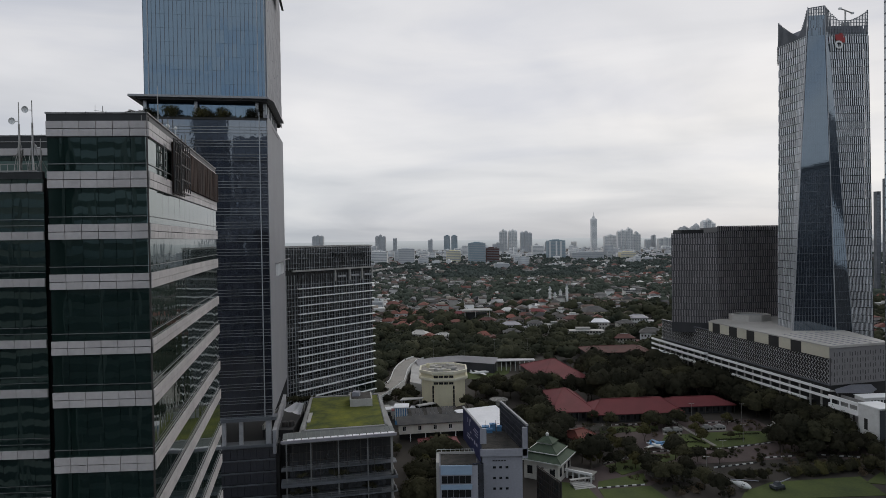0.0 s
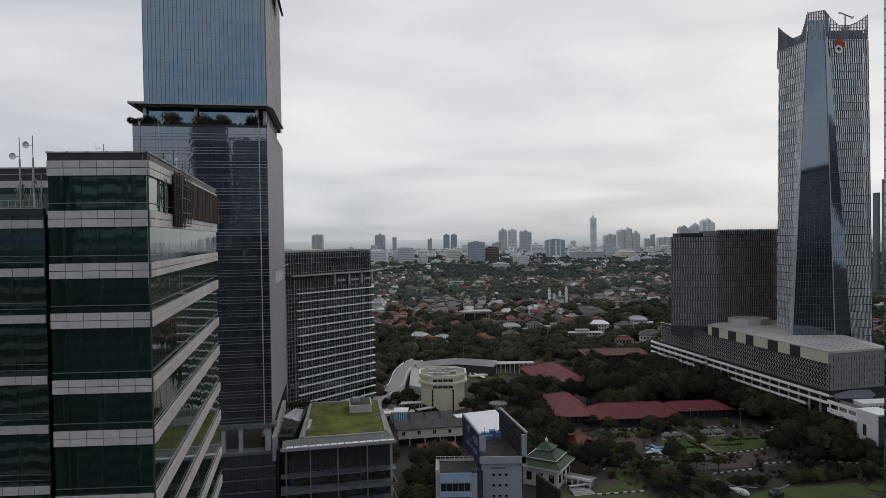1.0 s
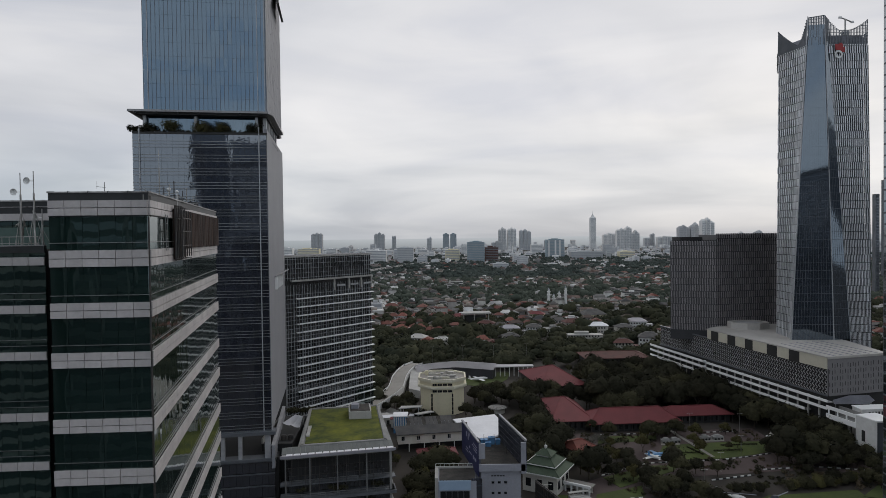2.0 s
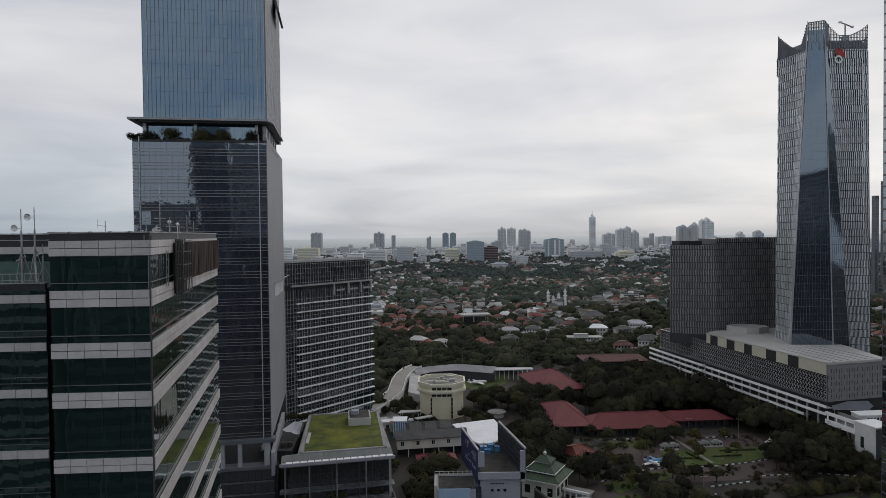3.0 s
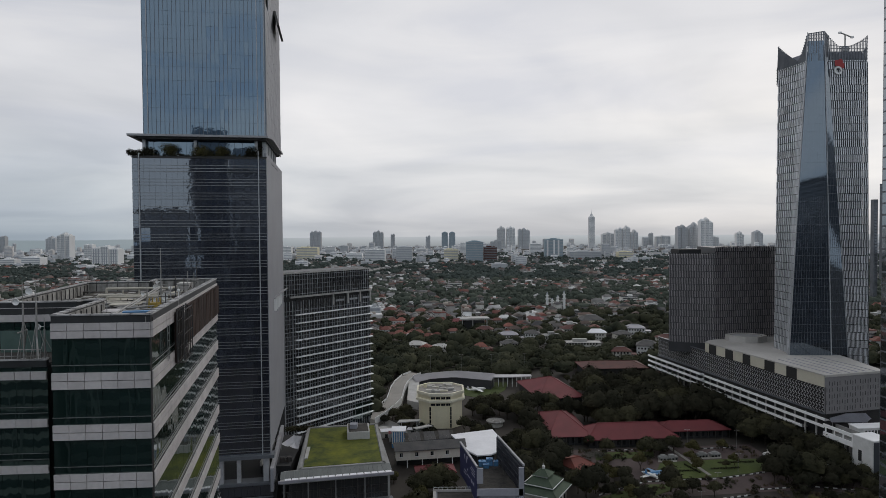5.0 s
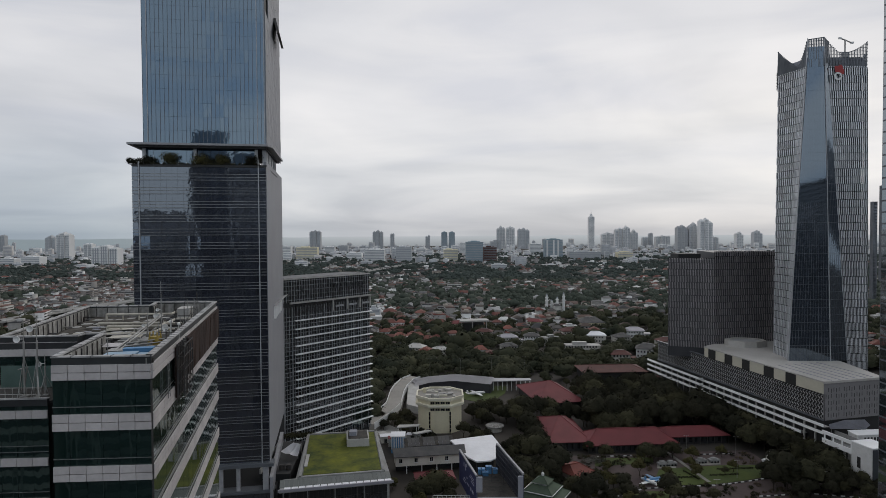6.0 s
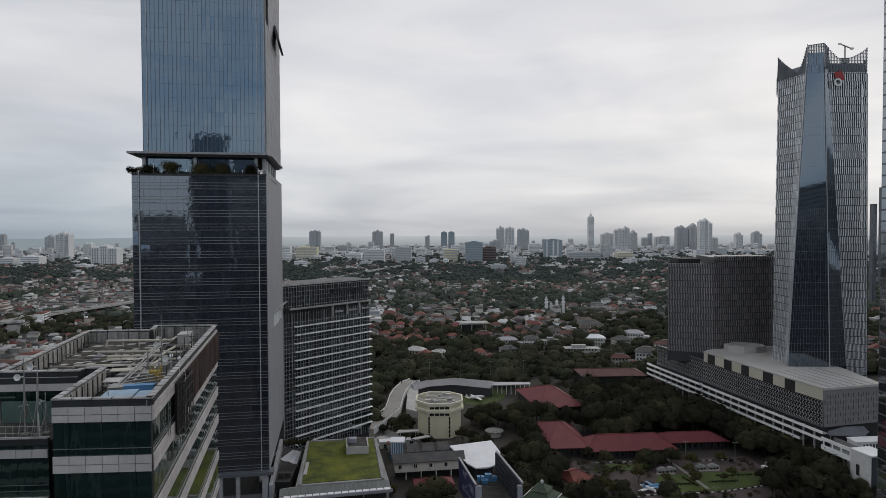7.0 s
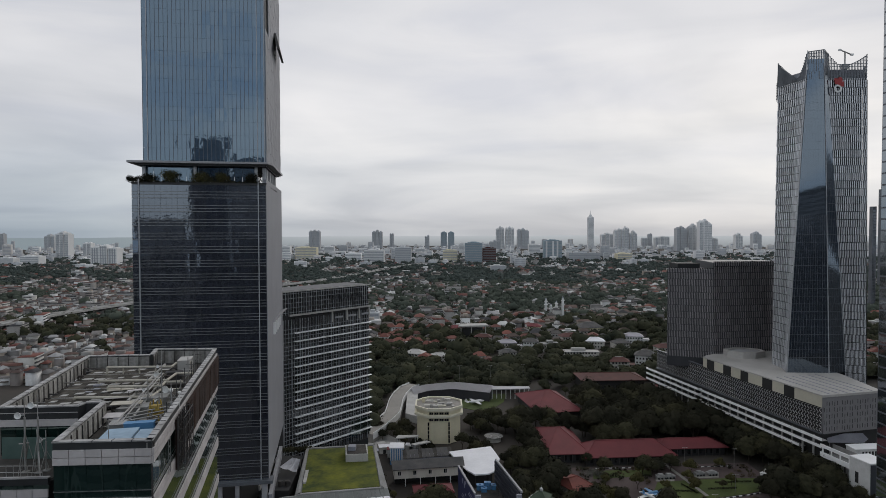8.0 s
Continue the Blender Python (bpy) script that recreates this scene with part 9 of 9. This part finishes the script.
for x, y in spots:
    if not free(x, y, 8) and y < 475 or not free(x, y, 4):
        continue
    n = noise.noise((x * 0.006, y * 0.0045, 3.0)) + 0.5 * noise.noise((x * 0.02, y * 0.02, 9.0))
    deep = y < (540 if x > 40 else 600) and x > -70
    share = 0.50 - 1.1 * n if x < 30 else 0.31 - 1.35 * n
    if deep:
        share = 0.40 - 1.2 * n - (540 - y) * 0.004 if x > 40 else 0.52 - 0.9 * n - (600 - y) * 0.0055
    elif -0.76 * y < x < -0.38 * y:
        share = 0.95 if n < 0.10 else 0.10
    elif x < -250:
        share += 0.24
    elif x < 40 and y < 870:
        share = max(share + 0.26, 0.80 if -120 < x < 30 and y > 630 else 0)
    elif x > 60 and y < 960:
        share -= 0.06
    if rng.random() > share:
        for k in range(4 if deep else (1 if x < -0.38 * y else 2)):
            tc.append((x + rng.uniform(-7, 7), y + rng.uniform(-7, 7), 0))
        continue
    central = abs(x - 60) < 330 and y < 860
    if central and used < 250:
        pick = int(rng.choice((0, 1, 6, 7, 12, 13, 5))) if -120 < x < 45 and y < 870 and rng.random() < 0.75 else int(rng.integers(len(NEAR)))
        ob = copy_thing(NEAR[pick], pose(x, y, 0, 0, 0, rng.choice([0, 90, 180, 270]) + rng.uniform(-14, 14)))
        used += 1
    else:
        joined_house(x, y, 0.72 if x < -0.38 * y else 1.0)
    for k in range(int(rng.random() < (0.12 if x < -0.38 * y else 0.7)) + int(rng.random() < (0.0 if x < -0.38 * y else 0.3))):
        a = rng.uniform(0, math.tau)
        tc.append((x + 9.0 * math.cos(a), y + 9.0 * math.sin(a), 0))
for i, ob in enumerate(NEAR):
    ob.location = (70 + (i % 6) * 17, 640 + (i // 6) * 18, 0)
y = 1335.0
while y < 3000:
    step = 24 + (y - 1300) * 0.012
    x = -0.76 * y
    while x < 0.74 * y:
        px, py = x + rng.uniform(-8, 8), y + rng.uniform(-8, 8)
        if wooded(px, py) or rng.random() < 0.35:
            tc.append((px, py, 1))
            if rng.random() < 0.5:
                tc.append((px + step * 0.5, py, 1))
        elif rng.random() < 0.9:
            joined_house(px, py, 1.2)
        x += step
    y += step * 1.05
tagged(quads("distant_houses", hv, hf, HOUSE_WALL), "pale walls of many small city houses", "houses", kind="stuff")
tagged(quads("distant_windows", bv, bf, WINDOW), "dark window bands of city blocks", "windows", kind="stuff")
tagged(quads("distant_roofs", rv, rf, HOUSE_ROOF), "red, brown and grey roofs of many small city houses", "roofs", kind="stuff")

# woods between the houses: clumped crowns of leaf cards
mid = [(x, y) for x, y, far in tc if not far]
near_c, near_r, far_c, far_r = [], [], [], []
for x, y in mid:
    grand = 0.75 + 0.75 * max(0.0, noise.noise((x * 0.03, y * 0.03, 4.0)) + 0.25)
    r = rng.uniform(3.4, 7.4) * grand
    h = min(r * rng.uniform(1.3, 1.9), 17.0)
    cs, rs = (near_c, near_r) if y < 800 else (far_c, far_r)
    for k in range(3 if y < 800 else 2):
        a = rng.uniform(0, math.tau)
        q = 0.55 * r * min(k, 1)
        cs.append((x + q * math.cos(a), y + q * math.sin(a), h * rng.uniform(0.42, 0.6)))
        rs.append(r * (1.0 if k == 0 else rng.uniform(0.5, 0.8)))
for name, cs, rs, per, size, mat in (("wood_trees", near_c, near_r, 52, 0.7, LEAF_FAR), ("city_trees", far_c, far_r, 18, 1.0, LEAF_CITY_HAZED)):
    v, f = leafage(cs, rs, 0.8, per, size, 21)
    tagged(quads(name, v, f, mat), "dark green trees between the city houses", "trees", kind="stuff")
far_t = [(x, y) for x, y, far in tc if far]
cs, rs = [], []
for x, y in far_t:
    h = rng.uniform(8, 14)
    for k in range(3):
        cs.append((x + rng.uniform(-7, 7), y + rng.uniform(-7, 7), h * rng.uniform(0.4, 0.8)))
        rs.append(rng.uniform(4, 7))
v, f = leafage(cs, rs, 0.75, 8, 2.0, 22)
tagged(quads("distant_trees", v, f, LEAF_DISTANT_HAZED), "distant tree cover, greyed and lightened for haze", "trees", kind="stuff")

# low blocks of the farther town, too many to count
fv, ff, wv, wf = [], [], [], []
y = 1900.0
while y < 4650:
    step = 47 + (y - 1600) * 0.018
    floor = 9.0 if y > 3000 else 6.0
    x = -0.76 * y
    while x < 0.74 * y:
        if rng.random() < (0.22 if y < 2400 else 0.7):
            h = rng.choice([7, 10, 14, 20, 32, 50], p=[0.34, 0.28, 0.2, 0.11, 0.05, 0.02]) * (1.0 if y > 2400 else 0.8)
            bx, by, bw, bd, bh, br = x + rng.uniform(-20, 20), y + rng.uniform(-20, 20), rng.uniform(14, 40), rng.uniform(12, 26), h * rng.uniform(0.8, 1.2), rng.uniform(-0.4, 0.4)
            add_block(fv, ff, bx, by, bw, bd, 0, bh, br)
            add_block(fv, ff, bx, by, bw * 0.35, bd * 0.4, bh, bh + 3.0, br)
            z = 3.0
            while z + floor * 0.5 < bh:
                add_block(wv, wf, bx, by, bw * 0.9, bd + 0.6, z, z + floor * 0.45, br)
                z += floor
        x += step
    y += step
tagged(quads("far_town_windows", wv, wf, TOWER_WIN_HAZED), "window bands of the far town", "far buildings", kind="stuff")
tagged(quads("far_town", fv, ff, FAR_WALL_HAZED), "blocks of the far town, paled for haze", "far buildings", kind="stuff")


def far_tower(x, y, w, z, style):
    # p, w, s, d and the default carry haze paling in their colour
    mat = {"p": TOWER_PALE_HAZED, "w": TOWER_GREY_HAZED, "s": TOWER_PALE_HAZED, "c": CREAM_WHITE, "y": CREAM, "b": BROWN_TILE}.get(style, TOWER_DARK_HAZED if style == "d" else TOWER_GREY_HAZED)
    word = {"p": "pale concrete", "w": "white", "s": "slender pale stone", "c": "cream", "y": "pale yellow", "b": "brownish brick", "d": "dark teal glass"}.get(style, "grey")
    t = thing("far_tower" if z > 60 else "far_block", word + " high-rise standing far off over the city" if z > 60 else word + " block standing far off over the city", "high-rise" if z > 60 else "building", (x, y, 0))
    d = min(w * 0.8, 40)
    g = random.Random(int(x * 7 + y))
    plain = z < 60 or style in "ds"
    bays = [(-0.5, 0.5, 1.0, 0.0)] if plain else ([(-0.5, -0.17, g.uniform(0.86, 0.96), 0.0), (-0.15, 0.15, 1.0, 0.08), (0.17, 0.5, g.uniform(0.84, 0.97), 0.0)] if w > 40 else [(-0.5, -0.04, g.uniform(0.9, 1.0), 0.0), (0.0, 0.5, g.uniform(0.92, 1.0), 0.1)])
    bm, strips = bmesh.new(), bmesh.new()
    for a, b, tall, out in bays:
        front = -d / 2 - out * d
        top = z * 0.95 * tall
        box(bm, a * w, b * w, front, d / 2, 0, top)
        m, half = (a + b) / 2 * w, (b - a) / 2 * w
        if z > 60:
            box(bm, m - half * 0.7, m + half * 0.7, front * 0.6, d * 0.3, top, top + z * 0.025)
            box(bm, m - half * 0.35, m + half * 0.35, front * 0.4, d * 0.2, top + z * 0.025, top + z * 0.055)
        if not plain:
            for q in (-0.55, 0.0, 0.55):
                box(strips, m + (q - 0.13) * half, m + (q + 0.13) * half, front - 0.3, front, 4, top * 0.97)
            k = 6.0
            while k < top - 4:
                box(strips, m - half * 0.9, m + half * 0.9, front - 0.2, front, k, k + 1.6)
                k += 9.0
    if not plain:
        box(bm, -w * 0.46, w * 0.46, -d * 0.35, d * 0.4, 0, z * 0.84)
    part("body", bm, mat, t)
    if plain:
        rows = max(2, int(z / 6))
        for r in range(rows):
            box(strips, -w / 2 + 1, w / 2 - 1, -d / 2 - 0.3, -d / 2, 3 + r * z * 0.93 / rows, 3 + (r + 0.45) * z * 0.93 / rows)
    if plain and z <= 60:
        rest_of = bmesh.new()
        box(rest_of, -w * 0.3, w * 0.1, -d * 0.3, d * 0.2, z * 0.95, z * 0.95 + 3.5)
        box(rest_of, w * 0.2, w * 0.34, -d * 0.2, d * 0.2, z * 0.95, z * 0.95 + 2.0)
        part("roof_house", rest_of, mat, t)
    glass = BLOCK_GREY if style == "b" else TOWER_WIN_HAZED
    if plain:
        part_each("window_strip", strips, glass, t)
    else:
        tagged(part("window_grid", strips, glass, t), kind="stuff")
    if style == "s":
        bm = bmesh.new()
        beam(bm, (0, 0, z * 0.95), (0, 0, z * 1.03), w * 0.3, 8, w * 0.2)
        beam(bm, (0, 0, z * 1.03), (0, 0, z * 1.16), w * 0.06, 6, 0.3)
        part("spire", bm, mat, t)
    if style == "d" and w > 60:
        bm = bmesh.new()
        for s in (-0.42, -0.05, 0.2):
            box(bm, s * w, s * w + w * 0.09, -d / 2 - 0.6, -d / 2 - 0.35, 0, z * 0.92)
        part_each("pale_stripe", bm, TOWER_PALE_HAZED, t)


FAR = [
    (-742, 3768, 64, 121, "g"),
    (-403, 4100, 66, 121, "g"),
    (-325, 4300, 27, 102, "g"),
    (-76, 3828, 27, 89, "g"),
    (24, 3709, 36, 109, "d"),
    (67, 3706, 36, 109, "d"),
    (36, 2221, 50, 48, "y"),
    (116, 2179, 58, 76, "d"),
    (173, 2214, 45, 56, "b"),
    (373, 3910, 49, 143, "p"),
    (431, 3905, 52, 140, "p"),
    (512, 3898, 70, 129, "g"),
    (438, 2459, 68, 79, "d"),
    (527, 2318, 116, 33, "w"),
    (922, 3865, 35, 204, "s"),
    (1019, 3857, 72, 100, "p"),
    (1020, 3632, 39, 127, "p"),
    (1063, 3628, 42, 136, "p"),
    (1107, 3625, 42, 114, "p"),
    (1429, 4300, 27, 94, "g"),
    (1478, 4210, 94, 75, "p"),
    (1302, 3411, 58, 137, "g"),
    (1363, 3407, 55, 149, "g"),
    (1388, 3313, 65, 172, "p"),
    (1437, 3310, 30, 77, "p"),
    (-516, 2462, 81, 53, "y"),
    (-611, 2515, 40, 56, "p"),
    (-231, 2234, 70, 48, "p"),
    (-126, 2190, 55, 59, "g"),
    (-1546, 2616, 52, 116, "p"),
    (-1538, 2780, 37, 69, "p"),
    (-1118, 2128, 87, 70, "p"),
    (-2362, 3858, 59, 100, "g"),
    (-2587, 3758, 33, 107, "g"),
    (-1429, 2108, 47, 28, "p"),
    (-1350, 2105, 62, 34, "p"),
    (-81, 775, 14, 15, "w"),
    (158, 1708, 41, 20, "w"),
    (-570, 3278, 50, 35, "p"),
    (-512, 3360, 45, 39, "g"),
    (-327, 2406, 60, 30, "p"),
    (-91, 2946, 45, 32, "p"),
    (112, 3232, 29, 52, "p"),
    (181, 3071, 33, 28, "p"),
    (295, 3392, 58, 64, "w"),
    (435, 2913, 52, 52, "p"),
    (554, 2718, 29, 36, "p"),
    (620, 2357, 17, 32, "w"),
    (672, 2311, 54, 31, "y"),
    (1392, 4300, 38, 67, "g"),
    (1793, 3793, 41, 98, "p"),
    (1955, 3901, 52, 105, "g"),
]
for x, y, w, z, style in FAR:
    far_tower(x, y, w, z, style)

# four minarets and a small dome among the trees
for x, y, h in ((140.7, 837, 25), (147.5, 838, 17), (156.3, 846, 20), (161, 826, 28)):
    t = thing("minaret", "slender white minaret rising from trees", "minaret", (x, y, 0), "minarets")
    bm = bmesh.new()
    beam(bm, (0, 0, 0), (0, 0, h * 0.78), 1.9, 10, 1.6)
    beam(bm, (0, 0, h * 0.6), (0, 0, h * 0.63), 2.6, 10)
    beam(bm, (0, 0, h * 0.78), (0, 0, h * 0.81), 2.4, 10)
    beam(bm, (0, 0, h * 0.81), (0, 0, h * 0.9), 1.2, 10)
    part("shaft", bm, WHITE_PAINT, t)
    bm = bmesh.new()
    beam(bm, (0, 0, h * 0.9), (0, 0, h), 1.4, 10, 0.1)
    part("cap", bm, GREY_CLAD, t)
# wide flat-roofed hall on posts
t = thing("flat_roof_hall", "hall with a wide pale flat roof on tall posts", "hall", (33, 668, 0))
bm = bmesh.new()
prism(bm, [(-14, -9), (18, -4), (16, 10), (-10, 8)], 13.0, 14.4)
part("roof", bm, PALE_CONCRETE, t)
bm = bmesh.new()
box(bm, -9, 12, -3, 7, 0, 11)
part("wall", bm, DARK, t)
bm = bmesh.new()
for x, y in ((-11, -7), (0, -5.4), (15, -3), (13, 8)):
    box(bm, x - 0.4, x + 0.4, y - 0.4, y + 0.4, 0, 13)
part_each("post", bm, PALE_CONCRETE, t)

# elevated road that winds off across the town
LINE = [(-560, 640), (-497, 714), (-485, 800), (-460, 890), (-430, 985), (-380, 1100), (-305, 1227), (-258, 1322), (-184, 1607), (-100, 1918), (44, 2284), (220, 2500)]
road = tagged(new("elevated_road"), "pale concrete elevated road on piers", "elevated road", kind="structure")
dk, rl, pr = bmesh.new(), bmesh.new(), bmesh.new()
up9 = Vector((0, 0, 9))
for a, b in zip(LINE, LINE[1:]):
    a, b = Vector((*a, 0)), Vector((*b, 0))
    d = (b - a).normalized()
    s = Vector((-d.y, d.x, 0)) * 9
    a, b = a - d * 2, b + d * 2
    hexa(dk, [a - s + up9, a + s + up9, b + s + up9, b - s + up9, a - s + up9 * 1.1, a + s + up9 * 1.1, b + s + up9 * 1.1, b - s + up9 * 1.1])
    for f0, f1 in ((-1.03, -0.98), (0.98, 1.03)):
        hexa(rl, [a + s * f0 + up9 * 0.95, a + s * f1 + up9 * 0.95, b + s * f1 + up9 * 0.95, b + s * f0 + up9 * 0.95,
                  a + s * f0 + up9 * 1.22, a + s * f1 + up9 * 1.22, b + s * f1 + up9 * 1.22, b + s * f0 + up9 * 1.22])
    n = max(1, int((b - a).length / 34))
    for i in range(n):
        p = a + (b - a) * i / n
        box(pr, p.x - 1.2, p.x + 1.2, p.y - 1.2, p.y + 1.2, 0, 9)
part("road_deck", dk, CONCRETE, road)
part("road_wall", rl, PALE_CONCRETE, road)
part("pier", pr, CONCRETE, road)

# ---- office blocks across the road behind, seen in the glass ----
edge_tower(-78, -118, 27, 30, 166, "dark glass tower with paler upper storeys across the road", BLOCK_DARK, 40, crown=20)
edge_tower(-45, -122, 36, 30, 154, "dark glass office block with paler upper storeys across the road", BLOCK_DARK, 38, crown=18)
edge_tower(-112, -112, 34, 30, 122, "lower dark office block across the road", BLOCK_GREY, 30)
edge_tower(-168, -105, 77, 30, 96, "wide grey office block across the road", BLOCK_GREY, 24)
edge_tower(312, 52, 120, 30, 150, "dark office block farther along the road", BLOCK_DARK, 36)
edge_tower(460, 195, 50, 30, 205, "dark office tower farther along the road", BLOCK_DARK, 48)
edge_tower(300, -60, 90, 30, 92, "grey office block farther along the road", BLOCK_GREY, 24)
